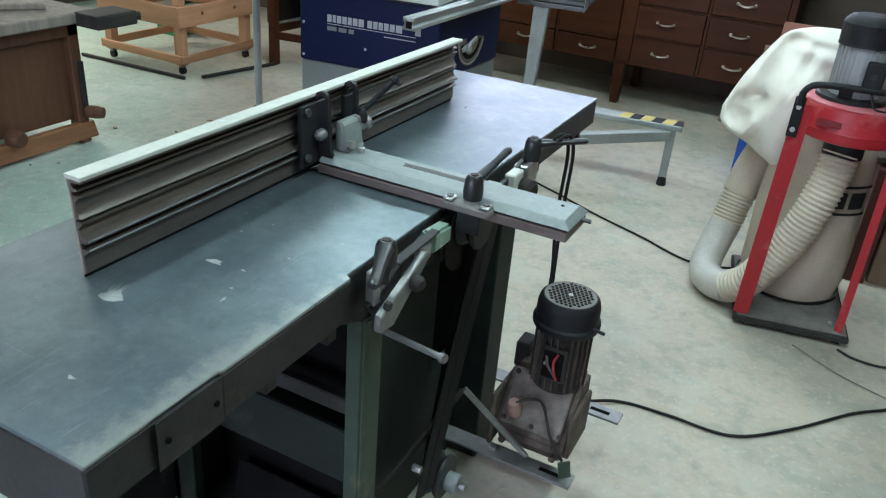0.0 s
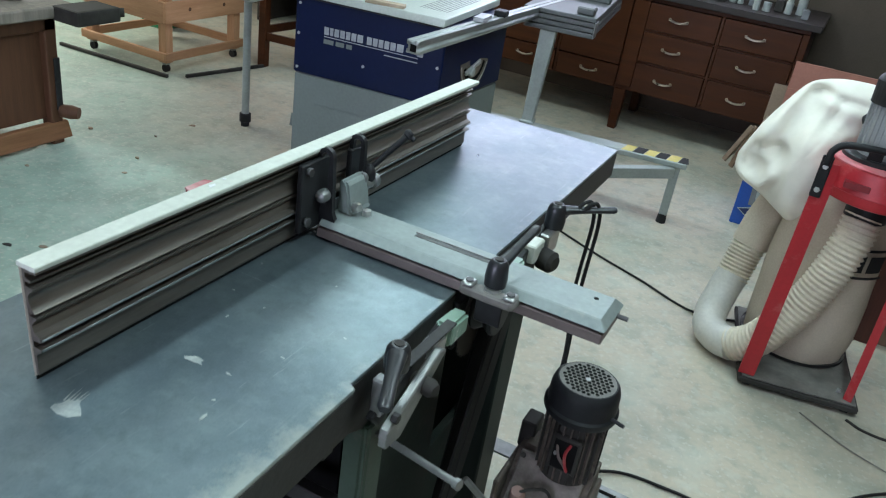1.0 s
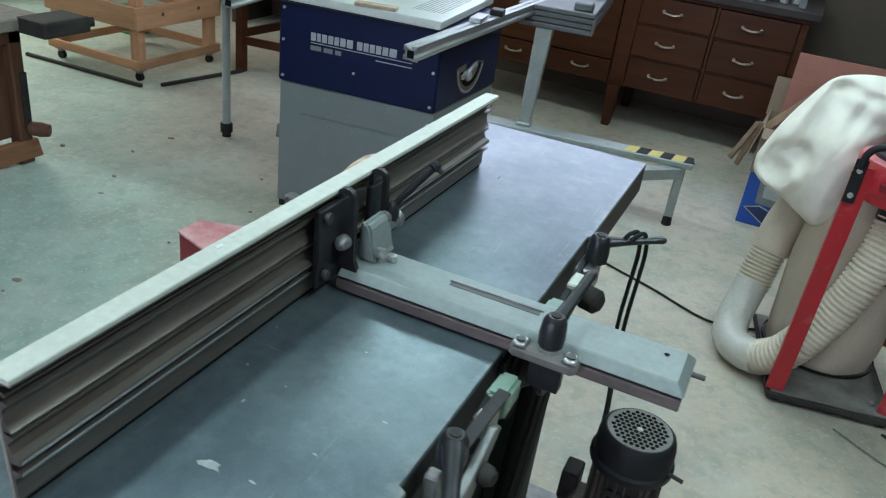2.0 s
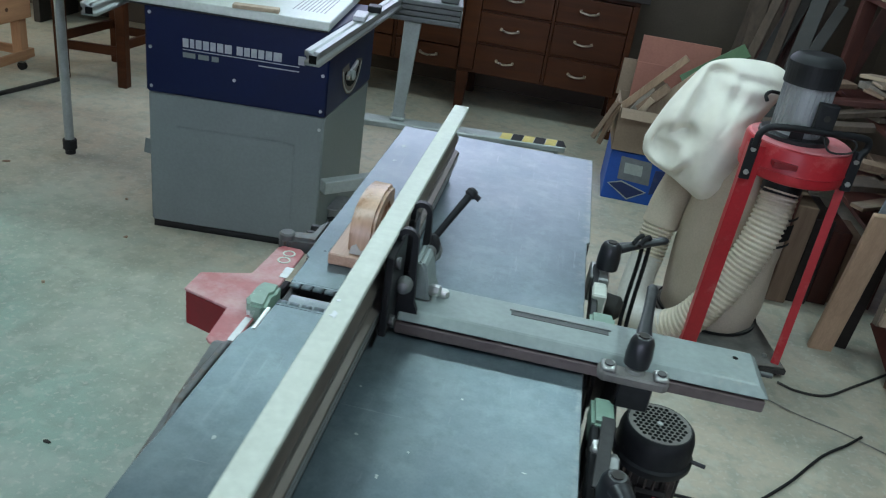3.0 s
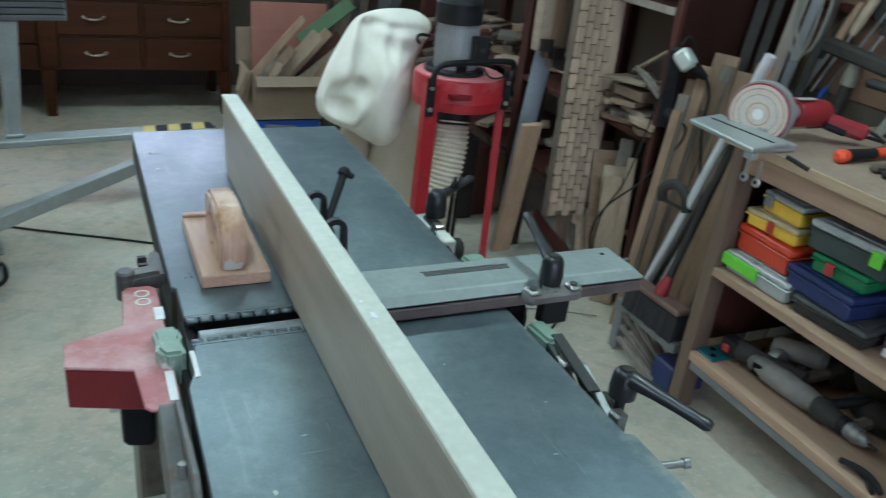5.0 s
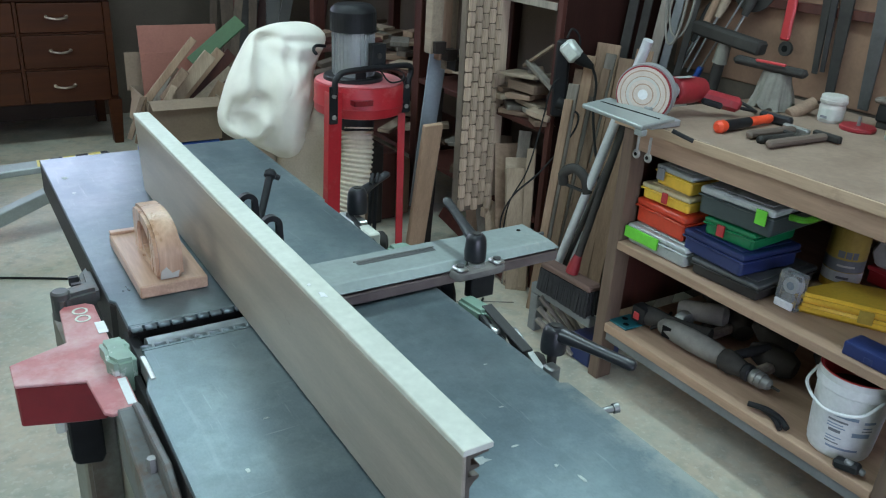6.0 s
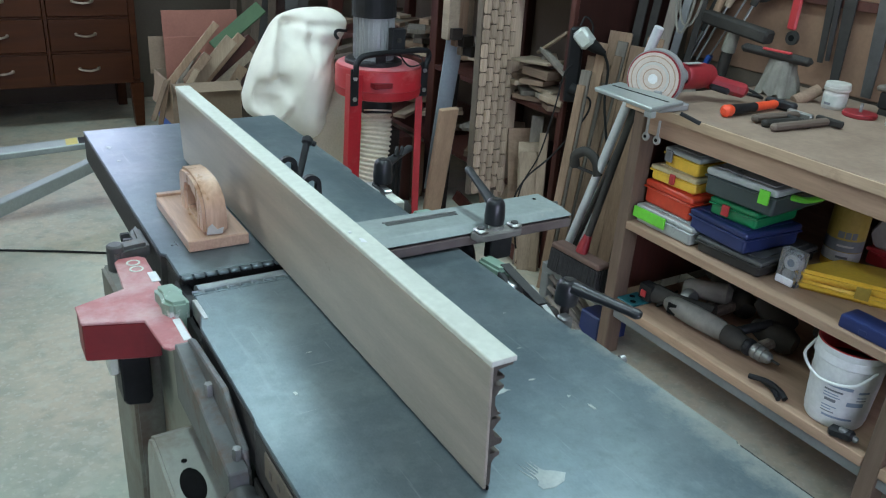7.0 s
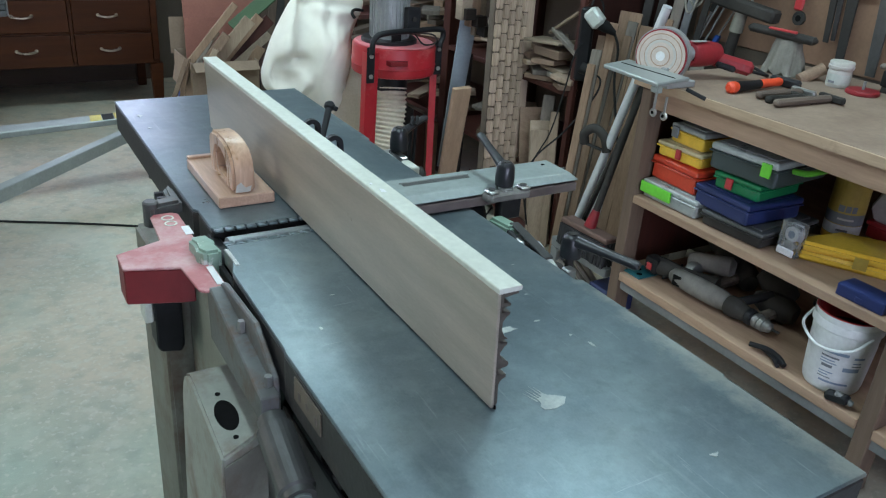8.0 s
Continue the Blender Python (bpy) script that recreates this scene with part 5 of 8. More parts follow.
part("motor_wire", tube([(0.445, 0.712, 0.35), (0.47, 0.72, 0.365), (0.5, 0.735, 0.355), (0.54, 0.70, 0.30), (0.575, 0.70, 0.25)], 0.0035, 6), M["drill_dark"], gear)
for y, xa, xb in ((0.7215, 0.27, 0.609), (1.005, 0.24, 0.64)):
    bar_ = part("mounting_bar", box(xa, xb, y - 0.024, y + 0.024, 0.176, 0.183, 0.001), M["dull_steel"], J, "slotted steel mounting bar")
    part("bar_slot", box(xb - 0.08, xb - 0.03, y - 0.006, y + 0.006, 0.1831, 0.1838, 0), M["void"], bar_)
    part("bolt", hexnut((xa + 0.14, y, 0.183), (xa + 0.14, y, 0.194), 0.009), M["zinc"], bar_)
part("brace", bar((0.361, 0.627, 0.4), (0.496, 0.714, 0.209), 0.012, 0.012, 0.002), M["dull_steel"], J)

mot.location += Vector((0.003, 0.02, -0.02))

# cables hung over the far lever
for k, (dx, dz) in enumerate(((0.0, 0.0), (0.012, -0.03))):
    solid("cable_loop", tube([(0.386 + dx, 0.912, 0.895), (0.394 + dx, 0.92, 0.905), (0.404 + dx, 0.938, 0.9), (0.41 + dx, 0.955, 0.85), (0.408 + dx, 0.95, 0.7), (0.43 + 0.4 * dx, 0.91, 0.58 + dz), (0.44 + 0.4 * dx, 0.86, 0.5)], 0.004, 8), M["rubber"],
          "black electric cable looped over the planer's lever", "cable", "cables on the planer")

# push block
P = thing("push_block", "varnished pine push block with curved handle on the planer table", "push block", (-0.055, 0.8, T))
base = part("base_board", box(-0.108, -0.008, 0.69, 0.912, T + 0.0006, T + 0.021, 0.002), M["pushwood"], P)
part("heel_strip", box(-0.107, -0.009, 0.905, 0.917, T + 0.0212, T + 0.026, 0.001), M["pushwood"], P)
hand = [(0.70, T + 0.0215), (0.70, T + 0.058), (0.708, T + 0.08), (0.728, T + 0.096), (0.76, T + 0.104), (0.80, T + 0.105), (0.832, T + 0.1), (0.845, T + 0.088), (0.846, T + 0.065), (0.84, T + 0.0215)]
hb = bmesh.new()
hole_ = [(0.742, T + 0.032), (0.738, T + 0.054), (0.748, T + 0.07), (0.775, T + 0.08), (0.802, T + 0.077), (0.814, T + 0.06), (0.81, T + 0.032)]
vs = {}
for x in (-0.08, -0.04):
    vs[x] = ([hb.verts.new((x, *p)) for p in hand], [hb.verts.new((x, *p)) for p in hole_])
for loop in (0, 1):
    a, c = vs[-0.08][loop], vs[-0.04][loop]
    for i in range(len(a)):
        hb.faces.new((a[i], a[(i + 1) % len(a)], c[(i + 1) % len(a)], c[i]))
for x in (-0.08, -0.04):
    es = []
    for loop in (0, 1):
        lv = vs[x][loop]
        es += [hb.edges.get((lv[i], lv[(i + 1) % len(lv)])) for i in range(len(lv))]
    bmesh.ops.triangle_fill(hb, edges=es, use_beauty=True)
bmesh.ops.recalc_face_normals(hb, faces=hb.faces)
rim = [e for e in hb.edges if len(e.link_faces) == 2 and e.calc_face_angle(0) > radians(60)]
bmesh.ops.bevel(hb, geom=rim, offset=0.005, segments=2, affect="EDGES")
part("handle", hb, M["pushwood_z"], P, "curved pine handle with strong grain")
# pale patch paints the glare on the handle's front
part("wear_patch", bevelled(prism([(-0.076, T + 0.023), (-0.05, T + 0.023), (-0.047, T + 0.034), (-0.058, T + 0.031), (-0.066, T + 0.042), (-0.074, T + 0.036)], "y", 0.6985, 0.6999), 0.0004), M["paper"], P)

# ---- circular table saw with its outriggers ----
S = thing("table_saw", "blue and grey cabinet table saw with aluminium sliding rails", "table saw", (-0.585, 2.315, 0.0), 8.6)
cab = part("cabinet", bevelled(prism([(-0.645, 0.0), (0.0, 0.0), (0.07, 0.58), (-0.645, 0.58)], "z", 0.03, 0.546), 0.006, 2), M["saw_grey"], S, "grey painted steel base cabinet")
part("panel_bead", bevelled(prism([(-0.545, 0.07), (-0.1, 0.07), (-0.1, 0.43), (-0.545, 0.43)], "y", -0.008, 0.0005), 0.005, 2), M["saw_grey"], cab)
part("plinth", prism([(-0.64, 0.01), (-0.005, 0.01), (0.063, 0.57), (-0.64, 0.57)], "z", 0.0, 0.0295), M["rubber"], cab)
hood = part("upper_housing", bevelled(prism([(-0.65, -0.005), (0.004, -0.005), (0.075, 0.585), (-0.65, 0.585)], "z", 0.5465, 0.855), 0.006, 2), M["saw_blue"], S, "dark blue upper housing")
for x, z in ((-0.63, 0.57), (-0.63, 0.71), (-0.63, 0.83), (-0.33, 0.635), (-0.015, 0.57), (-0.015, 0.7), (-0.015, 0.5)):
    part("screw", cyl((x, -0.0055, z), (x, -0.009, z), 0.006, n=10), M["zinc"], hood)
# white markings on the housing: bars only
x = -0.515
for w in (0.026, 0.02, 0.026, 0.026, 0.024, 0.027, 0.03, 0, 0.027, 0.025, 0.025, 0.026, 0.028, 0.034):
    if w:
        part("marking_bar", box(x, x + w - 0.005, -0.0062, -0.0052, 0.726, 0.757, 0.0004), M["print_dim"], hood)
    x += w if w else 0.012
part("marking_bar", box(-0.105, -0.08, -0.0062, -0.0052, 0.726, 0.757, 0.0004), M["print_dim"], hood)
part("marking_bar", box(-0.515, -0.1, -0.0062, -0.0052, 0.7165, 0.7195, 0), M["print_dim"], hood)
part("marking_bar", box(-0.245, -0.1, -0.0062, -0.0052, 0.699, 0.703, 0), M["print_dim"], hood)
for x, w in ((-0.515, 0.045), (-0.46, 0.038), (-0.412, 0.025)):
    part("marking_bar", box(x, x + w, -0.0062, -0.0052, 0.69, 0.708, 0.0003), M["saw_grey"], hood)
# tilt scale slot on the side
side_face = pose(0.004, -0.005, 0, 0, 0, -6.9)  # along the flared side of the housing


def crescent(r0, r1, a0, a1, x0, x1):
    pts = [(0.3 + r0 * math.cos(radians(a0 + (a1 - a0) * i / 16)), 0.70 + r0 * math.sin(radians(a0 + (a1 - a0) * i / 16))) for i in range(17)]
    pts += [(0.3 + r1 * math.cos(radians(a0 + (a1 - a0) * i / 16)), 0.70 + r1 * math.sin(radians(a0 + (a1 - a0) * i / 16))) for i in reversed(range(17))]
    return prism(pts, "x", x0, x1)


for n_, b, mm, lab in (("scale_plate", crescent(0.135, 0.05, 185, 350, 0.0004, 0.0014), "scale_brass", "worn brown tilt scale plate"), ("scale_slot", crescent(0.105, 0.085, 200, 345, 0.0015, 0.0022), "void", ""),
                       ("scale_strip", crescent(0.13, 0.122, 190, 345, 0.0015, 0.0026), "zinc", ""), ("tilt_handle", lathe((0.0, 0.24, 0.655), (0.03, 0.24, 0.655), [(0, 0.01), (0.3, 0.01), (0.35, 0.018), (0.85, 0.02), (1, 0.015)], 20), "grey_tube", "grey tilt knob"),
                       ("pointer", bar((0.012, 0.2, 0.65), (0.012, 0.33, 0.685), 0.012, 0.02, 0.003), "zinc", "")):
    part(n_, b, M[mm], hood, lab).matrix_basis = side_face
top = part("saw_table", bevelled(prism([(-0.72, -0.03), (0.0, -0.03), (0.0, 0.66), (-0.72, 0.66)], "z", 0.862, 0.893), 0.003), M["saw_top"], S, "pale machined saw table")
part("table_edge", box(-0.715, -0.005, -0.025, 0.65, 0.8555, 0.8619, 0.001), M["black_metal"], top)
for i in range(9):
    part("table_groove", box(-0.16 + 0.014 * i, -0.155 + 0.014 * i, 0.1, 0.6, 0.8931, 0.8936, 0), M["dull_steel"], top)


def profile_rail(name, x0, x1, y0, y1, z0, z1, parent):
    """An aluminium profile with grooved sides and a hollow end, along y."""
    w, h = x1 - x0, z1 - z0
    t = 0.006
    pr = [(x0, z0), (x1, z0), (x1, z0 + 0.3 * h), (x1 - t, z0 + 0.36 * h), (x1 - t, z0 + 0.6 * h), (x1, z0 + 0.66 * h), (x1, z1), (x0 + 0.62 * w, z1), (x0 + 0.6 * w, z1 - t), (x0 + 0.4 * w, z1 - t), (x0 + 0.38 * w, z1), (x0, z1), (x0, z0 + 0.66 * h), (x0 + t, z0 + 0.6 * h), (x0 + t, z0 + 0.36 * h), (x0, z0 + 0.3 * h)]
    r = part(name, prism(pr, "y", y0, y1), M["alu"], parent, "aluminium profile rail")
    part("hollow_end", box(x0 + 0.3 * w, x1 - 0.2 * w, y0 - 0.0008, y0 - 0.0002, z0 + 0.15 * h, z1 - 0.3 * h, 0), M["void"], r)
    return r


rail_a = profile_rail("slide_rail", -0.024, 0.024, 0.03, 1.7, 0.826, 0.872, S)
rail_a.matrix_basis = pose(-0.027, -0.446, 0, 0, 0, -8.2)
part("rail_clamp", box(0.03, 0.075, 0.1, 0.22, 0.8725, 0.89, 0.002), M["alu"], S)
part("rail_stop", box(0.06, 0.11, 0.3, 0.36, 0.8695, 0.895, 0.003), M["black"], S)
profile_rail("slide_rail", -0.80, -0.752, -0.235, 0.7, 0.835, 0.875, S)
# sliding carriage at the side
car = part("sliding_table", box(0.09, 0.43, 0.725, 1.75, 0.85, 0.87, 0.003), M["carriage"], S, "pale aluminium sliding table")
for k, (z0, z1) in enumerate(((0.775, 0.797), (0.80, 0.822), (0.825, 0.847))):
    part("carriage_rib", box(0.1, 0.424, 0.73 + 0.004 * (k % 2), 1.74, z0, z1, 0.004, 2), M["carriage"], car)
part("end_cap", box(0.4245, 0.431, 0.731, 0.81, 0.775, 0.849, 0.002), M["dull_steel"], car)
part("carriage_clamp", box(0.33, 0.41, 0.75, 0.84, 0.8705, 0.905, 0.006), M["carriage"], car)
part("carriage_fence", box(0.12, 0.42, 1.2, 1.25, 0.8705, 0.93, 0.004), M["carriage"], car)
leg = bmesh.new()
skin(leg, [[leg.verts.new((0.2 + sx * wx + k * 0.02, 0.765 + sy * 0.028, z)) for sx, sy in ((-1, -1), (1, -1), (1, 1), (-1, 1))] for k, z, wx in ((0, 0.325, 0.026), (0.3, 0.45, 0.029), (1, 0.7745, 0.038))])
part("carriage_leg", bevelled(leg, 0.004), M["grey_tube"], S, "grey tapered sheet-steel leg")
part("leg_foot", box(0.165, 0.235, 0.725, 0.8, 0.3195, 0.335, 0.004), M["grey_tube"], S)
# floor rail with hazard tape, strut and post
rail = part("support_rail", box(0.0, 0.99, 0.685, 0.785, 0.292, 0.319, 0.004), M["grey_tube"], S, "grey steel support rail with hazard tape at its end")
for k in range(6):
    x = 0.68 + 0.053 * k
    part("tape_stripe", prism([(x, 0.69), (x + 0.05, 0.69), (x + 0.07 if k < 5 else x + 0.045, 0.78), (x + 0.02, 0.78)], "z", 0.3193, 0.3202), M["yellow"] if k % 2 == 0 else M["rubber"], rail, "yellow and black hazard tape")
part("support_post", box(0.925, 0.965, 0.70, 0.74, 0.045, 0.2915, 0.004), M["grey_tube"], S)
part("post_foot", cyl((0.945, 0.72, 0.0), (0.945, 0.72, 0.05), 0.024, 0.02, 16, 0.003), M["black"], S)
part("strut", bar((-0.012, -0.06, 0.28), (0.93, 0.70, 0.265), 0.045, 0.05, 0.003), M["grey_tube"], S, "grey steel strut")
part("strut_tab", bar((-0.72, 0.06, 0.30), (-0.645, 0.05, 0.29), 0.004, 0.06, 0.001), M["saw_grey"], S)
# caster beside the cabinet
fork = part("caster", box(0.0, 0.055, 0.08, 0.15, 0.085, 0.13, 0.004), M["dull_steel"], S)
part("caster_wheel", lathe((0.028, 0.075, 0.05), (0.028, 0.115, 0.05), [(0, 0.038), (0.15, 0.049), (0.85, 0.049), (1, 0.038)], 24), M["rubber"], fork, "black rubber wheel")
part("wheel_hub", lathe((0.028, 0.066, 0.05), (0.028, 0.0748, 0.05), [(0, 0.02), (1, 0.03)], 16), M["motor_grey"], fork)
for dx in (-0.03, 0.024):
    part("fork_arm", box(0.028 + dx, 0.034 + dx, 0.07, 0.12, 0.045, 0.0845, 0.002), M["dull_steel"], fork)
part("caster_plate", box(-0.005, 0.07, 0.06, 0.2, 0.1305, 0.137, 0.001), M["dull_steel"], S)
# extension table leg
part("extension_top", box(-1.42, -0.81, 0.1, 0.95, 0.835, 0.865, 0.004), M["saw_top"], S)
part("extension_leg", cyl((-1.252, 0.564, 0.06), (-1.252, 0.564, 0.834), 0.02, n=16), M["grey_tube"], S, "grey tubular leg with a black foot")
part("leg_brace", bar((-1.252, 0.564, 0.79), (-1.0, 0.54, 0.80), 0.02, 0.02, 0.002), M["grey_tube"], S)
part("rubber_foot", lathe((-1.252, 0.564, 0.0), (-1.252, 0.564, 0.07), [(0, 0.022), (0.3, 0.022), (0.35, 0.03), (0.95, 0.03), (1, 0.026)], 16), M["rubber"], S)
turned = pose(-0.585, 2.315, 0, 0, 0, 8.6).inverted() @ pose(-0.60, 2.258, 0, 0, 0, 6.3)
for ob in (cab, hood, top):
    ob.matrix_basis = turned
# a piece of wood left on the saw table
off = solid("wood_offcut", bar((-0.93, 2.2, 0.9), (-0.78, 2.24, 0.9), 0.04, 0.014), M["off_a"], "small pale wood offcut lying on the saw table", "offcut")

# ---- drawer cabinet along the far wall ----
C = thing("drawer_cabinet", "long varnished brown wooden drawer cabinet with bright handles", "drawer cabinet", (-0.5, 4.7, 0.0))
CF = 4.42
for z0, z1 in ((0.262, 0.285), (0.81, 0.835)):
    part("carcass_board", box(-1.75, 0.572, CF + 0.012, 5.05, z0, z1, 0.002), M["cabinet"], C)
for x0, x1 in ((0.535, 0.572), (-0.43, -0.335), (-1.75, -1.715)):
    part("side_panel", box(x0, x1, CF, 5.05, 0.2855, 0.8095, 0.002), M["cabinet"], C)
for z in (0.452, 0.643):
    part("drawer_rail", box(-0.334, 0.534, CF + 0.004, CF + 0.03, z - 0.006, z + 0.006, 0.001), M["cabinet"], C)
    part("drawer_rail", box(-1.714, -0.431, CF + 0.004, CF + 0.03, z - 0.006, z + 0.006, 0.001), M["cabinet"], C)
part("divider", box(0.088, 0.106, CF + 0.003, CF + 0.031, 0.286, 0.809, 0.001), M["cabinet"], C)
part("divider", box(-0.852, -0.834, CF + 0.003, CF + 0.031, 0.286, 0.809, 0.001), M["cabinet"], C)
part("back_panel", box(-1.71, 0.53, 4.98, 5.0, 0.286, 0.809, 0), M["cabinet"], C)
part("worktop", box(-1.8, 0.62, CF - 0.03, 5.1, 0.8355, 0.872, 0.003), M["cabinet_dark"], C, "dark worktop")
for x0 in (-0.432, 0.515, -1.75):
    lg = prism([(x0, 0.2615), (x0 + 0.075, 0.2615), (x0 + 0.062, 0.0), (x0 + 0.012, 0.0)], "y", CF + 0.01, CF + 0.07)
    part("leg", bevelled(lg, 0.003), M["cabinet"], C)
    part("leg", box(x0 + 0.01, x0 + 0.065, 4.95, 5.02, 0.0, 0.2615, 0.003), M["cabinet"], C)


def drawer(x0, x1, z0, z1, hx):
    d = part("drawer", box(x0, x1, CF - 0.006, CF + 0.3, z0, z1, 0.003, 2), M["cabinet"], C)
    hz = (z0 + z1) / 2 + 0.0
    part("handle", tube([(hx - 0.05, CF - 0.005, hz + 0.006), (hx - 0.046, CF - 0.022, hz + 0.003), (hx, CF - 0.028, hz - 0.004), (hx + 0.046, CF - 0.022, hz + 0.003), (hx + 0.05, CF - 0.005, hz + 0.006)], 0.0062, 8, 5), M["chrome"], d, "bright curved metal handle")
    for s in (-1, 1):
        part("handle_plate", cyl((hx + s * 0.05, CF - 0.0062, hz + 0.006), (hx + s * 0.05, CF - 0.009, hz + 0.006), 0.0095, n=12), M["chrome"], d)


for z0, z1 in ((0.268, 0.444), (0.461, 0.635), (0.652, 0.805)):
    drawer(-0.33, 0.084, z0, z1, -0.147)
    drawer(0.11, 0.531, z0, z1, 0.295)
for x0, x1, hx in ((-0.83, -0.436, -0.62), (-1.25, -0.856, -1.06), (-1.70, -1.256, -1.5)):
    drawer(x0, x1, 0.268, 0.4, hx)
part("door", box(-0.83, -0.436, CF - 0.006, CF + 0.02, 0.407, 0.805, 0.003), M["cabinet"], C, "plain brown door panel")
part("door", box(-1.70, -0.856, CF - 0.006, CF + 0.02, 0.407, 0.805, 0.003), M["cabinet"], C, "plain brown door panel")
# small things on the cabinet
rs = random.Random(11)
for k in range(11):
    x, y, h, r = -0.02 + 0.053 * k + rs.uniform(-0.01, 0.01), 4.56 + rs.uniform(-0.06, 0.12), rs.uniform(0.05, 0.13), rs.uniform(0.018, 0.028)
    if k % 3 == 0:
        solid("storage_tin", cyl((x, y, 0.873), (x, y, 0.873 + h), r, n=16, edge=0.003), M[("lid_grey", "paper", "drill_dark")[k % 3]], "small dusty tin standing on the cabinet", "tin", "clutter on the cabinet")
    elif k % 3 == 1:
        solid("small_carton", box(x - r, x + r, y - r, y + r, 0.873, 0.873 + h * 0.7, 0.003), M[("lum_c", "print_grey", "drill_dark")[k % 2 + 1]], "small dusty carton standing on the cabinet", "carton", "clutter on the cabinet")
    else:
        solid("storage_jar", lathe((x, y, 0.873), (x, y, 0.873 + h), [(0, r * 0.9), (0.05, r), (0.75, r), (0.82, r * 0.7), (0.84, r * 0.8), (1, r * 0.8)], 16), M["lid_grey"], "small cloudy jar standing on the cabinet", "jar", "clutter on the cabinet")

# ---- dust extractor ----
E = thing("dust_extractor", "red portable dust extractor with cream cloth bags and ribbed hose", "dust extractor", (0.97, 2.12, 0.0))
DX, DY = 0.962, 2.115
part("base_plate", bevelled(prism([(0.79, 1.985), (1.168, 2.052), (1.09, 2.56), (0.70, 2.49)], "z", 0.018, 0.038), 0.003), M["drill_dark"], E, "black dusty base board")
part("base_top", prism([(0.8, 1.995), (1.158, 2.06), (1.083, 2.55), (0.71, 2.482)], "z", 0.0381, 0.044), M["drill_grey"], E, "dust-covered tray")
for x, y in ((0.82, 2.02), (1.13, 2.075), (0.75, 2.44), (1.06, 2.5)):
    part("caster", cyl((x - 0.012, y, 0.016), (x + 0.012, y, 0.016), 0.0155, n=14), M["rubber"], E)
drum = part("fan_housing", lathe((DX, DY, 0.715), (DX, DY, 0.825), [(0, 0.15), (0.03, 0.156), (0.1, 0.159), (0.3, 0.159), (0.32, 0.1615), (0.36, 0.159), (0.9, 0.159), (0.97, 0.156), (1, 0.148)], 56), M["red"], E, "red sheet-steel fan housing")
part("housing_top", lathe((DX, DY, 0.8252), (DX, DY, 0.829), [(0, 0.153), (1, 0.146)], 48), M["red_dusty"], drum, "dust-covered top")
part("marking_bar", box(DX - 0.095, DX - 0.025, DY - 0.1635, DY - 0.1, 0.768, 0.786, 0.001), M["guard_red_side"], drum)
mb = part("motor", lathe((DX - 0.022, DY, 0.829), (DX - 0.024, DY, 1.01), [(0, 0.092), (0.06, 0.092), (0.09, 0.071), (1, 0.071)], 32), M["motor_grey"], E, "grey ribbed electric motor with black cap")
for i in range(30):
    a = 2 * math.pi * i / 30
    c, s = math.cos(a), math.sin(a)
    part("cooling_fin", bar((DX - 0.022 + c * 0.0725, DY + s * 0.0725, 0.85), (DX - 0.024 + c * 0.0725, DY + s * 0.0725, 1.0), 0.003, 0.005, 0, up=(c, s, 0)), M["motor_grey"], mb)
part("motor_cap", lathe((DX - 0.024, DY, 0.995), (DX - 0.026, DY, 1.085), [(0, 0.081), (0.05, 0.08), (0.72, 0.08), (0.82, 0.076), (0.97, 0.062), (1, 0.05)], 36), M["black"], mb, "black plastic fan cap")
part("motor_flange", lathe((DX - 0.022, DY, 0.8295), (DX - 0.022, DY, 0.845), [(0, 0.105), (0.7, 0.105), (1, 0.1)], 32), M["black_metal"], mb)
part("switch_box", box(DX - 0.005, DX + 0.05, DY - 0.108, DY - 0.075, 0.875, 0.965, 0.006, 2), M["black"], mb, "black switch box")
part("switch_button", cyl((DX + 0.022, DY - 0.109, 0.925), (DX + 0.022, DY - 0.113, 0.925), 0.009, n=12), M["drill_dark"], mb)
part("motor_cable", tube([(DX + 0.03, DY - 0.1, 0.875), (DX + 0.05, DY - 0.14, 0.84), (DX + 0.12, DY - 0.11, 0.84), (DX + 0.155, DY - 0.02, 0.85), (DX + 0.12, DY + 0.08, 0.84)], 0.003, 8), M["rubber"], mb)
part("warning_label", box(DX - 0.06, DX - 0.02, DY - 0.0935, DY - 0.0925, 0.845, 0.87, 0), M["rubber"], mb)


def leg_angle(x, y, s, w):
    b = prism([(x, y), (x + s * w, y + 0.008), (x + s * (w - 0.001), y + 0.013), (x + s * 0.005, y + 0.006), (x + s * 0.004, y + 0.04), (x, y + 0.04)], "z", 0.045, 0.81)
    for v in b.verts:
        if v.co.z < 0.3:
            v.co.x -= s * 0.012
    return bevelled(b, 0.0008)


for x, y, s in ((0.795, 2.0, 1), (1.128, 2.066, -1)):
    lg = part("leg", leg_angle(x, y, s, 0.052 if s > 0 else 0.026), M["red"], E, "red pressed-steel leg")
    part("foot_bolt", hexnut((x + s * 0.03, y + 0.04, 0.045), (x + s * 0.03, y + 0.04, 0.056), 0.008), M["zinc"], lg)
part("push_handle", tube([(0.806, 1.983, 0.81), (0.807, 1.982, 0.83), (0.81, 1.982, 0.855), (0.835, 1.985, 0.878), (0.9, 1.992, 0.884), (1.0, 2.01, 0.884), (1.09, 2.035, 0.882), (1.135, 2.055, 0.872), (1.142, 2.06, 0.845), (1.128, 2.052, 0.825), (1.126, 2.05, 0.81)], 0.0105, 12, 5), M["black"], E, "black tubular push handle")
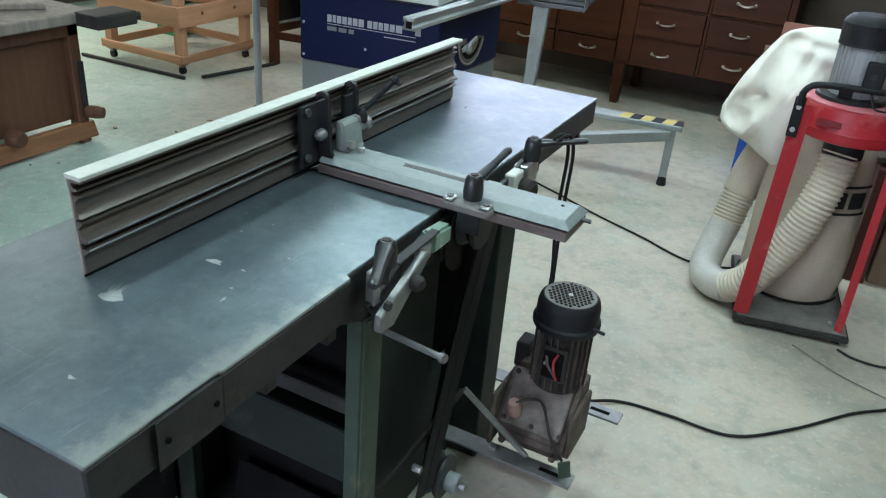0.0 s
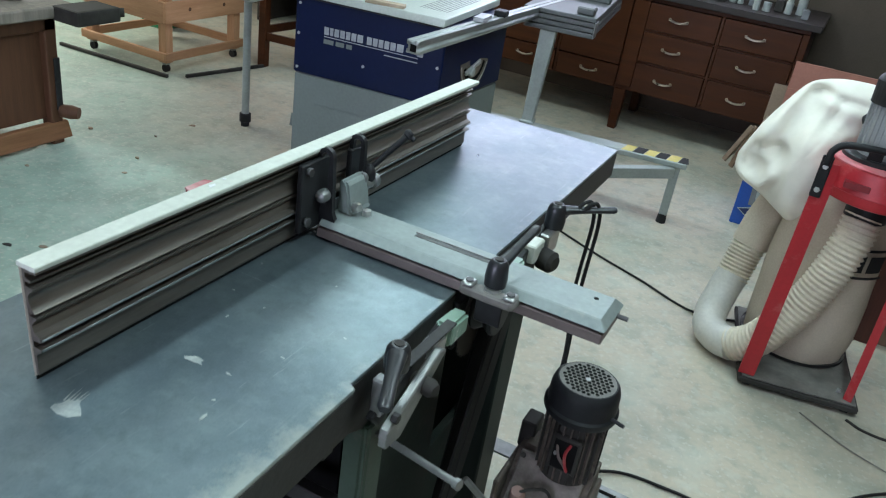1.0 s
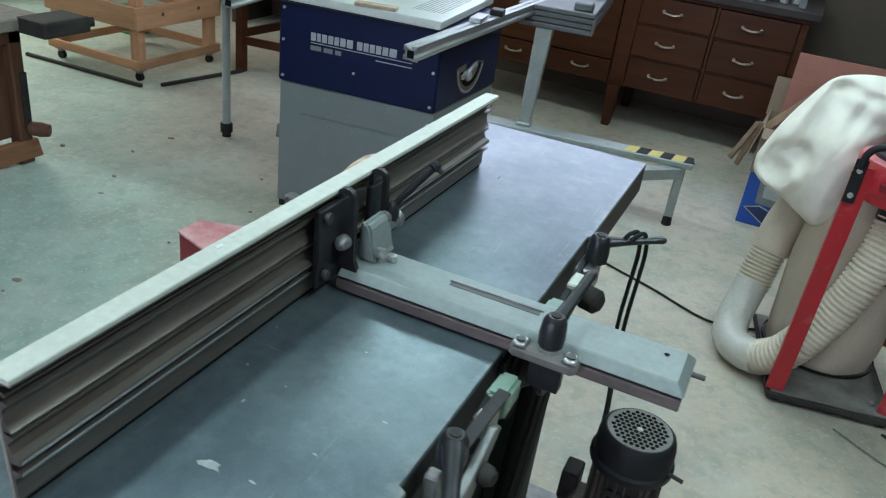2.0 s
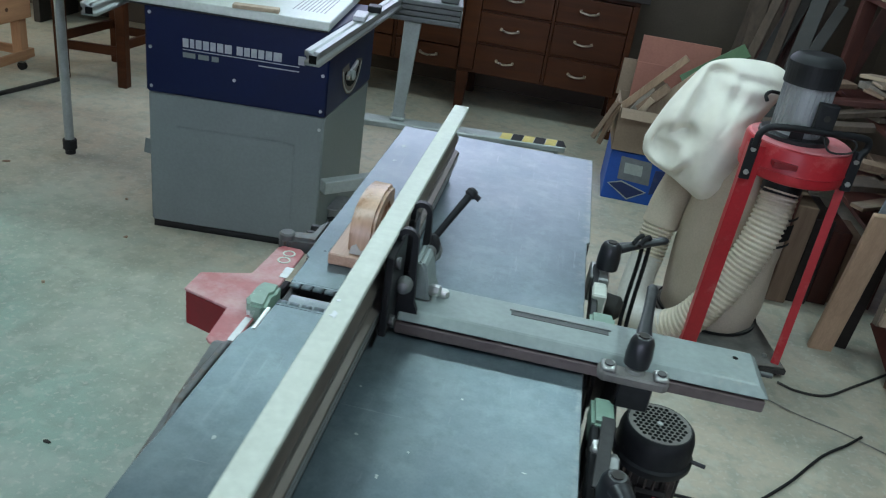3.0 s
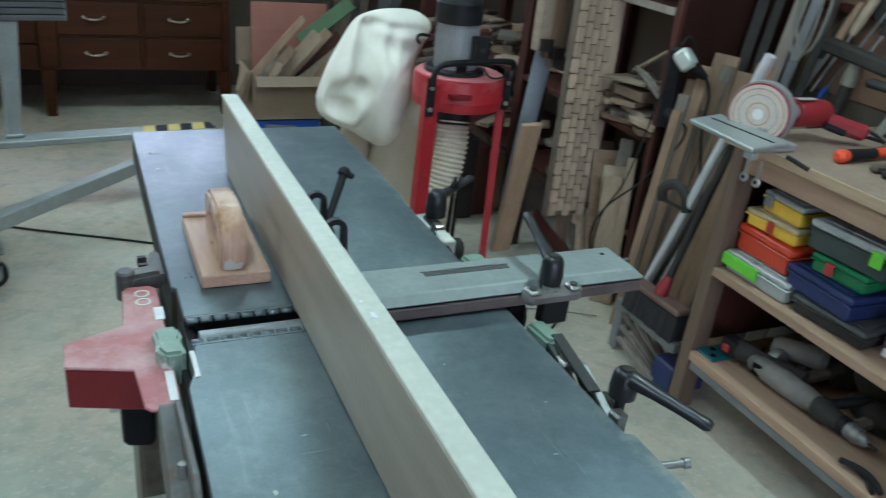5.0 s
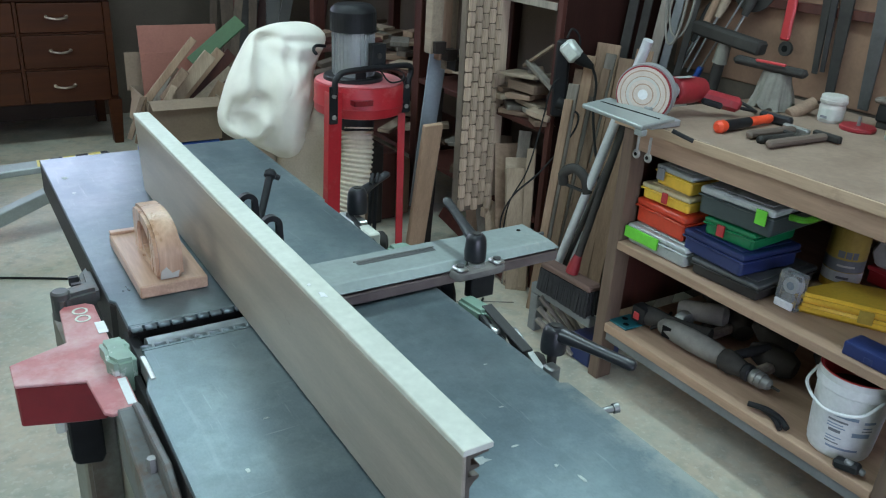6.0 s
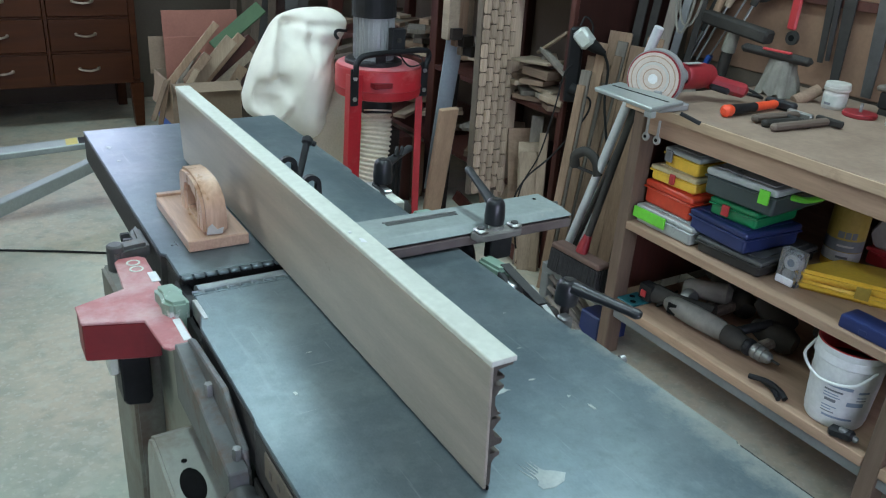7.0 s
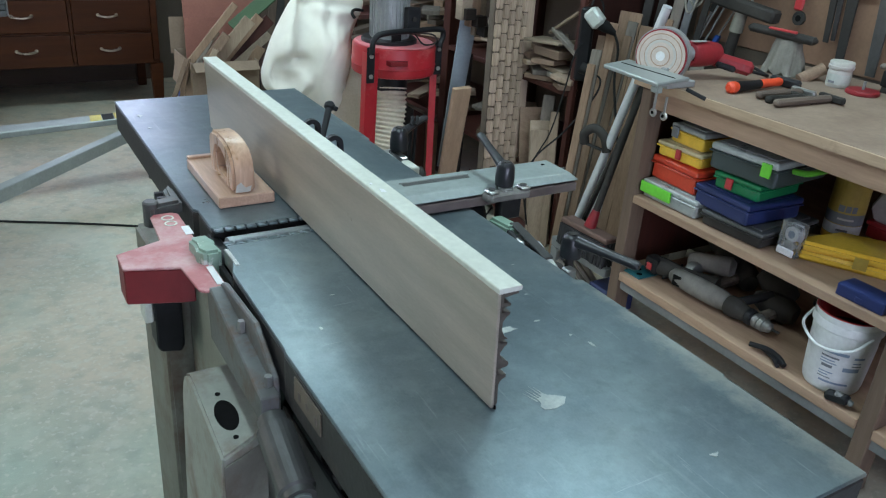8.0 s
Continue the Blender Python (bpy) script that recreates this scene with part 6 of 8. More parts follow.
for hx, hy in ((0.806, 1.993), (1.124, 2.059)):
    strap = part("handle_strap", box(hx - 0.016, hx + 0.016, hy - 0.006, hy, 0.705, 0.835, 0.004), M["black"], E, "black flat handle strap")
    for z in (0.73, 0.803):
        part("bolt", hexnut((hx, hy - 0.006, z), (hx, hy - 0.012, z), 0.0085), M["zinc"], strap)
part("inlet_collar", cyl((DX + 0.005, DY + 0.02, 0.64), (DX + 0.005, DY + 0.02, 0.70), 0.062, n=28), M["black"], E)


def ribbed(pts, r, pitch, n=18):
    """A corrugated hose."""
    line = spline(pts, 14)
    length = sum((b - a).length for a, b in zip(line, line[1:]))
    count = int(length / pitch * 4)
    fine, acc, k = [], 0.0, 0
    for i in range(count + 1):
        want = length * i / count
        while k < len(line) - 2 and acc + (line[k + 1] - line[k]).length < want:
            acc += (line[k + 1] - line[k]).length
            k += 1
        seg = (line[k + 1] - line[k]).length or 1e-6
        fine.append(line[k].lerp(line[k + 1], min(1, (want - acc) / seg)))
    return tube(fine, r, n, smooth=False, radius=lambda s: r + (0.0045 if round(s * count) % 4 in (0, 1) else -0.002))


hose = part("hose", ribbed([(0.966, 2.13, 0.645), (0.955, 2.105, 0.55), (0.92, 2.08, 0.40), (0.865, 2.07, 0.26), (0.80, 2.08, 0.14), (0.735, 2.11, 0.075)], 0.056, 0.017), M["hose"], E, "cream ribbed suction hose")
part("hose_bend", tube([(0.74, 2.108, 0.077), (0.69, 2.14, 0.064), (0.645, 2.19, 0.066), (0.63, 2.26, 0.09), (0.64, 2.32, 0.15), (0.655, 2.36, 0.22)], 0.058, 20, 6), M["hose_clear"], hose, "smooth pale hose bend")
part("hose_upper", ribbed([(0.655, 2.36, 0.21), (0.665, 2.385, 0.28), (0.675, 2.405, 0.34)], 0.057, 0.014), M["hose"], hose)
part("hose_sleeve", tube([(0.675, 2.405, 0.335), (0.69, 2.43, 0.42), (0.72, 2.45, 0.52)], 0.066, 20, 6), M["cloth_tan"], hose, "tan cloth sleeve")


def bag(line, radii, squash, seed, folds):
    """A slack cloth bag along a line, with folds."""
    pts = spline(line, 10)
    b = bmesh.new()
    d0 = pts[1] - pts[0]
    u, v = frame_of(d0)
    rings_ = []
    for i, p in enumerate(pts):
        s = i / (len(pts) - 1)
        t = (pts[min(i + 1, len(pts) - 1)] - pts[max(i - 1, 0)]).normalized()
        u = (u - t * u.dot(t)).normalized()
        v = t.cross(u)
        k = s * (len(radii) - 1)
        j = min(int(k), len(radii) - 2)
        f = k - j
        f = f * f * (3 - 2 * f)
        r = radii[j] * (1 - f) + radii[j + 1] * f
        row = []
        for q in range(72):
            a = 2 * math.pi * q / 72
            w = 1 + folds * (0.55 * math.sin(3 * a + 5 * s + seed) + 0.35 * math.sin(7 * a - 9 * s + 2 * seed) + 0.8 * noise.noise(Vector((2.2 * math.cos(a), 2.2 * math.sin(a), 5 * s + seed))) + 0.5 * abs(noise.noise(Vector((5 * math.cos(a), 5 * math.sin(a), 13 * s + seed)))))
            q3 = p + u * (r * w * math.cos(a)) + v * (r * w * squash * math.sin(a))
            row.append(b.verts.new(q3))
        rings_.append(row)
    skin(b, rings_)
    for _ in range(2):
        bmesh.ops.smooth_vert(b, verts=b.verts, factor=0.5, use_axis_x=True, use_axis_y=True, use_axis_z=True)
    return b


def near_line(x, z, line):
    """Distance from a point to a broken line."""
    best = 9.0
    for (x0, z0), (x1, z1) in zip(line, line[1:]):
        l2 = (x1 - x0) ** 2 + (z1 - z0) ** 2
        m = max(0.0, min(1.0, ((x - x0) * (x1 - x0) + (z - z0) * (z1 - z0)) / l2))
        best = min(best, math.hypot(x - x0 - m * (x1 - x0), z - z0 - m * (z1 - z0)))
    return best


# folds of the slack bag: a line, its reach and how far it stands out (+) or sinks in (-)
FOLDS = ((((0.715, 0.94), (0.685, 0.84), (0.66, 0.73)), 0.05, -0.075), (((0.66, 0.73), (0.62, 0.72), (0.57, 0.725)), 0.028, -0.03), (((0.575, 0.665), (0.605, 0.655)), 0.06, -0.085),
         (((0.54, 0.67), (0.545, 0.62), (0.585, 0.595), (0.635, 0.60), (0.665, 0.645)), 0.028, 0.03), (((0.77, 0.73), (0.755, 0.64), (0.775, 0.57)), 0.13, 0.055), (((0.645, 0.88), (0.60, 0.78)), 0.06, 0.035),
         (((0.69, 0.935), (0.80, 0.925), (0.96, 0.91)), 0.018, -0.02), (((0.93, 0.865), (0.84, 0.85), (0.75, 0.87)), 0.04, -0.03), (((0.90, 0.82), (0.82, 0.78)), 0.03, -0.018), (((0.80, 0.915), (0.775, 0.84)), 0.022, -0.022),
         (((0.675, 0.725), (0.685, 0.65), (0.675, 0.58)), 0.03, -0.03), (((0.87, 0.68), (0.82, 0.64)), 0.018, -0.012), (((0.84, 0.60), (0.79, 0.61)), 0.018, -0.01))
RIM = ((0.535, 0.66), (0.542, 0.61), (0.585, 0.575), (0.655, 0.545), (0.72, 0.508), (0.775, 0.482), (0.835, 0.525), (0.878, 0.60), (0.892, 0.68), (0.898, 0.78), (0.935, 0.86), (0.968, 0.93), (0.91, 0.975), (0.81, 0.98), (0.735, 0.967), (0.68, 0.94), (0.632, 0.87), (0.58, 0.775), (0.535, 0.66))
rim_ = spline([(x, 0, z) for x, z in RIM], 6)[:-1]
bg = bmesh.new()
mid = Vector((0.74, 0, 0.74))
sheets_ = []
for side in (-1, 1):
    rows_ = []
    for i in range(1, 27):
        e = math.sin(i / 26 * math.pi / 2)
        row = []
        for q in rim_:
            c = mid.lerp(q, e)
            y = 2.40 + 0.12 * (c.z - 0.74) + side * (0.135 - 0.2 * max(0.0, c.z - 0.78)) * math.sqrt(max(0.0, 1 - e ** 2.6))
            if side < 0:
                w = min(1.0, 6 * (1 - e) + 0.15)
                y -= w * sum(0.72 * h * max(0.0, 1 - (near_line(c.x, c.z, ln) / (1.25 * reach)) ** 2) ** 2 for ln, reach, h in FOLDS)
                y -= w * (0.006 * noise.noise(Vector((c.x * 15 - 4 * c.z, c.z * 9, 1.3))) + 0.008 * abs(noise.noise(Vector((c.x * 30 - 14 * c.z, c.z * 12, 4.1)))))
            row.append(sheets_[0][-1][len(row)] if side > 0 and i == 26 else bg.verts.new((c.x, y, c.z)))
        rows_.append(row)
    hub = bg.verts.new((mid.x, sum(v.co.y for v in rows_[0]) / len(rows_[0]), mid.z))
    for k in range(len(rim_)):
        bg.faces.new((hub, rows_[0][k], rows_[0][(k + 1) % len(rim_)]))
        for r0, r1 in zip(rows_, rows_[1:]):
            bg.faces.new((r0[k], r1[k], r1[(k + 1) % len(rim_)], r0[(k + 1) % len(rim_)]))
    sheets_.append(rows_)
bmesh.ops.recalc_face_normals(bg, faces=bg.faces)
bmesh.ops.smooth_vert(bg, verts=bg.verts, factor=0.4, use_axis_x=True, use_axis_y=True, use_axis_z=True)
upper = part("filter_bag", bg, M["cloth"], E, "slack cream cloth filter bag folded over")
part("bag_clip", tube([(0.875, 2.285, 0.885), (0.87, 2.30, 0.9), (0.89, 2.32, 0.91), (0.93, 2.33, 0.905)], 0.006, 8), M["black"], E)
lower = part("dust_bag", bag([(0.93, 2.34, 0.70), (0.925, 2.35, 0.58), (0.92, 2.36, 0.35), (0.92, 2.36, 0.15), (0.92, 2.36, 0.05)], [0.09, 0.165, 0.18, 0.182, 0.172], 1.0, 2.2, 0.03), M["cloth_tan"], E, "full tan cloth dust bag")
part("bag_band", lathe((0.92, 2.36, 0.05), (0.92, 2.36, 0.062), [(0, 0.186), (1, 0.186)], 40, caps=False), M["rubber"], lower)
for k, (a0, a1, z0, z1) in enumerate(((-88, -30, 0.515, 0.525), (-88, -30, 0.415, 0.425), (-84, -74, 0.44, 0.5), (-70, -58, 0.44, 0.5), (-54, -36, 0.44, 0.5))):
    b = bmesh.new()
    lo_, hi_ = [], []
    for i in range(7):
        a = radians(a0 + (a1 - a0) * i / 6)
        for zz, lst in ((z0, lo_), (z1, hi_)):
            lst.append(b.verts.new((0.925 + 0.192 * math.cos(a), 2.352 + 0.192 * math.sin(a), zz)))
    for i in range(6):
        b.faces.new((lo_[i], lo_[i + 1], hi_[i + 1], hi_[i]))
    part("print_bar", b, M["rubber"], lower)

# ---- workbench with open shelves ----
AT = Vector((0.03, 0, 0))
B = thing("workbench", "worn plywood workbench with two open tool shelves", "workbench", (1.73, 0.2, 0.0))
BX, BY0, BY1, BZ = 1.34, -1.4, 1.238, 0.88
part("worktop", box(BX, 2.11, BY0, BY1, BZ - 0.032, BZ, 0.004, 2), M["bench_top"], B, "dusty worn worktop")
part("edge_strip", box(BX - 0.006, BX - 0.0002, BY0, BY1, BZ - 0.03, BZ - 0.002, 0.001), M["bench_edge"], B, "pale wooden edge strip")
part("apron", box(BX + 0.012, BX + 0.034, BY0, 1.159, 0.79, BZ - 0.0325, 0.002), M["bench_wood"], B)
for y in (1.16, 0.212, -0.7, -1.395):
    part("post", box(BX + 0.002, BX + 0.066, y, y + 0.044, 0.0, BZ - 0.0325, 0.003), M["bench_post"], B)
    part("post", box(2.03, 2.095, y, y + 0.044, 0.0, BZ - 0.0325, 0.003), M["bench_post"], B)
for z, t in ((0.5, 0.026), (0.216, 0.03)):
    for y0, y1 in ((0.257, 1.159), (-0.627, 0.211), (-1.322, -0.701)):
        part("shelf", box(BX, 2.1, y0, y1, z - t, z, 0.002), M["bench_wood"], B)
part("side_panel", box(BX + 0.067, 2.029, 1.2, 1.216, 0.2165, BZ - 0.033, 0.001), M["rack_red"], B)
part("back_panel", box(2.101, 2.108, BY0, 1.159, 0.2165, 0.84, 0.001), M["ply"], B)
part("lower_rail", box(BX + 0.012, BX + 0.046, BY0, 1.159, 0.15, 0.1855, 0.003), M["stand_grey"], B, "grey steel rail")
part("lower_rail", box(BX + 0.012, BX + 0.046, 1.2385, 1.55, 0.15, 0.1855, 0.003), M["stand_grey"], B, "grey steel rail")
part("steel_leg", box(BX + 0.012, BX + 0.05, 1.508, 1.549, 0.0, 0.1495, 0.004), M["stand_grey"], B, "grey steel leg")
# wooden tool board on the wall
board = thing("tool_board", "tan plywood tool board with hanging hand tools on the wall", "tool board", (2.13, 0.6, 0.88))
part("board", box(2.125, 2.15, -1.4, 1.75, 0.885, 1.75, 0.002), M["ply"], board)
part("rail", box(2.095, 2.1245, -1.4, 1.75, 1.155, 1.185, 0.002), M["rack_red"], board)


def tool(name, label, cat, *parts_):
    """A thing made of (part name, bmesh, material) pieces."""
    first = parts_[0][1]
    lo = [min(v.co[i] for v in first.verts) for i in range(3)]
    t = thing(name, label, cat, (lo[0], lo[1], lo[2]))
    for n, b, m in parts_:
        part(n, b, M[m], t)
    return t


# boxes on the middle shelf
def organiser(name, label, x0, x1, y0, y1, z0, z1, body_mat, lid_mat, rz=0.0, latch=None, lid=0.28):
    cx, cy = (x0 + x1) / 2, (y0 + y1) / 2
    t = thing(name, label, "tool box", (cx, cy, z0), rz, local=True)
    dx, dy, h = (x1 - x0) / 2, (y1 - y0) / 2, z1 - z0
    part("tray", box(-dx + 0.004, dx - 0.004, -dy + 0.004, dy - 0.004, 0.0, h * (1 - lid) - 0.001, 0.011, 3), M[body_mat], t)
    part("lid", box(-dx, dx, -dy, dy, h * (1 - lid), h, 0.01, 3), M[lid_mat], t)
    part("lid_panel", box(-dx + 0.02, dx - 0.02, -dy + 0.02, dy - 0.02, h + 0.0002, h + 0.0035, 0.0015), M[lid_mat], t)
    part("rim", box(-dx - 0.002, dx + 0.002, -dy - 0.002, dy + 0.002, h * (1 - lid) - 0.006, h * (1 - lid) - 0.0005, 0.002), M[body_mat], t)
    if latch:
        m, ys, w = latch
        for y in ys:
            part("latch", box(-dx - 0.009, -dx - 0.0022, y - w, y + w, h * (1 - lid) - 0.025, h - 0.006, 0.009 if w > 0.05 else 0.003, 2), M[m], t)
    return t


Z1 = 0.5005
organiser("parts_box", "clear parts box with a lime green front on the bench shelf", 1.365, 1.62, 0.92, 1.153, Z1, 0.56, "lid_grey", "lid_grey", 0, ("box_lime", (0.05,), 0.066))
organiser("parts_box", "orange plastic parts box stacked on a clear box", 1.385, 1.6, 0.95, 1.15, 0.564, 0.64, "box_orange", "box_orange", -2)
organiser("parts_box", "yellow parts box with milky lid and red latch", 1.39, 1.56, 0.965, 1.145, 0.644, 0.692, "box_yellow", "lid_yellow", 2, ("bucket_red", (-0.005,), 0.01))
organiser("parts_box", "small yellow parts box with dark label", 1.4, 1.53, 0.965, 1.11, 0.696, 0.755, "box_yellow", "lid_grey", -3, ("print_grey", (0.045,), 0.014))
organiser("tool_case", "dark plastic case with a smoky lid on the bench shelf", 1.375, 1.65, 0.69, 0.91, Z1, 0.548, "drill_dark", "lid_smoke", 3)
organiser("tool_case", "navy blue plastic tool case in the shelf stack", 1.37, 1.6, 0.73, 0.945, 0.552, 0.616, "box_navy", "box_navy", -3)
organiser("parts_box", "green plastic box with red latch in the shelf stack", 1.39, 1.6, 0.745, 0.905, 0.62, 0.67, "box_green", "box_green", 4, ("bucket_red", (0.02,), 0.012))
big = organiser("organiser_case", "large dark organiser with cloudy lid and lime latches", 1.385, 1.65, 0.705, 0.935, 0.674, 0.752, "box_dkgreen", "lid_grey", 4, ("box_lime", (-0.082,), 0.016))
part("carry_handle", tube([(-0.06, -0.117, 0.05), (-0.05, -0.16, 0.055), (0.06, -0.16, 0.055), (0.07, -0.117, 0.05)], 0.009, 8, 4), M["box_lime"], big, "lime green handle")
TB = Vector((1.712, 0.66, Z1))


def band(z0, z1, r=0.0528):
    return lathe(TB + Vector((0, 0, z0)), TB + Vector((0, 0, z1)), [(0, r), (1, r)], 32, caps=False)


tub = tool("dowel_tub", "yellow printed cardboard tub on the bench shelf", "tub",
           ("tub", lathe(TB, TB + Vector((0, 0, 0.29)), [(0, 0.05), (0.02, 0.052), (0.98, 0.052), (1, 0.05)], 32), "tub_yellow"),
           ("paper_band", band(0.022, 0.052), "white"), ("paper_band", band(0.054, 0.088), "print_grey"), ("paper_band", band(0.09, 0.118, 0.0526), "tub_yellow"),
           ("base_rim", band(0.0, 0.02, 0.0524), "box_yellow"))
for k, (a0, a1, z0, z1) in enumerate(((186, 205, 0.094, 0.114), (208, 224, 0.094, 0.114), (227, 242, 0.094, 0.114), (195, 230, 0.033, 0.04), (190, 240, 0.068, 0.074))):
    b = bmesh.new()
    lo_ = [b.verts.new(TB + Vector((0.0533 * math.cos(radians(a0 + (a1 - a0) * i / 5)), 0.0533 * math.sin(radians(a0 + (a1 - a0) * i / 5)), z0))) for i in range(6)]
    hi_ = [b.verts.new(v.co + Vector((0, 0, z1 - z0))) for v in lo_]
    for i in range(5):
        b.faces.new((lo_[i], lo_[i + 1], hi_[i + 1], hi_[i]))
    part("print_bar", b, M["paper" if k == 4 else "print_grey"], tub)
tool("tape_dispenser", "clear plastic box with two rolls of white tape", "tape",
     ("case", box(1.425, 1.46, 0.6, 0.665, Z1, 0.6, 0.005, 2), "case_clear"),
     ("tape_roll", cyl((1.433, 0.63, 0.565), (1.452, 0.63, 0.565), 0.022, n=24, edge=0.002), "white"),
     ("tape_core", cyl((1.4315, 0.63, 0.565), (1.453, 0.63, 0.565), 0.011, n=16), "print_blue"),
     ("tape_roll", box(1.418, 1.4245, 0.605, 0.66, 0.503, 0.525, 0.003), "white"),
     ("tape_roll", cyl((1.432, 0.632, 0.53), (1.453, 0.632, 0.53), 0.017, n=20, edge=0.002), "paper"))
tool("tool_case", "long yellow plastic tool case lying on the shelf", "tool case",
     ("shell", bevelled(prism([(1.438, 0.605), (1.462, 0.632), (1.62, 0.61), (1.76, 0.4), (1.6, 0.325)], "z", Z1, 0.527), 0.008, 2), "box_yellow"),
     ("lid", bevelled(prism([(1.44, 0.604), (1.463, 0.629), (1.618, 0.607), (1.756, 0.402), (1.602, 0.329)], "z", 0.5275, 0.556), 0.01, 2), "box_yellow"),
     ("latch", bar((1.509, 0.482, 0.53), (1.527, 0.452, 0.53), 0.004, 0.034, 0.001), "tub_yellow"))
tool("small_case", "flat blue plastic case at the shelf edge", "case",
     ("shell", box(1.352, 1.42, 0.29, 0.42, Z1, 0.535, 0.005, 2), "box_navy"), ("clasp", box(1.349, 1.352, 0.345, 0.365, 0.507, 0.52, 0.001), "box_navy"))
tool("paper_folder", "beige paper bag standing on the bench shelf", "paper bag",
     ("bag", bevelled(prism([(0.35, 0.5525), (0.625, 0.5525), (0.645, 0.59), (0.615, 0.66), (0.56, 0.72), (0.35, 0.69)], "x", 1.8, 1.88), 0.008), "paper"), ("label", box(1.7965, 1.7995, 0.5, 0.55, 0.6, 0.61, 0), "print_grey"))
tool("tool_case", "flat red tin behind the yellow case", "tin", ("tin", box(1.79, 1.95, 0.34, 0.635, 0.54, 0.552, 0.003), "bucket_red"), ("body", box(1.795, 1.945, 0.345, 0.63, 0.5005, 0.5398, 0.004), "bucket_red"))

# machines on the lower shelf
Z2 = 0.2165
tool("impact_drill", "dusty grey power drill lying on the lower shelf", "drill",
     ("body", lathe((1.43, 1.015, 0.262), (1.448, 0.79, 0.26), [(0, 0.012), (0.04, 0.022), (0.16, 0.03), (0.5, 0.034), (0.85, 0.033), (0.95, 0.03), (1, 0.026)], 20), "drill_grey"),
     ("vent", bar((1.404, 0.982, 0.262), (1.407, 0.952, 0.262), 0.003, 0.036, 0), "void"),
     ("gear_case", lathe((1.448, 0.789, 0.259), (1.453, 0.715, 0.256), [(0, 0.027), (0.1, 0.033), (0.5, 0.034), (0.75, 0.027), (1, 0.024)], 20), "drill_dark"),
     ("collar", lathe((1.4531, 0.7148, 0.256), (1.4535, 0.69, 0.2555), [(0, 0.022), (0.2, 0.026), (0.8, 0.026), (1, 0.021)], 18), "black"),
     ("chuck", lathe((1.4535, 0.6895, 0.2555), (1.455, 0.625, 0.254), [(0, 0.019), (0.1, 0.023), (0.3, 0.023), (0.33, 0.02), (0.38, 0.023), (0.6, 0.023), (0.62, 0.02), (0.9, 0.016), (1, 0.008)], 18), "dull_steel"),
     ("bit", cyl((1.455, 0.625, 0.254), (1.456, 0.6, 0.2535), 0.004, n=8), "drill_dark"),
     ("grip", bar((1.452, 0.965, 0.25), (1.56, 0.93, 0.24), 0.04, 0.034, 0.01), "drill_dark"),
     ("side_handle", cyl((1.453, 0.775, 0.265), (1.56, 0.72, 0.30), 0.014, n=14), "black"),
     ("power_cord", tube([(1.43, 1.0, 0.262), (1.42, 1.03, 0.245), (1.44, 1.05, 0.225), (1.5, 1.06, 0.223), (1.58, 1.1, 0.223)], 0.0045, 8), "rubber"),
     ("name_bar", bar((1.4085, 0.925, 0.262), (1.4135, 0.865, 0.2615), 0.002, 0.018, 0), "paper"))
tool("angle_grinder", "dusty angle grinder with a red switch on the lower shelf", "grinder",
     ("body", lathe((1.43, 1.09, 0.262), (1.5, 0.88, 0.262), [(0, 0.026), (0.12, 0.032), (0.4, 0.024), (0.75, 0.026), (1, 0.03)], 20), "drill_dark"),
     ("head", box(1.405, 1.45, 1.06, 1.115, 0.235, 0.29, 0.008, 2), "black"),
     ("switch", box(1.399, 1.4045, 1.078, 1.1, 0.248, 0.272, 0.002), "bucket_red"))
tool("base_plate", "teal metal plate with round holes lying on the lower shelf", "plate",
     ("plate", box(1.36, 1.45, 1.085, 1.16, Z2, 0.2225, 0.002), "teal"), ("hole", cyl((1.385, 1.11, 0.2226), (1.385, 1.11, 0.2233), 0.01, n=12), "void"), ("hole", cyl((1.41, 1.14, 0.2226), (1.41, 1.14, 0.2233), 0.01, n=12), "void"))
rs = random.Random(21)
for k in range(9):
    x, y = 1.58 + rs.uniform(0, 0.35), 0.5 + 0.07 * k
    tool("power_tool", "dusty dark power tool lying deep in the shelf", "power tool",
         ("body", lathe((x, y, Z2 + 0.045), (x + rs.uniform(-0.1, 0.1), y + rs.uniform(0.1, 0.16), Z2 + 0.05 + rs.uniform(0, 0.06)), [(0, 0.028), (0.2, 0.042), (0.7, 0.038), (1, 0.02)], 14), "drill_dark"),
         ("grip", bar((x, y + 0.04, Z2 + 0.05), (x - 0.09, y + rs.uniform(-0.02, 0.08), Z2 + 0.028), 0.034, 0.03, 0.008), "motor_dirt"))
tool("power_tool", "dusty grinder with a steel gear head in the shelf", "power tool",
     ("body", lathe((1.52, 1.03, 0.29), (1.6, 0.9, 0.3), [(0, 0.02), (0.1, 0.03), (0.9, 0.034), (1, 0.02)], 16), "drill_grey"),
     ("ring", lathe((1.5, 1.0, 0.27), (1.5, 0.97, 0.27), [(0, 0.03), (0.5, 0.034), (1, 0.03)], 16), "dull_steel"))
BK, BS = Vector((1.437, 0.405, 0)), 0.97
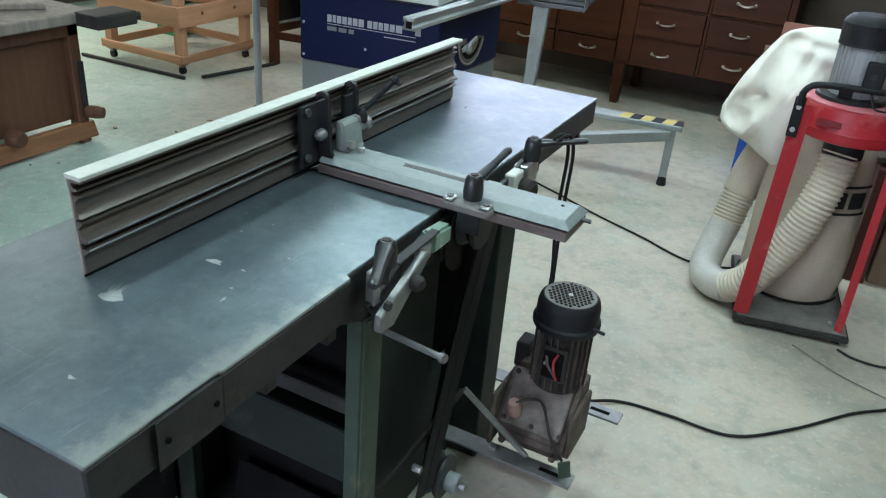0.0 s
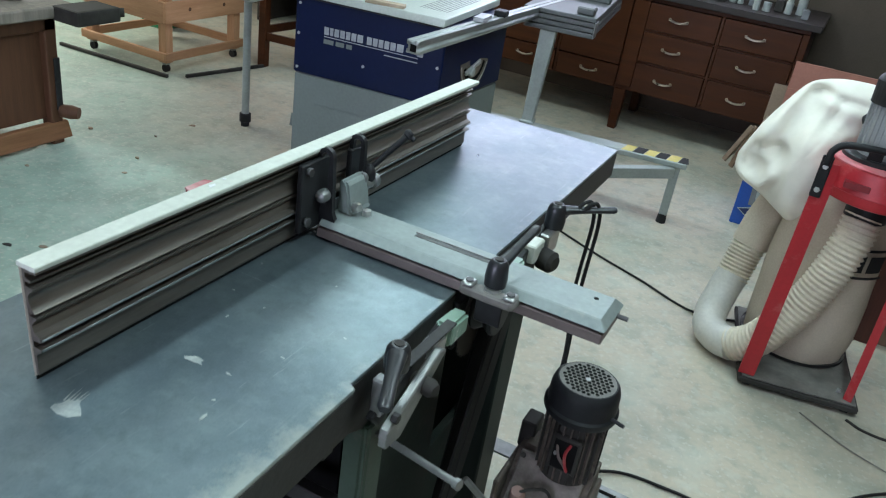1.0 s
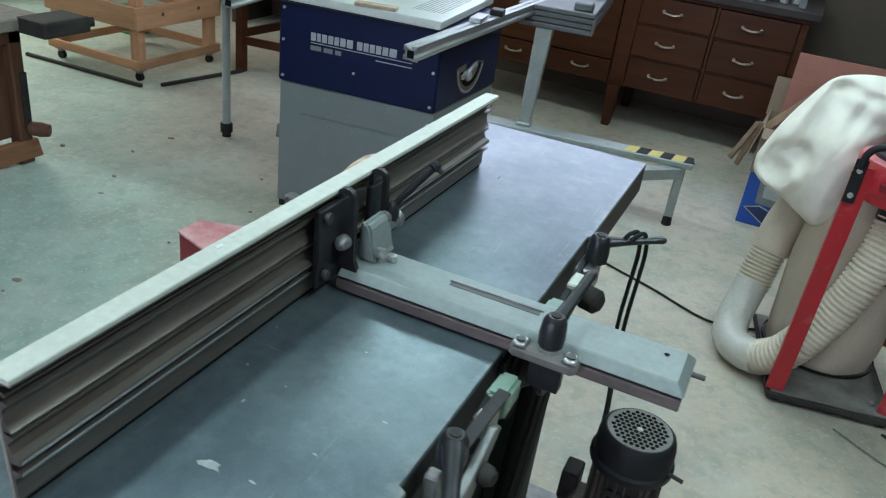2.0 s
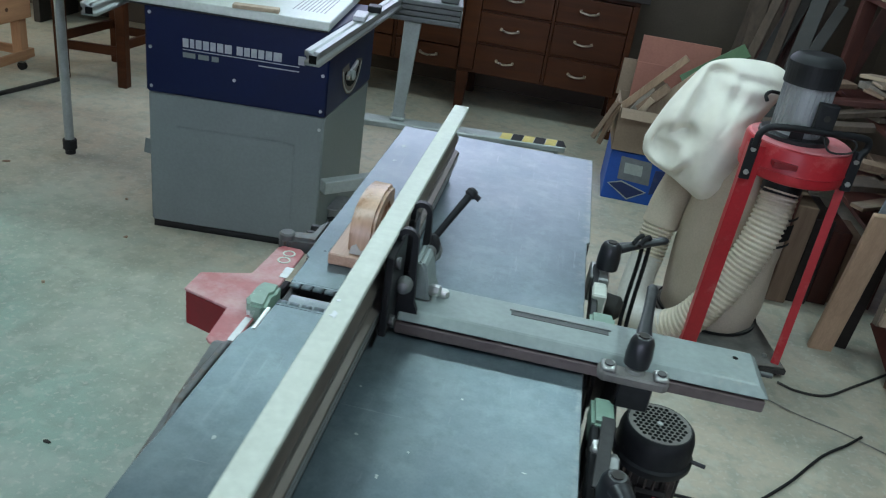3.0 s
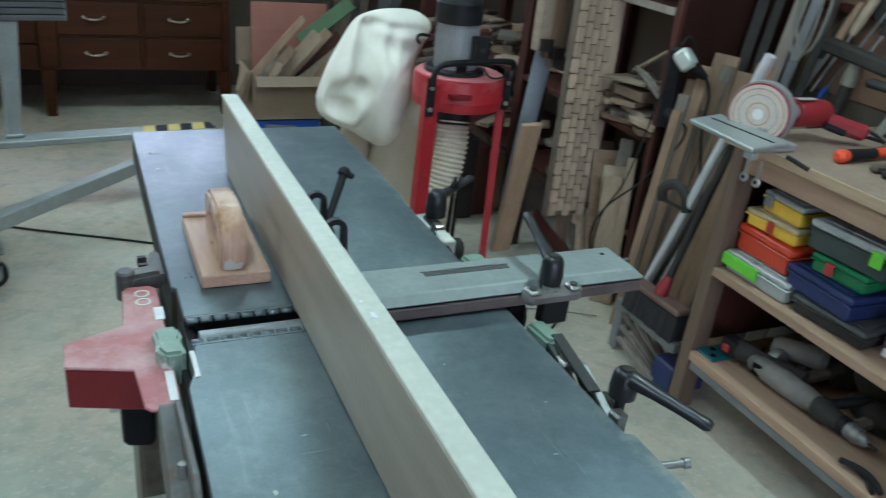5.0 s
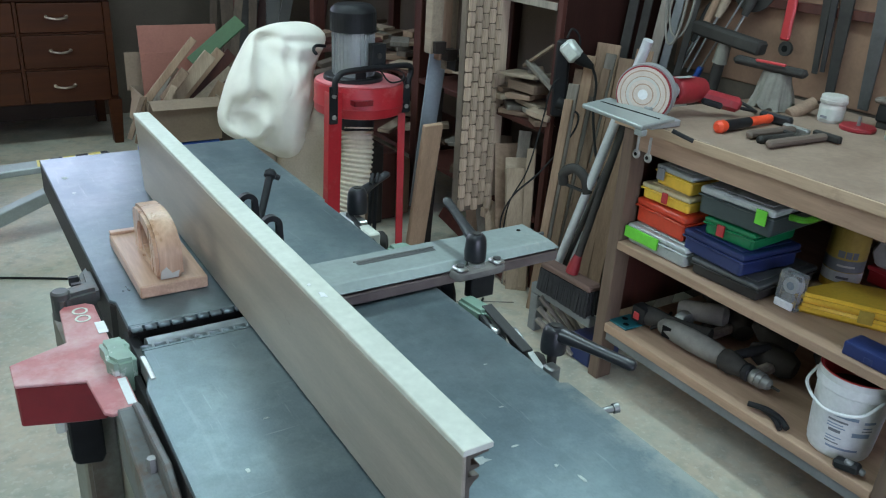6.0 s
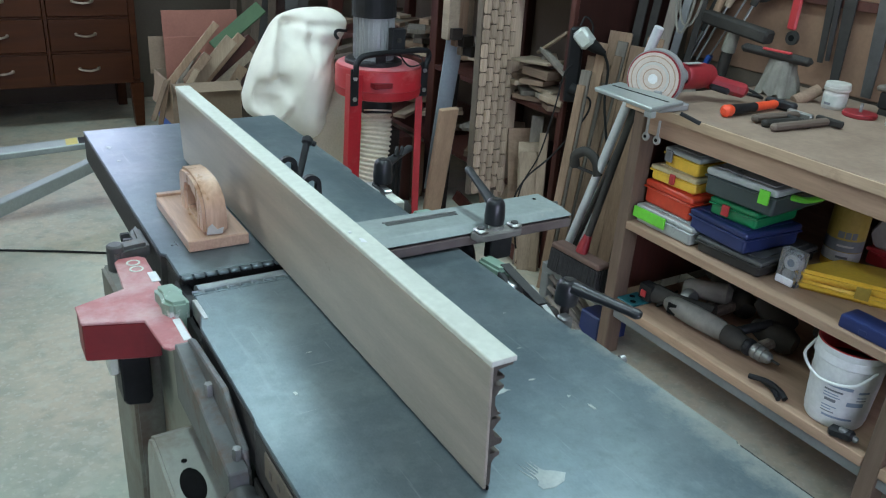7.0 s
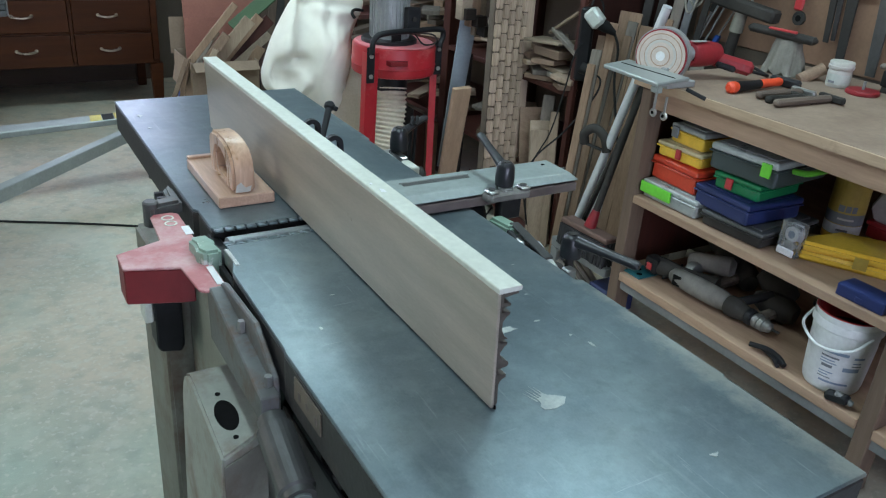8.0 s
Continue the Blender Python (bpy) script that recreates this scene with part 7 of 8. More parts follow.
tool("plastic_bucket", "white plastic bucket with a red rim inside and wire handle", "bucket",
     ("bucket", lathe(BK + Vector((0, 0, Z2)), BK + Vector((0, 0, 0.44)), [(u, r * BS) for u, r in ((0, 0.072), (0.03, 0.076), (0.8, 0.088), (0.82, 0.093), (0.9, 0.093), (0.92, 0.09), (1, 0.092), (1, 0.088), (0.7, 0.084), (0.66, 0.0))], 36), "bucket"),
     ("inner_rim", lathe(BK + Vector((0, 0, 0.372)), BK + Vector((0, 0, 0.4405)), [(0, 0.083 * BS), (0.98, 0.0872 * BS), (1, 0.0915 * BS), (1.02, 0.0872 * BS), (0.03, 0.0825 * BS)], 36, caps=False), "bucket_red"),
     # dark disc stands in for the shade down in the open bucket
     ("dark_filling", cyl(BK + Vector((0, 0, 0.37)), BK + Vector((0, 0, 0.378)), 0.0822 * BS, n=32), "drill_dark"),
     ("bail_handle", tube([BK + Vector((BS * dx, BS * dy, z)) for dx, dy, z in ((-0.02, 0.094, 0.405), (-0.07, 0.085, 0.375), (-0.1, 0.01, 0.352), (-0.085, -0.07, 0.37), (-0.03, -0.093, 0.405))], 0.004, 8), "bucket"),
     ("label_sheet", lathe(BK + Vector((0, 0, 0.235)), BK + Vector((0, 0, 0.36)), [(0, 0.0785 * BS), (1, 0.0866 * BS)], 36, caps=False), "white"))
for k, (z, a0, a1, h) in enumerate(((0.34, 178, 226, 0.009), (0.326, 180, 212, 0.005), (0.317, 180, 206, 0.003), (0.309, 180, 210, 0.003), (0.296, 184, 204, 0.008), (0.28, 182, 208, 0.003), (0.272, 182, 200, 0.003), (0.264, 182, 206, 0.003), (0.335, 236, 256, 0.007), (0.322, 236, 252, 0.003), (0.313, 236, 254, 0.003), (0.295, 222, 252, 0.012), (0.25, 186, 240, 0.006))):
    b = bmesh.new()
    rr = (0.0785 + 0.0081 * (z - 0.235) / 0.125) * BS + 0.0012
    lo_ = [b.verts.new((BK.x + rr * math.cos(radians(a0 + (a1 - a0) * i / 5)), BK.y + rr * math.sin(radians(a0 + (a1 - a0) * i / 5)), z)) for i in range(6)]
    hi_ = [b.verts.new((v.co.x, v.co.y, z + h)) for v in lo_]
    for i in range(5):
        b.faces.new((lo_[i], lo_[i + 1], hi_[i + 1], hi_[i]))
    bk = [o for o in bpy.data.objects if o.name == "plastic_bucket"][0]
    part("print_bar", b, M["print_blue" if k % 3 != 1 else "print_grey"], bk)
tool("spring_clamp", "black spring clamp lying on the lower shelf", "clamp",
     ("jaw", tube([(1.36, 0.62, 0.232), (1.37, 0.57, 0.24), (1.372, 0.53, 0.235), (1.36, 0.5, 0.228)], 0.008, 8, 4), "black"), ("jaw", tube([(1.38, 0.6, 0.23), (1.372, 0.55, 0.228), (1.345, 0.51, 0.226)], 0.007, 8, 4), "black"))
tool("spring_clamp", "black plastic clamp lying beside the bucket", "clamp",
     ("jaw", bar((1.35, 0.36, 0.23), (1.36, 0.30, 0.24), 0.03, 0.025, 0.006), "black"), ("jaw", bar((1.348, 0.335, 0.25), (1.365, 0.29, 0.232), 0.018, 0.014, 0.004), "dull_steel"))

# things on the worktop
dz = 0.965
dn = Vector((-0.9, -0.43, 0)).normalized()
dc = Vector((1.305, 1.115, dz))
sand = thing("disc_sander", "drill driven disc sander with a grey table clamped to the bench", "disc sander", (1.305, 1.115, BZ))
part("backing", cyl(dc - dn * 0.001, dc - dn * 0.03, 0.082, n=44), M["motor_grey"], sand, "grey housing")
part("disc", cyl(dc, dc + dn * 0.006, 0.078, n=44), M["tool_red"], sand)
part("abrasive", cyl(dc + dn * 0.006, dc + dn * 0.0085, 0.074, n=44), M["sand"], sand, "worn abrasive disc")
for r0, mm in ((0.066, "sand_dark"), (0.063, "sand"), (0.05, "sand_dark"), (0.048, "paper"), (0.04, "sand"), (0.03, "sand_dark"), (0.027, "sand"), (0.014, "bucket")):
    part("wear_ring", cyl(dc + dn * 0.0086, dc + dn * (0.0092 + (0.06 - r0) * 0.03), r0, n=36), M[mm], sand)
tb = part("rest_table", bevelled(prism([(1.16, 1.2), (1.295, 1.236), (1.3, 0.985), (1.145, 0.955)], "z", 0.918, 0.93), 0.003), M["grey_tube"], sand, "grey metal rest table")
part("groove", bar((1.232, 1.2, 0.9303), (1.245, 0.99, 0.9303), 0.008, 0.001, 0), M["void"], tb)
part("table_lip", box(1.15, 1.17, 0.957, 0.985, 0.9, 0.9175, 0.002), M["grey_tube"], tb)
part("clamp_screw", cyl((1.265, 0.96, 0.905), (1.3, 0.915, 0.885), 0.006, n=8), M["black_metal"], sand)
part("stand_foot", box(1.285, 1.40, 1.05, 1.17, BZ + 0.0005, 0.9, 0.003), M["motor_grey"], sand)
part("stand_column", box(1.3, 1.34, 1.08, 1.15, 0.9, 0.935, 0.003), M["motor_grey"], sand)
drl = thing("hand_drill", "red electric drill driving the sanding disc", "drill", (1.45, 1.12, BZ))
part("collar", lathe((1.325, 1.125, dz), (1.44, 1.135, dz - 0.004), [(0, 0.03), (0.2, 0.03), (0.25, 0.024), (1, 0.025)], 20), M["motor_grey"], drl, "grey steel collar")
part("body", lathe((1.44, 1.135, dz - 0.004), (1.58, 1.15, dz - 0.012), [(0, 0.034), (0.06, 0.04), (0.6, 0.04), (0.95, 0.034), (1, 0.022)], 22), M["tool_red"], drl)
part("grip", bar((1.545, 1.145, dz - 0.02), (1.665, 1.065, dz - 0.05), 0.036, 0.044, 0.012), M["tool_red"], drl)
part("trigger", bar((1.545, 1.11, dz - 0.035), (1.60, 1.08, dz - 0.05), 0.02, 0.018, 0.005), M["black"], drl)
part("label_plate", bar((1.43, 1.118, dz + 0.0368), (1.5, 1.125, dz + 0.0345), 0.02, 0.0015, 0), M["lid_grey"], drl)
part("power_cord", tube([(1.66, 1.07, dz - 0.055), (1.71, 1.05, 0.9), (1.76, 1.08, 0.888), (1.78, 1.14, 0.895), (1.74, 1.17, 0.91), (1.7, 1.15, 0.888), (1.76, 1.2, 0.888)], 0.005, 8), M["rubber"], drl)
part("vent", box(1.44, 1.5, 1.11, 1.116, dz - 0.02, dz - 0.01, 0), M["void"], drl)
tool("claw_hammer", "claw hammer with an orange and black rubber handle", "hammer",
     ("grip", lathe((1.475, 0.962, BZ + 0.018), (1.585, 0.968, BZ + 0.018), [(0, 0.015), (0.1, 0.0165), (0.8, 0.0135), (1, 0.014)], 16), "black"),
     ("pommel", lathe((1.44, 0.96, BZ + 0.018), (1.475, 0.962, BZ + 0.018), [(0, 0.009), (0.25, 0.0175), (0.8, 0.0175), (1, 0.015)], 16), "orange"),
     ("shaft", lathe((1.585, 0.968, BZ + 0.018), (1.69, 0.974, BZ + 0.018), [(0, 0.0135), (0.7, 0.0125), (0.9, 0.014), (1, 0.011)], 16), "orange"),
     ("head", bar((1.715, 0.92, BZ + 0.016), (1.705, 1.02, BZ + 0.016), 0.026, 0.028, 0.006), "black_metal"))
for k, (a, b_, mm) in enumerate((((1.478, 0.885, 0.893), (1.66, 0.872, 0.893), "old_handle"), ((1.45, 0.80, 0.893), (1.68, 0.79, 0.893), "old_handle"), ((1.47, 0.845, 0.89), (1.6, 0.832, 0.89), "drill_dark"))):
    tool("old_hammer", "small old hammer with a grey wooden handle", "hammer",
         ("handle", bar(a, b_, 0.024, 0.02, 0.006), mm), ("head", bar((b_[0] + 0.004, b_[1] - 0.045, b_[2]), (b_[0] + 0.008, b_[1] + 0.04, b_[2]), 0.018, 0.02, 0.004), "drill_dark" if k else "zinc"))
JC, JS = Vector((1.915, 0.93, BZ)), 0.8
jar = tool("plastic_jar", "dusty white plastic jar with screw lid on the worktop", "jar",
           ("jar", lathe(JC, JC + Vector((0, 0, 0.056)), [(u, r * JS) for u, r in ((0, 0.041), (0.06, 0.044), (0.85, 0.046), (1, 0.042))], 28), "jar_white"),
           ("lid", lathe(JC + Vector((0, 0, 0.0562)), JC + Vector((0, 0, 0.08)), [(u, r * JS) for u, r in ((0, 0.047), (0.1, 0.049), (0.45, 0.049), (0.5, 0.047), (0.85, 0.047), (1, 0.044))], 28), "paper"),
           ("label", lathe(JC + Vector((0, 0, 0.01)), JC + Vector((0, 0, 0.042)), [(0, 0.0448 * JS), (1, 0.0458 * JS)], 28, caps=False), "saw_top"),
           ("print_bar", bar(JC + Vector((-0.0382, -0.012, 0.018)), JC + Vector((-0.0366, 0.01, 0.018)), 0.001, 0.007, 0), "print_grey"))
tool("hand_brush", "wooden hand brush with black bristles standing on the worktop", "brush",
     ("bristles", box(1.985, 2.02, 0.745, 0.835, BZ + 0.02, BZ + 0.07, 0.004), "rubber"), ("back", box(1.98, 2.025, 0.73, 0.85, BZ + 0.0705, BZ + 0.088, 0.006), "lum_c"), ("foot", box(1.99, 2.015, 0.75, 0.83, BZ, BZ + 0.0195, 0.002), "drill_dark"))
tool("grinding_disc", "red-brown worn disc lying on the worktop", "disc", ("disc", cyl((1.9, 0.83, BZ), (1.9, 0.83, BZ + 0.014), 0.05, n=24, edge=0.003), "tool_red"), ("arbor", cyl((1.9, 0.83, BZ + 0.014), (1.9, 0.83, BZ + 0.04), 0.005, n=10), "dull_steel"))
tool("paint_tin", "white tin standing on the worktop", "tin", ("tin", lathe((1.9, 0.705, BZ), (1.9, 0.705, BZ + 0.075), [(0, 0.036), (0.04, 0.038), (0.96, 0.038), (1, 0.036)], 24), "saw_top"), ("label", lathe((1.9, 0.705, BZ + 0.015), (1.9, 0.705, BZ + 0.05), [(0, 0.0386), (1, 0.0386)], 24, caps=False), "lid_yellow"))
# glove draped over a block, its cuff and fingers hanging in folds
gl = bmesh.new()
rows_ = []
for i in range(22):
    t_ = i / 21
    row = []
    for q in range(110):
        a = 2 * math.pi * q / 110
        ridge = 0.55 * abs(math.sin(4 * a + 0.7 + 0.8 * t_)) + 0.3 * abs(math.sin(7 * a + 1.9)) + 0.3 * noise.noise(Vector((1.7 * math.cos(a), 1.7 * math.sin(a), 2.2 * t_)))
        r = 0.028 + 0.016 * t_ ** 0.5 + 0.022 * t_ * ridge
        hem = 0.112 - 0.014 * (1 - math.cos(3.1 * min(1.0, t_ * 2.2))) * 0.5 - (0.105 + 0.022 * math.sin(3 * a + 1.2) + 0.012 * math.sin(8 * a)) * max(0.0, t_ - 0.18) / 0.82
        lump = 0.006 * noise.noise(Vector((40 * r * math.cos(a), 40 * r * math.sin(a), 6 * t_)))
        row.append(gl.verts.new((1.885 + r * math.cos(a), 1.12 + r * 1.25 * math.sin(a), BZ + max(0.001, hem + lump))))
    rows_.append(row)
skin(gl, rows_)
solid("work_glove", gl, M["glove"], "crumpled grey work glove draped on the worktop", "glove")
# folding tool lying across the glove
tool("folding_tool", "black and red folding tool resting on the glove", "hand tool",
     ("body", bar((1.83, 1.245, BZ + 0.135), (1.89, 1.02, BZ + 0.122), 0.04, 0.026, 0.01), "drill_dark"), ("inlay", bar((1.822, 1.16, BZ + 0.146), (1.85, 1.07, BZ + 0.143), 0.012, 0.008, 0.003), "bucket_red"))
solid("tool_stub", cyl((1.86, 1.03, BZ), (1.93, 1.0, BZ + 0.04), 0.02, n=14), M["off_b"], "brown wooden tool handle on the worktop", "tool")
# tools on and before the board
tool("adjustable_tool", "hanging tool with a red handle and ring", "hand tool", ("handle", box(2.075, 2.09, 1.24, 1.275, 1.06, 1.25, 0.005), "bucket_red"), ("ring", cyl((2.077, 1.246, 1.035), (2.089, 1.246, 1.035), 0.024, n=20), "drill_dark"), ("ring_hole", cyl((2.0755, 1.246, 1.035), (2.0765, 1.246, 1.035), 0.011, n=14), "void"))
for y, z0, w, mm in ((1.125, 0.975, 0.016, "drill_dark"), (1.10, 0.985, 0.012, "steel_side"), (1.055, 0.9, 0.024, "drill_dark"), (0.935, 0.9, 0.028, "stand_dark"), (0.84, 0.98, 0.018, "drill_dark")):
    tool("file_tool", "long steel file hanging on the tool board", "file", ("blade", bevelled(prism([(y - w * 0.6, z0), (y + w * 0.6, z0), (y + w + 0.02, 1.3), (y - w + 0.02, 1.3)], "x", 2.084, 2.092), 0.001), mm))
tool("sledge_mallet", "dark iron mallet with a taped shaft leaning on the wall", "mallet",
     ("head", bar((1.95, 1.525, 1.07), (1.95, 1.235, 1.04), 0.05, 0.045, 0.008), "drill_dark"), ("tape", lathe((1.955, 1.39, 1.035), (1.955, 1.4, 0.965), [(0, 0.022), (1, 0.025)], 14), "glove"), ("shaft", cyl((1.955, 1.4, 0.965), (1.95, 1.42, BZ - 0.1), 0.02, n=12), "drill_dark"))
tool("putty_knife", "blue handled scraper standing on the wall", "scraper", ("handle", bar((1.99, 1.53, 0.86), (2.0, 1.51, 0.93), 0.035, 0.02, 0.005), "box_blue"), ("blade", bar((2.0, 1.51, 0.93), (2.06, 1.42, 1.2), 0.03, 0.006, 0.001), "dull_steel"))
for k, (y, z0, mm) in enumerate(((1.62, 0.86, "lum_b"), (1.57, 0.9, "off_a"), (1.66, 0.8, "drill_dark"), (1.46, 0.92, "drill_dark"))):
    tool("chisel", "old chisel with wooden handle leaning on the wall", "chisel", ("blade", bar((2.0, y, z0), (2.05, y - 0.05, z0 + 0.2), 0.024, 0.006, 0.001), "dull_steel"), ("handle", lathe((2.05, y - 0.05, z0 + 0.2), (2.08, y - 0.08, z0 + 0.34), [(0, 0.012), (0.3, 0.017), (0.9, 0.015), (1, 0.01)], 12), mm))
for k in range(2):
    pts = [(1.83 - 0.012 * k, 1.5 + 0.055 * math.sin(a) * (1 - 0.2 * k) + 0.012 * k, 1.2 - (0.16 + 0.025 * k) * math.cos(a)) for a in [radians(-100 + 25 * i) for i in range(9)]]
    solid("cable_coil", tube(pts, 0.0045, 8, 4), M["glove"], "grey-brown cable loop hanging over the bench end", "cable", "cable loops")
solid("wall_saw_blade", cyl((2.09, 1.42, 1.22), (2.094, 1.42, 1.22), 0.09, n=40), M["drill_dark"], "dark circular saw blade hanging on the board", "saw blade")
for y in (1.132, 1.087):
    tool("eye_screw", "bright eye screw hanging under the clamped table", "eye screw", ("shank", cyl((1.332, y, 0.798), (1.332, y, 0.845), 0.004, n=8), "zinc"), ("eye", lathe((1.328, y, 0.786), (1.336, y, 0.786), [(0, 0.012), (0.5, 0.014), (1, 0.012)], 16), "zinc"), ("eye_hole", cyl((1.3268, y, 0.786), (1.3276, y, 0.786), 0.006, n=10), "void"))

# ---- timber rack and leaning boards ----
R = thing("timber_rack", "dark red-brown open timber rack full of offcuts", "rack", (1.85, 3.0, 0.0))
RX = 1.56
# shaded side and lit front edge of one panel, as two colours
part("end_panel", box(RX + 0.0205, 2.15, 1.79, 1.815, 0.0, 2.1, 0.002), M["rack_dark"], R, "red-brown end panel, side darkened for shade")
part("edge_strip", box(RX, RX + 0.02, 1.788, 1.8155, 0.0, 2.1, 0.002), M["rack_red"], R, "red-brown front edge, lighter as if lit")
for y in (2.75, 3.95):
    part("upright", box(RX, RX + 0.07, y, y + 0.06, 0.0, 2.1, 0.003), M["rack_red"], R)
    part("upright", box(2.08, 2.15, y, y + 0.06, 0.0, 2.1, 0.003), M["rack_red"], R)
for z in (0.3, 0.665, 1.115, 1.5):
    part("shelf", box(RX, 2.15, 1.816, 2.749, z - 0.022, z, 0.002), M["rack_red"], R)
    part("shelf", box(RX, 2.15, 2.811, 3.949, z - 0.022, z, 0.002), M["rack_red"], R)
# pale strip paints the light on the shelf's front
part("shelf_edge", box(RX - 0.006, RX - 0.0005, 1.8165, 2.749, 1.09, 1.116, 0.001), M["lum_c"], R, "pale shelf edge, lightened as if lit")
part("back", box(2.151, 2.158, 1.816, 4.01, 0.0, 2.1, 0), M["cabinet_dark"], R)
rs = random.Random(77)
OFF = ("off_a", "off_b", "off_b", "lum_c")


def offcut(x, y, z, lx, ly, lz, rz, tilt, mat, label="rough wood offcut lying on the rack", group="offcuts on the rack"):
    ob = solid("wood_offcut", box(-lx / 2, lx / 2, -ly / 2, ly / 2, 0, lz, 0.002), M[mat], label, "offcut", group)
    ob.matrix_world = Matrix.Translation(AT) @ pose(x, y, z, tilt, 0, rz)
    return ob


for z, n in ((0.6655, 46), (1.1155, 40), (0.3005, 26)):
    for k in range(n):
        lay = k // (n // 4 + 1)
        y = 1.87 + rs.uniform(0.05, 1.9)
        if 2.70 < y < 2.86:
            y += 0.2
        l = rs.uniform(0.1, 0.26)
        offcut(RX + rs.uniform(0.06, 0.3), y, z + 0.034 * lay + rs.uniform(0, 0.004), rs.uniform(0.04, 0.11), l, rs.uniform(0.014, 0.03), rs.uniform(-70, 70), rs.uniform(-7, 7) if lay else 0, OFF[k % 4])
# slanting sticks among the offcuts
offcut(RX + 0.1, 1.98, 0.80, 0.022, 0.26, 0.02, 15, -24, "off_a")
offcut(RX + 0.12, 2.02, 0.79, 0.05, 0.2, 0.012, -30, 20, "off_a")
offcut(RX + 0.08, 1.93, 0.78, 0.03, 0.2, 0.018, 25, 35, "lum_c")
offcut(RX + 0.03, 1.93, 0.905, 0.014, 0.22, 0.012, -6, -30, "lum_a")
offcut(RX + 0.03, 2.0, 0.822, 0.12, 0.2, 0.012, 8, -4, "off_a")
offcut(RX + 0.02, 1.895, 0.838, 0.03, 0.22, 0.016, -10, 16, "lum_c")
offcut(RX + 0.03, 1.97, 0.772, 0.09, 0.15, 0.034, 4, 0, "off_b")
offcut(RX + 0.0, 1.845, 0.7, 0.07, 0.1, 0.02, 20, 8, "lum_a")
for k in range(9):
    offcut(RX + 0.02 + 0.012 * (k % 3), 1.86 + 0.042 * k, 0.667 + 0.024 * (k % 4), 0.08, 0.12 + 0.015 * (k % 3), 0.02, 14 * (k % 5) - 28, 4 * (k % 3) - 4, ("off_b", "lum_c", "off_a", "off_b")[k % 4])
# boards standing under the rack's shelf
for k, (x, y, xt, yt, h, w, mm) in enumerate(((1.5, 1.82, 1.55, 1.95, 0.47, 0.075, "lum_a"), (1.52, 1.84, 1.58, 1.98, 0.5, 0.1, "off_a"), (1.52, 1.8, 1.58, 1.9, 0.56, 0.035, "lum_a"), (1.55, 1.93, 1.6, 2.08, 0.53, 0.11, "off_b"), (1.52, 1.99, 1.6, 2.2, 0.44, 0.06, "lum_a"), (1.54, 2.06, 1.62, 2.28, 0.4, 0.08, "lum_c"), (1.53, 2.13, 1.6, 2.36, 0.36, 0.06, "lum_b"), (1.5, 1.87, 1.62, 2.0, 0.6, 0.05, "lum_c"), (1.5, 1.86, 1.52, 2.42, 0.12, 0.05, "rack_red"))):
    solid("leaning_board", bar((x, y, 0.0 if h > 0.2 else 0.03), (xt, yt, h), w, 0.018, 0.002, up=(-0.72, -0.68, 0.2)), M[mm], "short board leaning against the timber rack", "board", "boards leaning at the rack")
# long boards between the rack and the bench
LB = ((1.56, 1.64, 1.76, 1.74, 0.98, 0.085, "lum_b"), (1.60, 1.58, 1.78, 1.66, 0.94, 0.06, "lum_b"), (1.64, 1.55, 1.8, 1.6, 0.98, 0.06, "lum_b"), (1.68, 1.5, 1.82, 1.56, 0.9, 0.05, "lum_c"), (1.66, 1.45, 1.82, 1.5, 0.86, 0.06, "lum_b"), (1.7, 1.4, 1.85, 1.45, 0.84, 0.05, "lum_c"), (1.62, 1.34, 1.8, 1.38, 0.8, 0.05, "lum_b"), (1.75, 1.3, 1.95, 1.32, 0.82, 0.06, "lum_c"), (1.72, 1.72, 1.9, 1.76, 1.4, 0.035, "drill_dark"), (1.76, 1.70, 1.94, 1.72, 1.45, 0.03, "drill_dark"), (1.8, 1.68, 1.98, 1.68, 1.3, 0.04, "lum_c"), (1.84, 1.66, 2.02, 1.65, 1.35, 0.03, "stand_grey"), (1.86, 1.62, 2.04, 1.6, 1.25, 0.025, "drill_dark"))
for k in range(8):
    LB += ((1.455 + 0.017 * k, 1.66 + 0.006 * (k % 3), 1.56 + 0.027 * k, 1.70 + 0.012 * (k % 3), 0.8 + 0.05 * (k % 4), 0.03 + 0.008 * (k % 2), ("lum_b", "lum_c", "off_b")[k % 3]),)
for x, y, xt, yt, h, w, mm in LB:
    solid("leaning_board", bar((x, y, 0.0), (xt, yt, h), w, 0.02, 0.002, up=(-0.75, -0.6, 0.25)), M[mm], "long rough board leaning against the wall", "board", "boards leaning by the bench")
solid("board_label", bar((1.607, 1.612, 0.19), (1.668, 1.632, 0.44), 0.045, 0.003, 0, up=(-0.75, -0.6, 0.25)), M["lid_grey"], "pale paper label stuck on a leaning board", "label")
solid("metal_pipe", cyl((1.44, 1.60, 0.0), (1.455, 1.27, 1.08), 0.0155, n=18), M["pipe_silver"], "silver metal pipe leaning by the workbench", "pipe")
solid("dark_pipe", cyl((1.43, 1.56, 0.02), (1.62, 1.42, 0.9), 0.01, n=12), M["drill_dark"], "thin dark rod leaning by the workbench", "pipe")
cl = tube([(1.42, 1.52, 0.56), (1.41, 1.515, 0.6), (1.425, 1.48, 0.625), (1.44, 1.44, 0.6), (1.445, 1.425, 0.55)], 0.017, 10, 5)
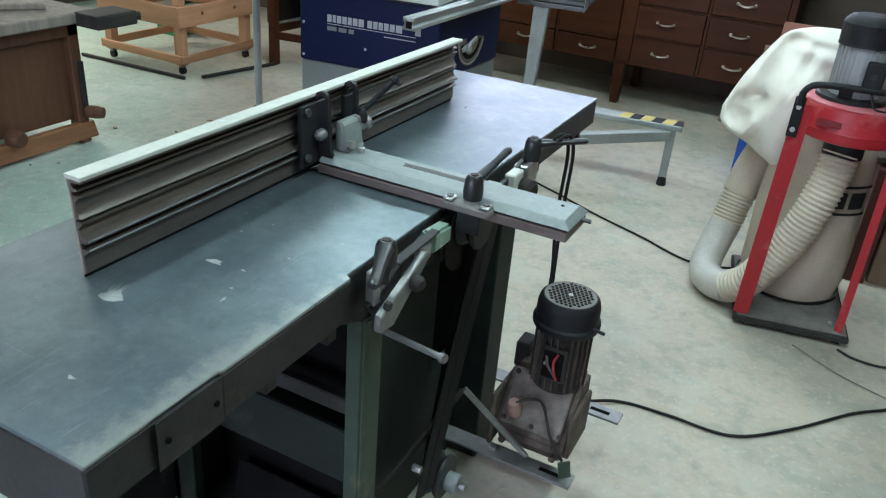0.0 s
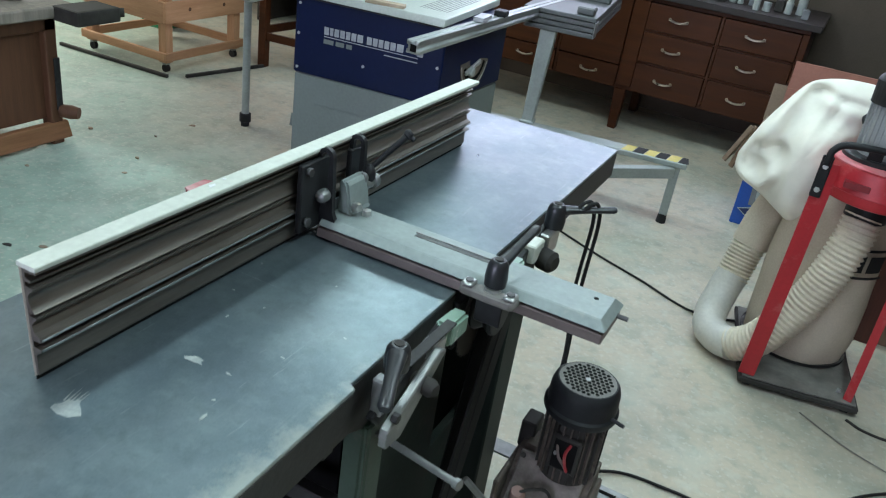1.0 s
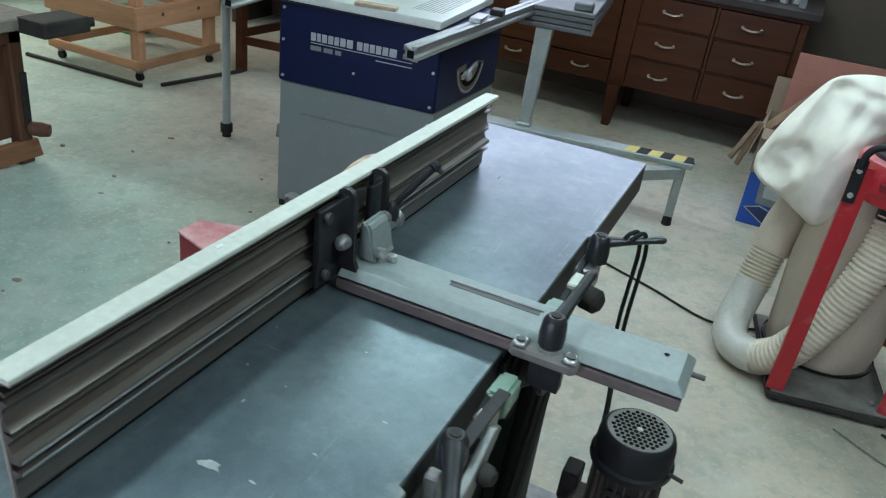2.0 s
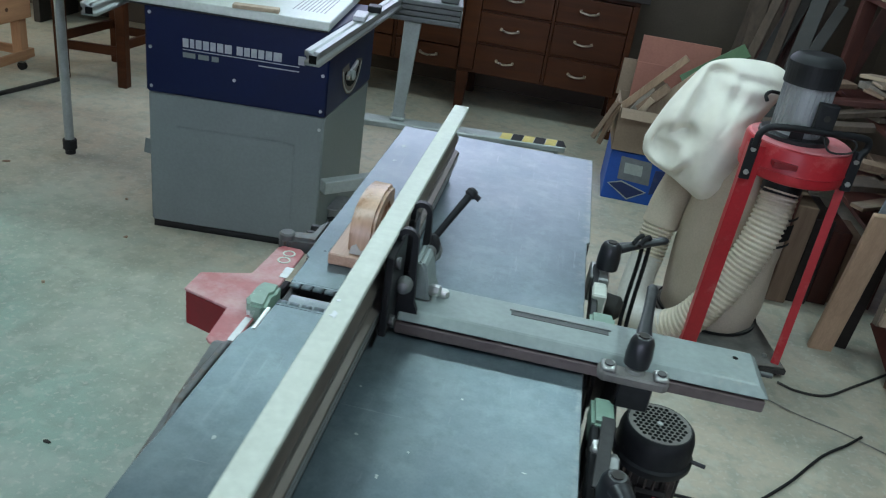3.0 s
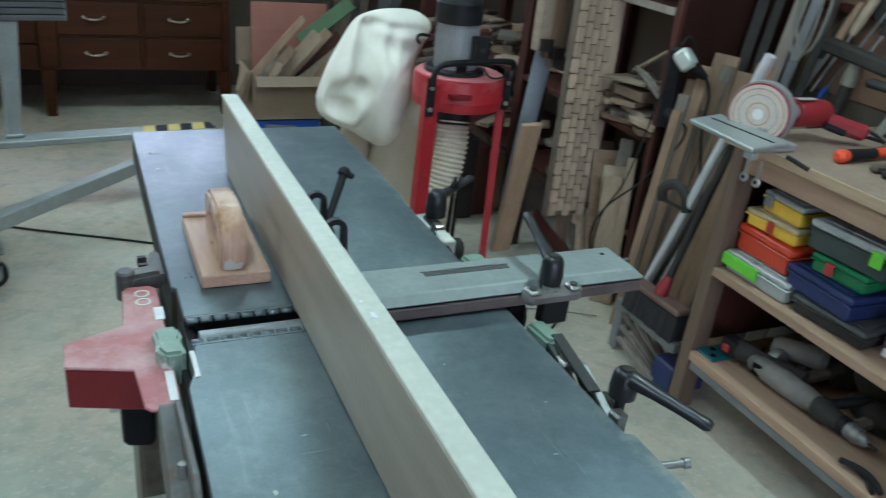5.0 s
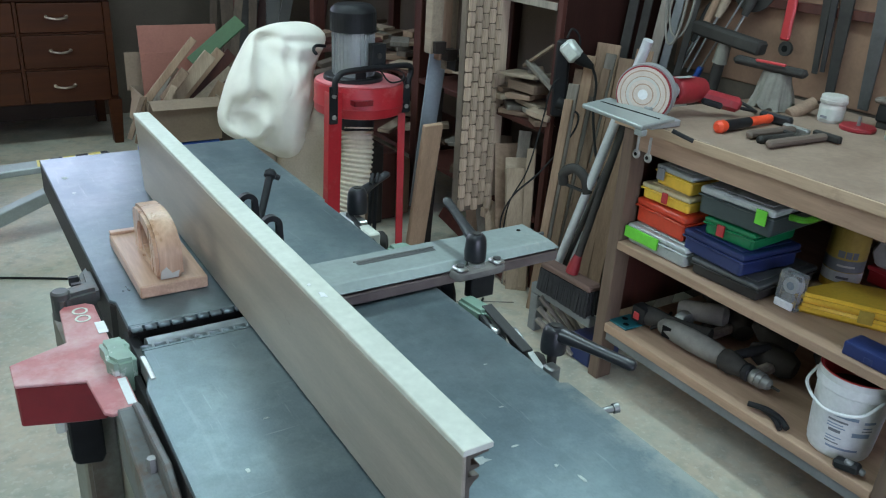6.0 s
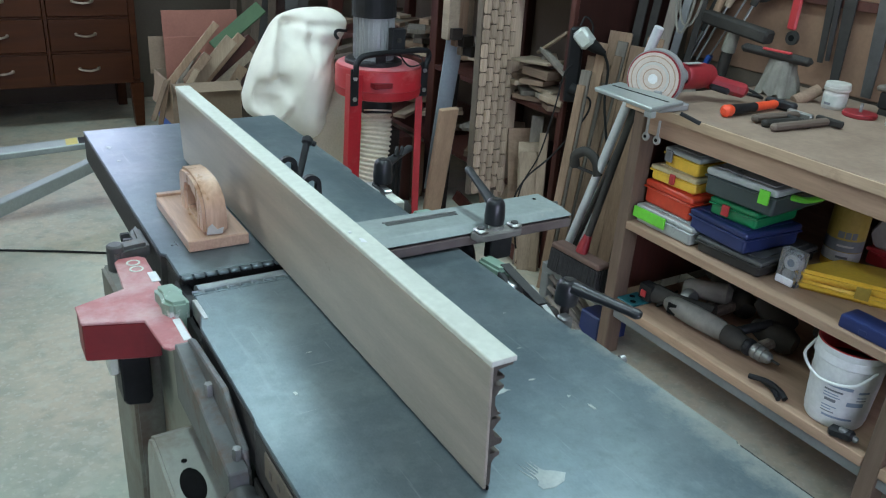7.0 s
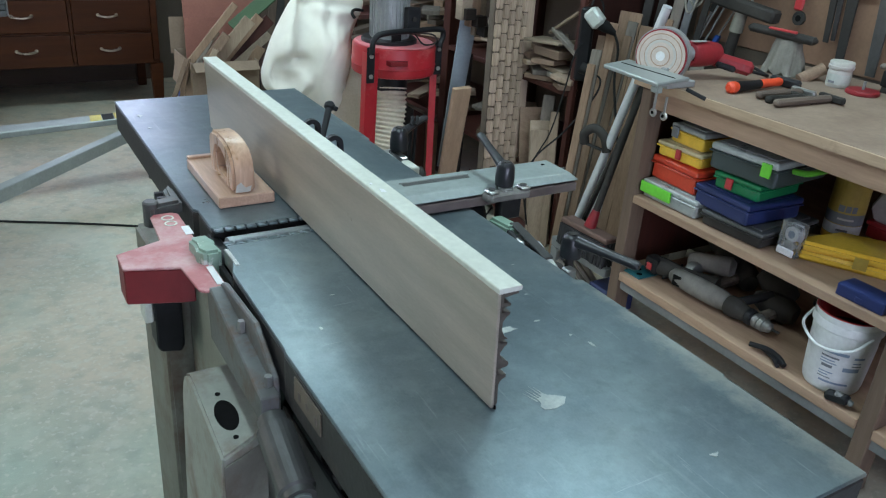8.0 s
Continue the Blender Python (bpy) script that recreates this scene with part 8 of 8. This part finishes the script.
tool("g_clamp", "dark iron clamp hanging on the leaning pipes", "clamp", ("frame", cl, "drill_dark"), ("screw", cyl((1.42, 1.52, 0.56), (1.445, 1.43, 0.552), 0.006, n=8), "black_metal"))
# broom standing with its bristles on the bench's steel rail
BRM = thing("broom", "broom with dark bristles and wooden head leaning on the bench rail", "broom", (1.37, 1.37, 0.186))
ba, bb = Vector((1.372, 1.502, 0.276)), Vector((1.372, 1.25, 0.286))
part("head", bar(ba, bb, 0.06, 0.022, 0.006), M["broom_wood"], BRM, "dusty wooden broom head")
br_mesh = bmesh.new()
rb = random.Random(8)
for i in range(32):
    for j in range(5):
        c = ba.lerp(bb, (i + 0.5) / 32) + Vector((0.026 - 0.013 * j, 0, -0.011))
        tip = Vector((c.x - 0.008 + rb.uniform(-0.004, 0.004), c.y + rb.uniform(-0.004, 0.004), 0.1862))
        cyl(c, tip, 0.0046, 0.0058, n=5, bm=br_mesh)
part("bristles", br_mesh, M["bristle"], BRM, "stiff black bristles")
part("socket", lathe((1.372, 1.372, 0.293), (1.386, 1.366, 0.358), [(0, 0.022), (0.35, 0.021), (0.7, 0.017), (1, 0.014)], 16), M["tool_red"], BRM, "red plastic handle socket")
part("handle", cyl((1.386, 1.366, 0.358), (1.505, 1.34, 0.9), 0.0125, n=14), M["drill_dark"], BRM, "dark grey broom handle")
solid("blue_crate", box(1.36, 1.5, 1.22, 1.32, 0.0, 0.1, 0.006), M["box_navy"], "dark blue box on the floor beside the bench", "box")
for k in range(5):
    solid("wood_stick", bar((1.36 + 0.03 * k, 1.3 + 0.02 * k, 0.012), (1.30 + 0.02 * k, 1.44 + 0.02 * k, 0.1 + 0.03 * k), 0.018, 0.014, 0.002), M["lum_c"], "thin wood stick lying under the rail", "stick", "sticks under the rail")
AT = Vector((0.072, 0, 0.008))
# power strip with plugs on the rack's end
PS = thing("power_strip", "black power strip with a white plug hanging on the rack", "power strip", (1.5, 1.73, 0.70))
part("strip", bar((1.527, 1.765, 0.715), (1.522, 1.765, 0.99), 0.052, 0.045, 0.008, up=(-0.7, -0.7, 0)), M["black"], PS)
part("white_plug", bar((1.50, 1.735, 0.985), (1.525, 1.69, 0.935), 0.05, 0.055, 0.01), M["saw_top"], PS, "white square plug")
part("black_plug", lathe((1.525, 1.70, 0.945), (1.58, 1.67, 0.91), [(0, 0.024), (0.4, 0.022), (1, 0.01)], 14), M["rubber"], PS)
part("black_plug", lathe((1.505, 1.745, 0.77), (1.535, 1.70, 0.755), [(0, 0.022), (0.5, 0.02), (1, 0.01)], 14), M["rubber"], PS)
part("plug_cable", tube([(1.535, 1.70, 0.755), (1.555, 1.68, 0.73), (1.54, 1.69, 0.66), (1.46, 1.74, 0.52), (1.4, 1.82, 0.40), (1.385, 1.86, 0.28), (1.43, 1.88, 0.12), (1.47, 1.9, 0.01)], 0.0035, 8), M["rubber"], PS)
part("plug_cable", tube([(1.505, 1.75, 0.86), (1.48, 1.76, 0.82), (1.465, 1.775, 0.68), (1.44, 1.8, 0.5), (1.41, 1.85, 0.36), (1.42, 1.88, 0.2), (1.48, 1.92, 0.01)], 0.003, 8), M["rubber"], PS)
part("plug_cable", tube([(1.58, 1.67, 0.91), (1.6, 1.66, 0.85), (1.6, 1.65, 0.72), (1.62, 1.6, 0.5)], 0.005, 8), M["rubber"], PS)
part("plug_cable", tube([(1.51, 1.74, 1.0), (1.53, 1.74, 1.03), (1.56, 1.73, 1.0), (1.56, 1.72, 0.92)], 0.004, 8), M["rubber"], PS)
AT = Vector((0.03, 0, 0))

# upright panel faced with small wooden blocks
PB = thing("block_panel", "narrow panel faced with small rounded wooden blocks leaning upright", "panel", (1.46, 2.1, 0.0), 0.0, local=True)
PB.matrix_world = Matrix.Translation(AT) @ pose(1.45, 2.085, 0.2, -3, 1.8, 8)
part("backing", box(-0.093, 0.093, 0.0, 0.03, 0.06, 1.5, 0.002), M["block_bed"], PB)
part("edge_board", box(0.0935, 0.138, 0.0, 0.05, 0.0, 1.5, 0.003), M["block"], PB, "pale timber edge")
blk = finish(bevelled(box(-0.0163, 0.0163, -0.015, 0.0, 0.0015, 0.0535, 0, 1), 0.0042, 2), M["block"], "wooden_block")
for c in range(5):
    for r_ in range(25):
        z = 0.065 + 0.056 * r_ + (0.021 if c % 2 else 0.0) - 0.003 * c
        if z > 1.44:
            continue
        o = new("wooden_block", blk)
        o.parent = PB
        o.matrix_basis = pose(-0.0745 + 0.0365 * c + random.uniform(-0.0012, 0.0012), random.uniform(-0.0025, -0.0005), z, 0, 0, random.uniform(-2, 2))
# leaning plank, sheet and stacked posts beside it
solid("leaning_plank", bar((1.327, 2.335, 0.0), (1.308, 2.2, 0.605), 0.086, 0.024, 0.003, up=(0, -1, 0.3)), M["plank"], "pale brown plank leaning before the rack", "plank")
solid("grey_sheet", bevelled(prism([(1.31, 0.20), (1.38, 0.20), (1.455, 0.80), (1.40, 0.92), (1.375, 0.85)], "y", 2.36, 2.366), 0.001), M["grey_sheet"], "blue-grey sheet leaning on the rack", "sheet")
solid("dark_board", bar((1.40, 2.38, 0.0), (1.44, 2.4, 0.7), 0.07, 0.02, 0.002, up=(0, -1, 0.1)), M["cabinet_dark"], "dark board leaning on the rack", "board")
for k, (x, z0) in enumerate(((1.375, 0.93), (1.425, 0.9), (1.46, 0.86))):
    solid("timber_post", box(x - 0.03, x + 0.025, 2.31 + 0.012 * k, 2.36 + 0.012 * k, z0 - 0.07, 1.5, 0.003), M[("off_a", "lum_b", "off_a")[k]], "short notched timber post standing on the rack", "post", "posts at the rack")
    solid("post_end", box(x - 0.02, x + 0.03, 2.285 - 0.01 * k, 2.309 + 0.012 * k, z0 - 0.066, z0 - 0.02, 0.002), M["cabinet_dark"], "dark square timber end", "timber end", "timber ends")
AT = Vector((0, 0, 0))
# lumber behind the extractor
for k in range(16):
    x = 0.98 + 0.035 * k + rs.uniform(-0.01, 0.01)
    y = 4.0 + rs.uniform(-0.25, 0.25)
    solid("leaning_board", bar((x, y, 0.0), (x + rs.uniform(0.1, 0.45), y + rs.uniform(0.3, 0.6), rs.uniform(0.9, 1.6)), rs.uniform(0.04, 0.11), 0.02, 0.002, up=(-0.3, -0.9, 0.2)), M[("dim_timber", "cabinet_dark", "dim_timber", "rack_red")[k % 4]], "dull dark board leaning in the corner", "board", "boards leaning in the corner")
for k in range(7):
    x, y = 1.12 + rs.uniform(0, 0.35), 2.7 + 0.14 * k
    solid("stacked_board", bar((x - 0.1, y, 0.5 + 0.035 * k), (x + 0.35, y + rs.uniform(-0.2, 0.25), 0.52 + 0.035 * k + rs.uniform(-0.05, 0.1)), rs.uniform(0.06, 0.14), 0.024, 0.002), M[("dim_timber", "rack_red", "off_b", "dim_timber")[k % 4]], "rough board stacked across the rack", "board", "boards stacked behind the extractor")
for k in range(5):
    solid("timber_block", box(1.12 + 0.09 * k, 1.2 + 0.09 * k, 2.62 + 0.03 * k, 2.9 + 0.03 * k, 0.0, 0.48 - 0.05 * k, 0.004), M[("rack_red", "lum_b", "cabinet_dark")[k % 3]], "dark timber block standing behind the extractor", "timber", "timber behind the extractor")
solid("chisel_grip", box(1.055, 1.085, 2.35, 2.38, 0.9, 0.945, 0.005), M["box_yellow"], "yellow tool handle sticking out of the rack", "tool handle")
solid("yellow_handle_holder", bar((1.07, 2.37, 0.9), (1.2, 2.7, 0.6), 0.03, 0.03, 0.004), M["drill_dark"], "dark tool shaft leaning on the timber", "tool")

# cartons with offcuts
BC = thing("cardboard_box", "open brown cardboard box full of wood offcuts", "cardboard box", (0.68, 3.65, 0.262))
for n_, b in (("front", (0.525, 0.86, 3.44, 3.446, 0.262, 0.475)), ("back", (0.525, 0.86, 3.80, 3.806, 0.262, 0.475)), ("side", (0.519, 0.525, 3.44, 3.806, 0.262, 0.475)), ("side", (0.86, 0.866, 3.44, 3.806, 0.262, 0.475)), ("bottom", (0.525, 0.86, 3.446, 3.80, 0.262, 0.268))):
    part(n_, box(*b, 0.001), M["card"], BC)
part("flap", box(0.505, 0.85, 3.807, 3.812, 0.45, 0.64, 0.001), M["card"], BC)
part("flap", bar((0.517, 3.6, 0.472), (0.488, 3.6, 0.335), 0.26, 0.005, 0.001, up=(0.8, 0, -0.5)), M["card"], BC, "hanging side flap")
part("flap", bar((0.69, 3.443, 0.475), (0.69, 3.38, 0.44), 0.33, 0.005, 0.001), M["card"], BC)
for za, zb, yb in ((0.3, 0.645, 3.735), (0.6, 0.775, 3.752)):
    solid("red_fibre_board", bar((0.765, yb, za), (0.765, yb + 0.02, zb), 0.39, 0.012, 0.002, up=(0, -1, 0.06)), M["red_board"], "red-brown fibre board standing in the carton", "board", "boards in the carton")
solid("green_board", bar((0.8, 3.66, 0.6), (1.065, 3.68, 0.8), 0.075, 0.014, 0.002, up=(-0.5, -0.8, 0.4)), M["off_green"], "green painted board sticking out of the carton", "board")
for a, b_, w, h, mm in (((0.53, 3.52, 0.46), (0.772, 3.5, 0.75), 0.035, 0.018, "lum_b"), ((0.64, 3.55, 0.42), (0.855, 3.53, 0.667), 0.065, 0.02, "lum_a"), ((0.61, 3.52, 0.46), (0.722, 3.5, 0.6), 0.045, 0.022, "off_b"), ((0.76, 3.62, 0.44), (0.985, 3.6, 0.655), 0.06, 0.02, "rack_red"),
                        ((0.78, 3.56, 0.43), (0.965, 3.55, 0.585), 0.04, 0.016, "off_a"), ((0.7, 3.6, 0.42), (0.93, 3.6, 0.67), 0.05, 0.02, "lum_b"), ((0.57, 3.58, 0.4), (0.66, 3.6, 0.56), 0.03, 0.02, "lum_c"), ((0.55, 3.62, 0.4), (0.7, 3.62, 0.6), 0.05, 0.014, "off_b"),
                        ((0.72, 3.66, 0.4), (0.9, 3.66, 0.62), 0.07, 0.018, "lum_c"), ((0.6, 3.5, 0.42), (0.66, 3.49, 0.53), 0.03, 0.02, "lum_a"), ((0.82, 3.52, 0.4), (0.9, 3.5, 0.53), 0.05, 0.02, "lum_b")):
    solid("stick", bar(a, b_, w, h, 0.002, up=(0, -1, 0.3)), M[mm], "wood offcut sticking out of the carton", "offcut", "offcuts in the carton")
BL = thing("blue_box", "blue printed cardboard box standing on the floor", "cardboard box", (0.68, 3.65, 0.0))
part("box", box(0.525, 0.855, 3.45, 3.8, 0.0005, 0.255, 0.003), M["card_blue"], BL)
part("print_shape", prism([(0.585, 0.115), (0.745, 0.105), (0.735, 0.225), (0.58, 0.235)], "y", 3.4475, 3.4492), M["print_grey"], BL, "dark printed picture")
part("print_shape", prism([(0.61, 0.15), (0.70, 0.145), (0.695, 0.2), (0.605, 0.205)], "y", 3.4464, 3.4473), M["lid_grey"], BL)
part("print_shape", prism([(0.54, 0.085), (0.61, 0.108), (0.745, 0.068), (0.655, 0.012)], "y", 3.4464, 3.4473), M["lid_grey"], BL)
part("print_shape", prism([(0.55, 0.084), (0.61, 0.101), (0.732, 0.066), (0.655, 0.02)], "y", 3.4453, 3.4462), M["box_navy"], BL)
part("print_shape", prism([(0.755, 0.06), (0.84, 0.09), (0.84, 0.2), (0.76, 0.19)], "y", 3.4475, 3.4492), M["box_navy"], BL)
for k, (xt, zt) in enumerate(((0.452, 0.3), (0.415, 0.33))):
    solid("leaning_stick", bar((xt, 3.43 - 0.02 * k, zt - 0.02), (0.505 - 0.012 * k, 3.435 - 0.02 * k, 0.5), 0.024, 0.012, 0.002, up=(-0.5, -0.8, 0.2)), M[("lum_b", "off_b")[k]], "stick caught in the carton's hanging flap", "stick", "sticks at the carton")

# ---- far side of the room ----
AT = Vector((-0.09, 0, 0))
W = thing("old_workbench", "old dark wooden workbench with vice and pale foot rail", "workbench", (-2.55, 1.6, 0.0))
part("side_panel", box(-2.26, -2.235, 1.36, 1.865, 0.12, 0.56, 0.004), M["old_wood"], W, "dark brown side panel")
for y in (1.3, 1.82):
    part("post", box(-2.265, -2.2, y, y + 0.06, 0.0, 0.585, 0.005), M["old_wood"], W)
part("foot_rail", bevelled(prism([(1.27, 0.02), (1.92, 0.02), (1.9, 0.105), (1.29, 0.105)], "x", -2.23, -2.192), 0.004), M["old_wood_x"], W, "pale orange foot rail")
part("top_rail", box(-2.262, -2.2, 1.3, 1.88, 0.52, 0.585, 0.004), M["old_wood"], W)
part("bench_top", box(-3.1, -2.14, 1.1, 1.95, 0.5855, 0.635, 0.006), M["lum_c"], W, "grey worn bench top")
part("end_panel", box(-3.0, -2.27, 1.84, 1.86, 0.12, 0.56, 0.004), M["old_wood"], W)
part("far_post", box(-3.05, -2.98, 1.3, 1.87, 0.0, 0.585, 0.004), M["old_wood"], W)
jaw = part("vice_jaw", box(-2.16, -2.0, 1.83, 2.06, 0.575, 0.64, 0.012, 2), M["drill_dark"], W, "dark vice jaw")
part("vice_screw", cyl((-2.2, 1.9, 0.6), (-2.05, 2.12, 0.6), 0.02, n=14), M["drill_dark"], jaw)
part("peg", lathe((-2.2, 1.87, 0.155), (-2.13, 1.91, 0.15), [(0, 0.03), (0.6, 0.032), (1, 0.026)], 16), M["old_wood"], W)
part("peg", lathe((-2.2, 1.46, 0.13), (-2.14, 1.47, 0.13), [(0, 0.04), (0.6, 0.042), (1, 0.032)], 16), M["old_wood"], W)
part("strap", box(-2.2, -2.19, 1.85, 1.88, 0.16, 0.4, 0.003), M["black_metal"], W)
solid("bench_plane", bar((-2.5, 1.5, 0.65), (-2.3, 1.8, 0.65), 0.07, 0.03, 0.006), M["lum_c"], "grey dusty plank lying on the old bench", "plank")
AT = Vector((-0.045, 0, 0))
# pine trolley
PT = thing("pine_trolley", "orange pine trolley frame on casters", "trolley", (-3.05, 3.35, 0.0))
PX0, PX1, PY0, PY1 = -3.42, -2.75, 3.02, 3.68
for x in (PX0, PX1 - 0.06):
    for y in (PY0, PY1 - 0.06):
        part("post", box(x, x + 0.06, y, y + 0.06, 0.06, 0.5, 0.004), M["pine_z"], PT)
        c = part("caster", cyl((x + 0.03, y + 0.018, 0.024), (x + 0.03, y + 0.042, 0.024), 0.024, n=16), M["rubber"], PT)
        part("caster_fork", box(x + 0.015, x + 0.045, y + 0.012, y + 0.048, 0.045, 0.0595, 0.002), M["dull_steel"], c)
for z, h in ((0.075, 0.05), (0.3, 0.125)):
    part("rail", box(PX0 - 0.006, PX1 + 0.006, PY0 - 0.021, PY0 - 0.0005, z, z + h, 0.003), M["pine"], PT)
    part("rail", box(PX0 - 0.006, PX1 + 0.006, PY1 + 0.0005, PY1 + 0.021, z, z + h, 0.003), M["pine"], PT)
    part("rail", box(PX1 + 0.0005, PX1 + 0.021, PY0 - 0.02, PY1 + 0.02, z, z + h, 0.003), M["pine_y"], PT)
    part("rail", box(PX0 - 0.021, PX0 - 0.0005, PY0 - 0.02, PY1 + 0.02, z, z + h, 0.003), M["pine_y"], PT)
for y in (3.2, 3.5):
    part("knot", cyl((PX1 + 0.0212, y, 0.37), (PX1 + 0.0216, y, 0.37), 0.012, n=14), M["old_wood"], PT)
for y in (3.02, 3.2, 3.38, 3.56):
    part("top_slat", box(PX0, PX1, y, y + 0.14, 0.5005, 0.52, 0.003), M["off_a"], PT)
solid("green_crate", box(-3.72, -3.5, 3.75, 3.95, 0.0, 0.17, 0.01), M["box_green"], "green plastic crate behind the trolley", "crate")
# two dark bars draw a rod and the shadows around the trolley
solid("steel_rod", bar((-3.55, 2.93, 0.012), (-2.68, 2.96, 0.012), 0.02, 0.02, 0.002), M["drill_dark"], "dark bar before the trolley, for rod and shadow", "rod")
solid("steel_rod", bar((-2.62, 3.05, 0.012), (-2.5, 3.62, 0.012), 0.02, 0.02, 0.002), M["drill_dark"], "dark bar beside the trolley, for rod and shadow", "rod")
# low stool frame
SF = thing("wooden_stool", "brown wooden stool frame with crossed rails", "stool", (-2.35, 3.9, 0.0))
for x, y in ((-2.55, 3.62), (-2.2, 3.66), (-2.5, 4.1), (-2.15, 4.14)):
    part("leg", bevelled(prism([(x, y), (x + 0.055, y), (x + 0.055, y + 0.055), (x, y + 0.055)], "z", 0.0, 0.56), 0.004), M["cabinet"], SF)
for a, b_ in (((-2.5, 3.65, 0.2), (-2.2, 3.69, 0.2)), ((-2.46, 4.13, 0.2), (-2.15, 4.17, 0.2)), ((-2.52, 3.67, 0.24), (-2.48, 4.1, 0.24)), ((-2.17, 3.7, 0.24), (-2.13, 4.14, 0.24)), ((-2.5, 3.65, 0.5), (-2.2, 3.69, 0.5))):
    part("rail", bar(a, b_, 0.025, 0.05, 0.003), M["cabinet"], SF)
part("seat", bevelled(prism([(-2.58, 3.58), (-2.1, 3.63), (-2.06, 4.22), (-2.54, 4.18)], "z", 0.5605, 0.59), 0.006), M["cabinet"], SF)
# dark shelving against the far wall
DK = thing("dark_shelving", "dark shelving in the far corner of the workshop", "shelving", (-3.0, 4.8, 0.0))
for x in (-4.4, -3.4, -2.45):
    part("upright", box(x, x + 0.05, 4.65, 5.1, 0.0, 1.6, 0.003), M["cabinet_dark"], DK)
for z in (0.35, 0.85, 1.3):
    part("shelf", box(-4.349, -3.401, 4.66, 5.09, z, z + 0.03, 0.002), M["cabinet_dark"], DK)
    part("shelf", box(-3.349, -2.451, 4.66, 5.09, z, z + 0.03, 0.002), M["cabinet_dark"], DK)

# ---- cords and litter on the floor ----
AT = Vector((0, 0, 0))
def cord(pts, label, r=0.0046, mat="rubber"):
    return solid("extension_lead", tube(pts, r, 8, 8), M[mat], label, "cord")


cord([(-0.62, 2.95, 0.006), (-0.43, 2.85, 0.006), (-0.14, 2.71, 0.006), (0.09, 2.59, 0.006), (0.32, 2.49, 0.006), (0.56, 2.38, 0.006), (0.75, 2.45, 0.006), (0.85, 2.6, 0.006)], "black power cord lying across the concrete floor")
cord([(0.36, 1.1, 0.12), (0.45, 1.2, 0.03), (0.575, 1.312, 0.006), (0.72, 1.33, 0.006), (0.9, 1.34, 0.006), (1.05, 1.47, 0.006), (1.2, 1.65, 0.006), (1.30, 1.74, 0.006), (1.36, 1.8, 0.006)], "black power cord curving over the concrete floor")
cord([(1.14, 2.02, 0.006), (1.2, 1.99, 0.006), (1.3, 2.0, 0.006), (1.42, 2.1, 0.006), (1.58, 2.24, 0.006)], "dark cord lying behind the extractor", 0.0045, "drill_dark")
cord([(1.0, 1.96, 0.006), (1.15, 1.86, 0.006), (1.3, 1.8, 0.006), (1.45, 1.72, 0.006)], "thin grey cord lying on the floor", 0.0022, "drill_grey")
rs = random.Random(9)
for k in range(26):
    x, y = rs.uniform(-2.4, -0.5), rs.uniform(0.2, 2.6)
    if -0.7 < x < -0.5 and y > 2.1:
        continue
    b = patch(x, y, 0.0008, rs.uniform(0.006, 0.02), 300 + k, 8, 1, rs.uniform(0.4, 1.0), rs.uniform(0.002, 0.008))
    solid("wood_chip", b, M[("off_b", "off_a", "drill_dark", "lum_c")[k % 4]], "small wood chip lying on the concrete floor", "wood chip", "chips on the floor")
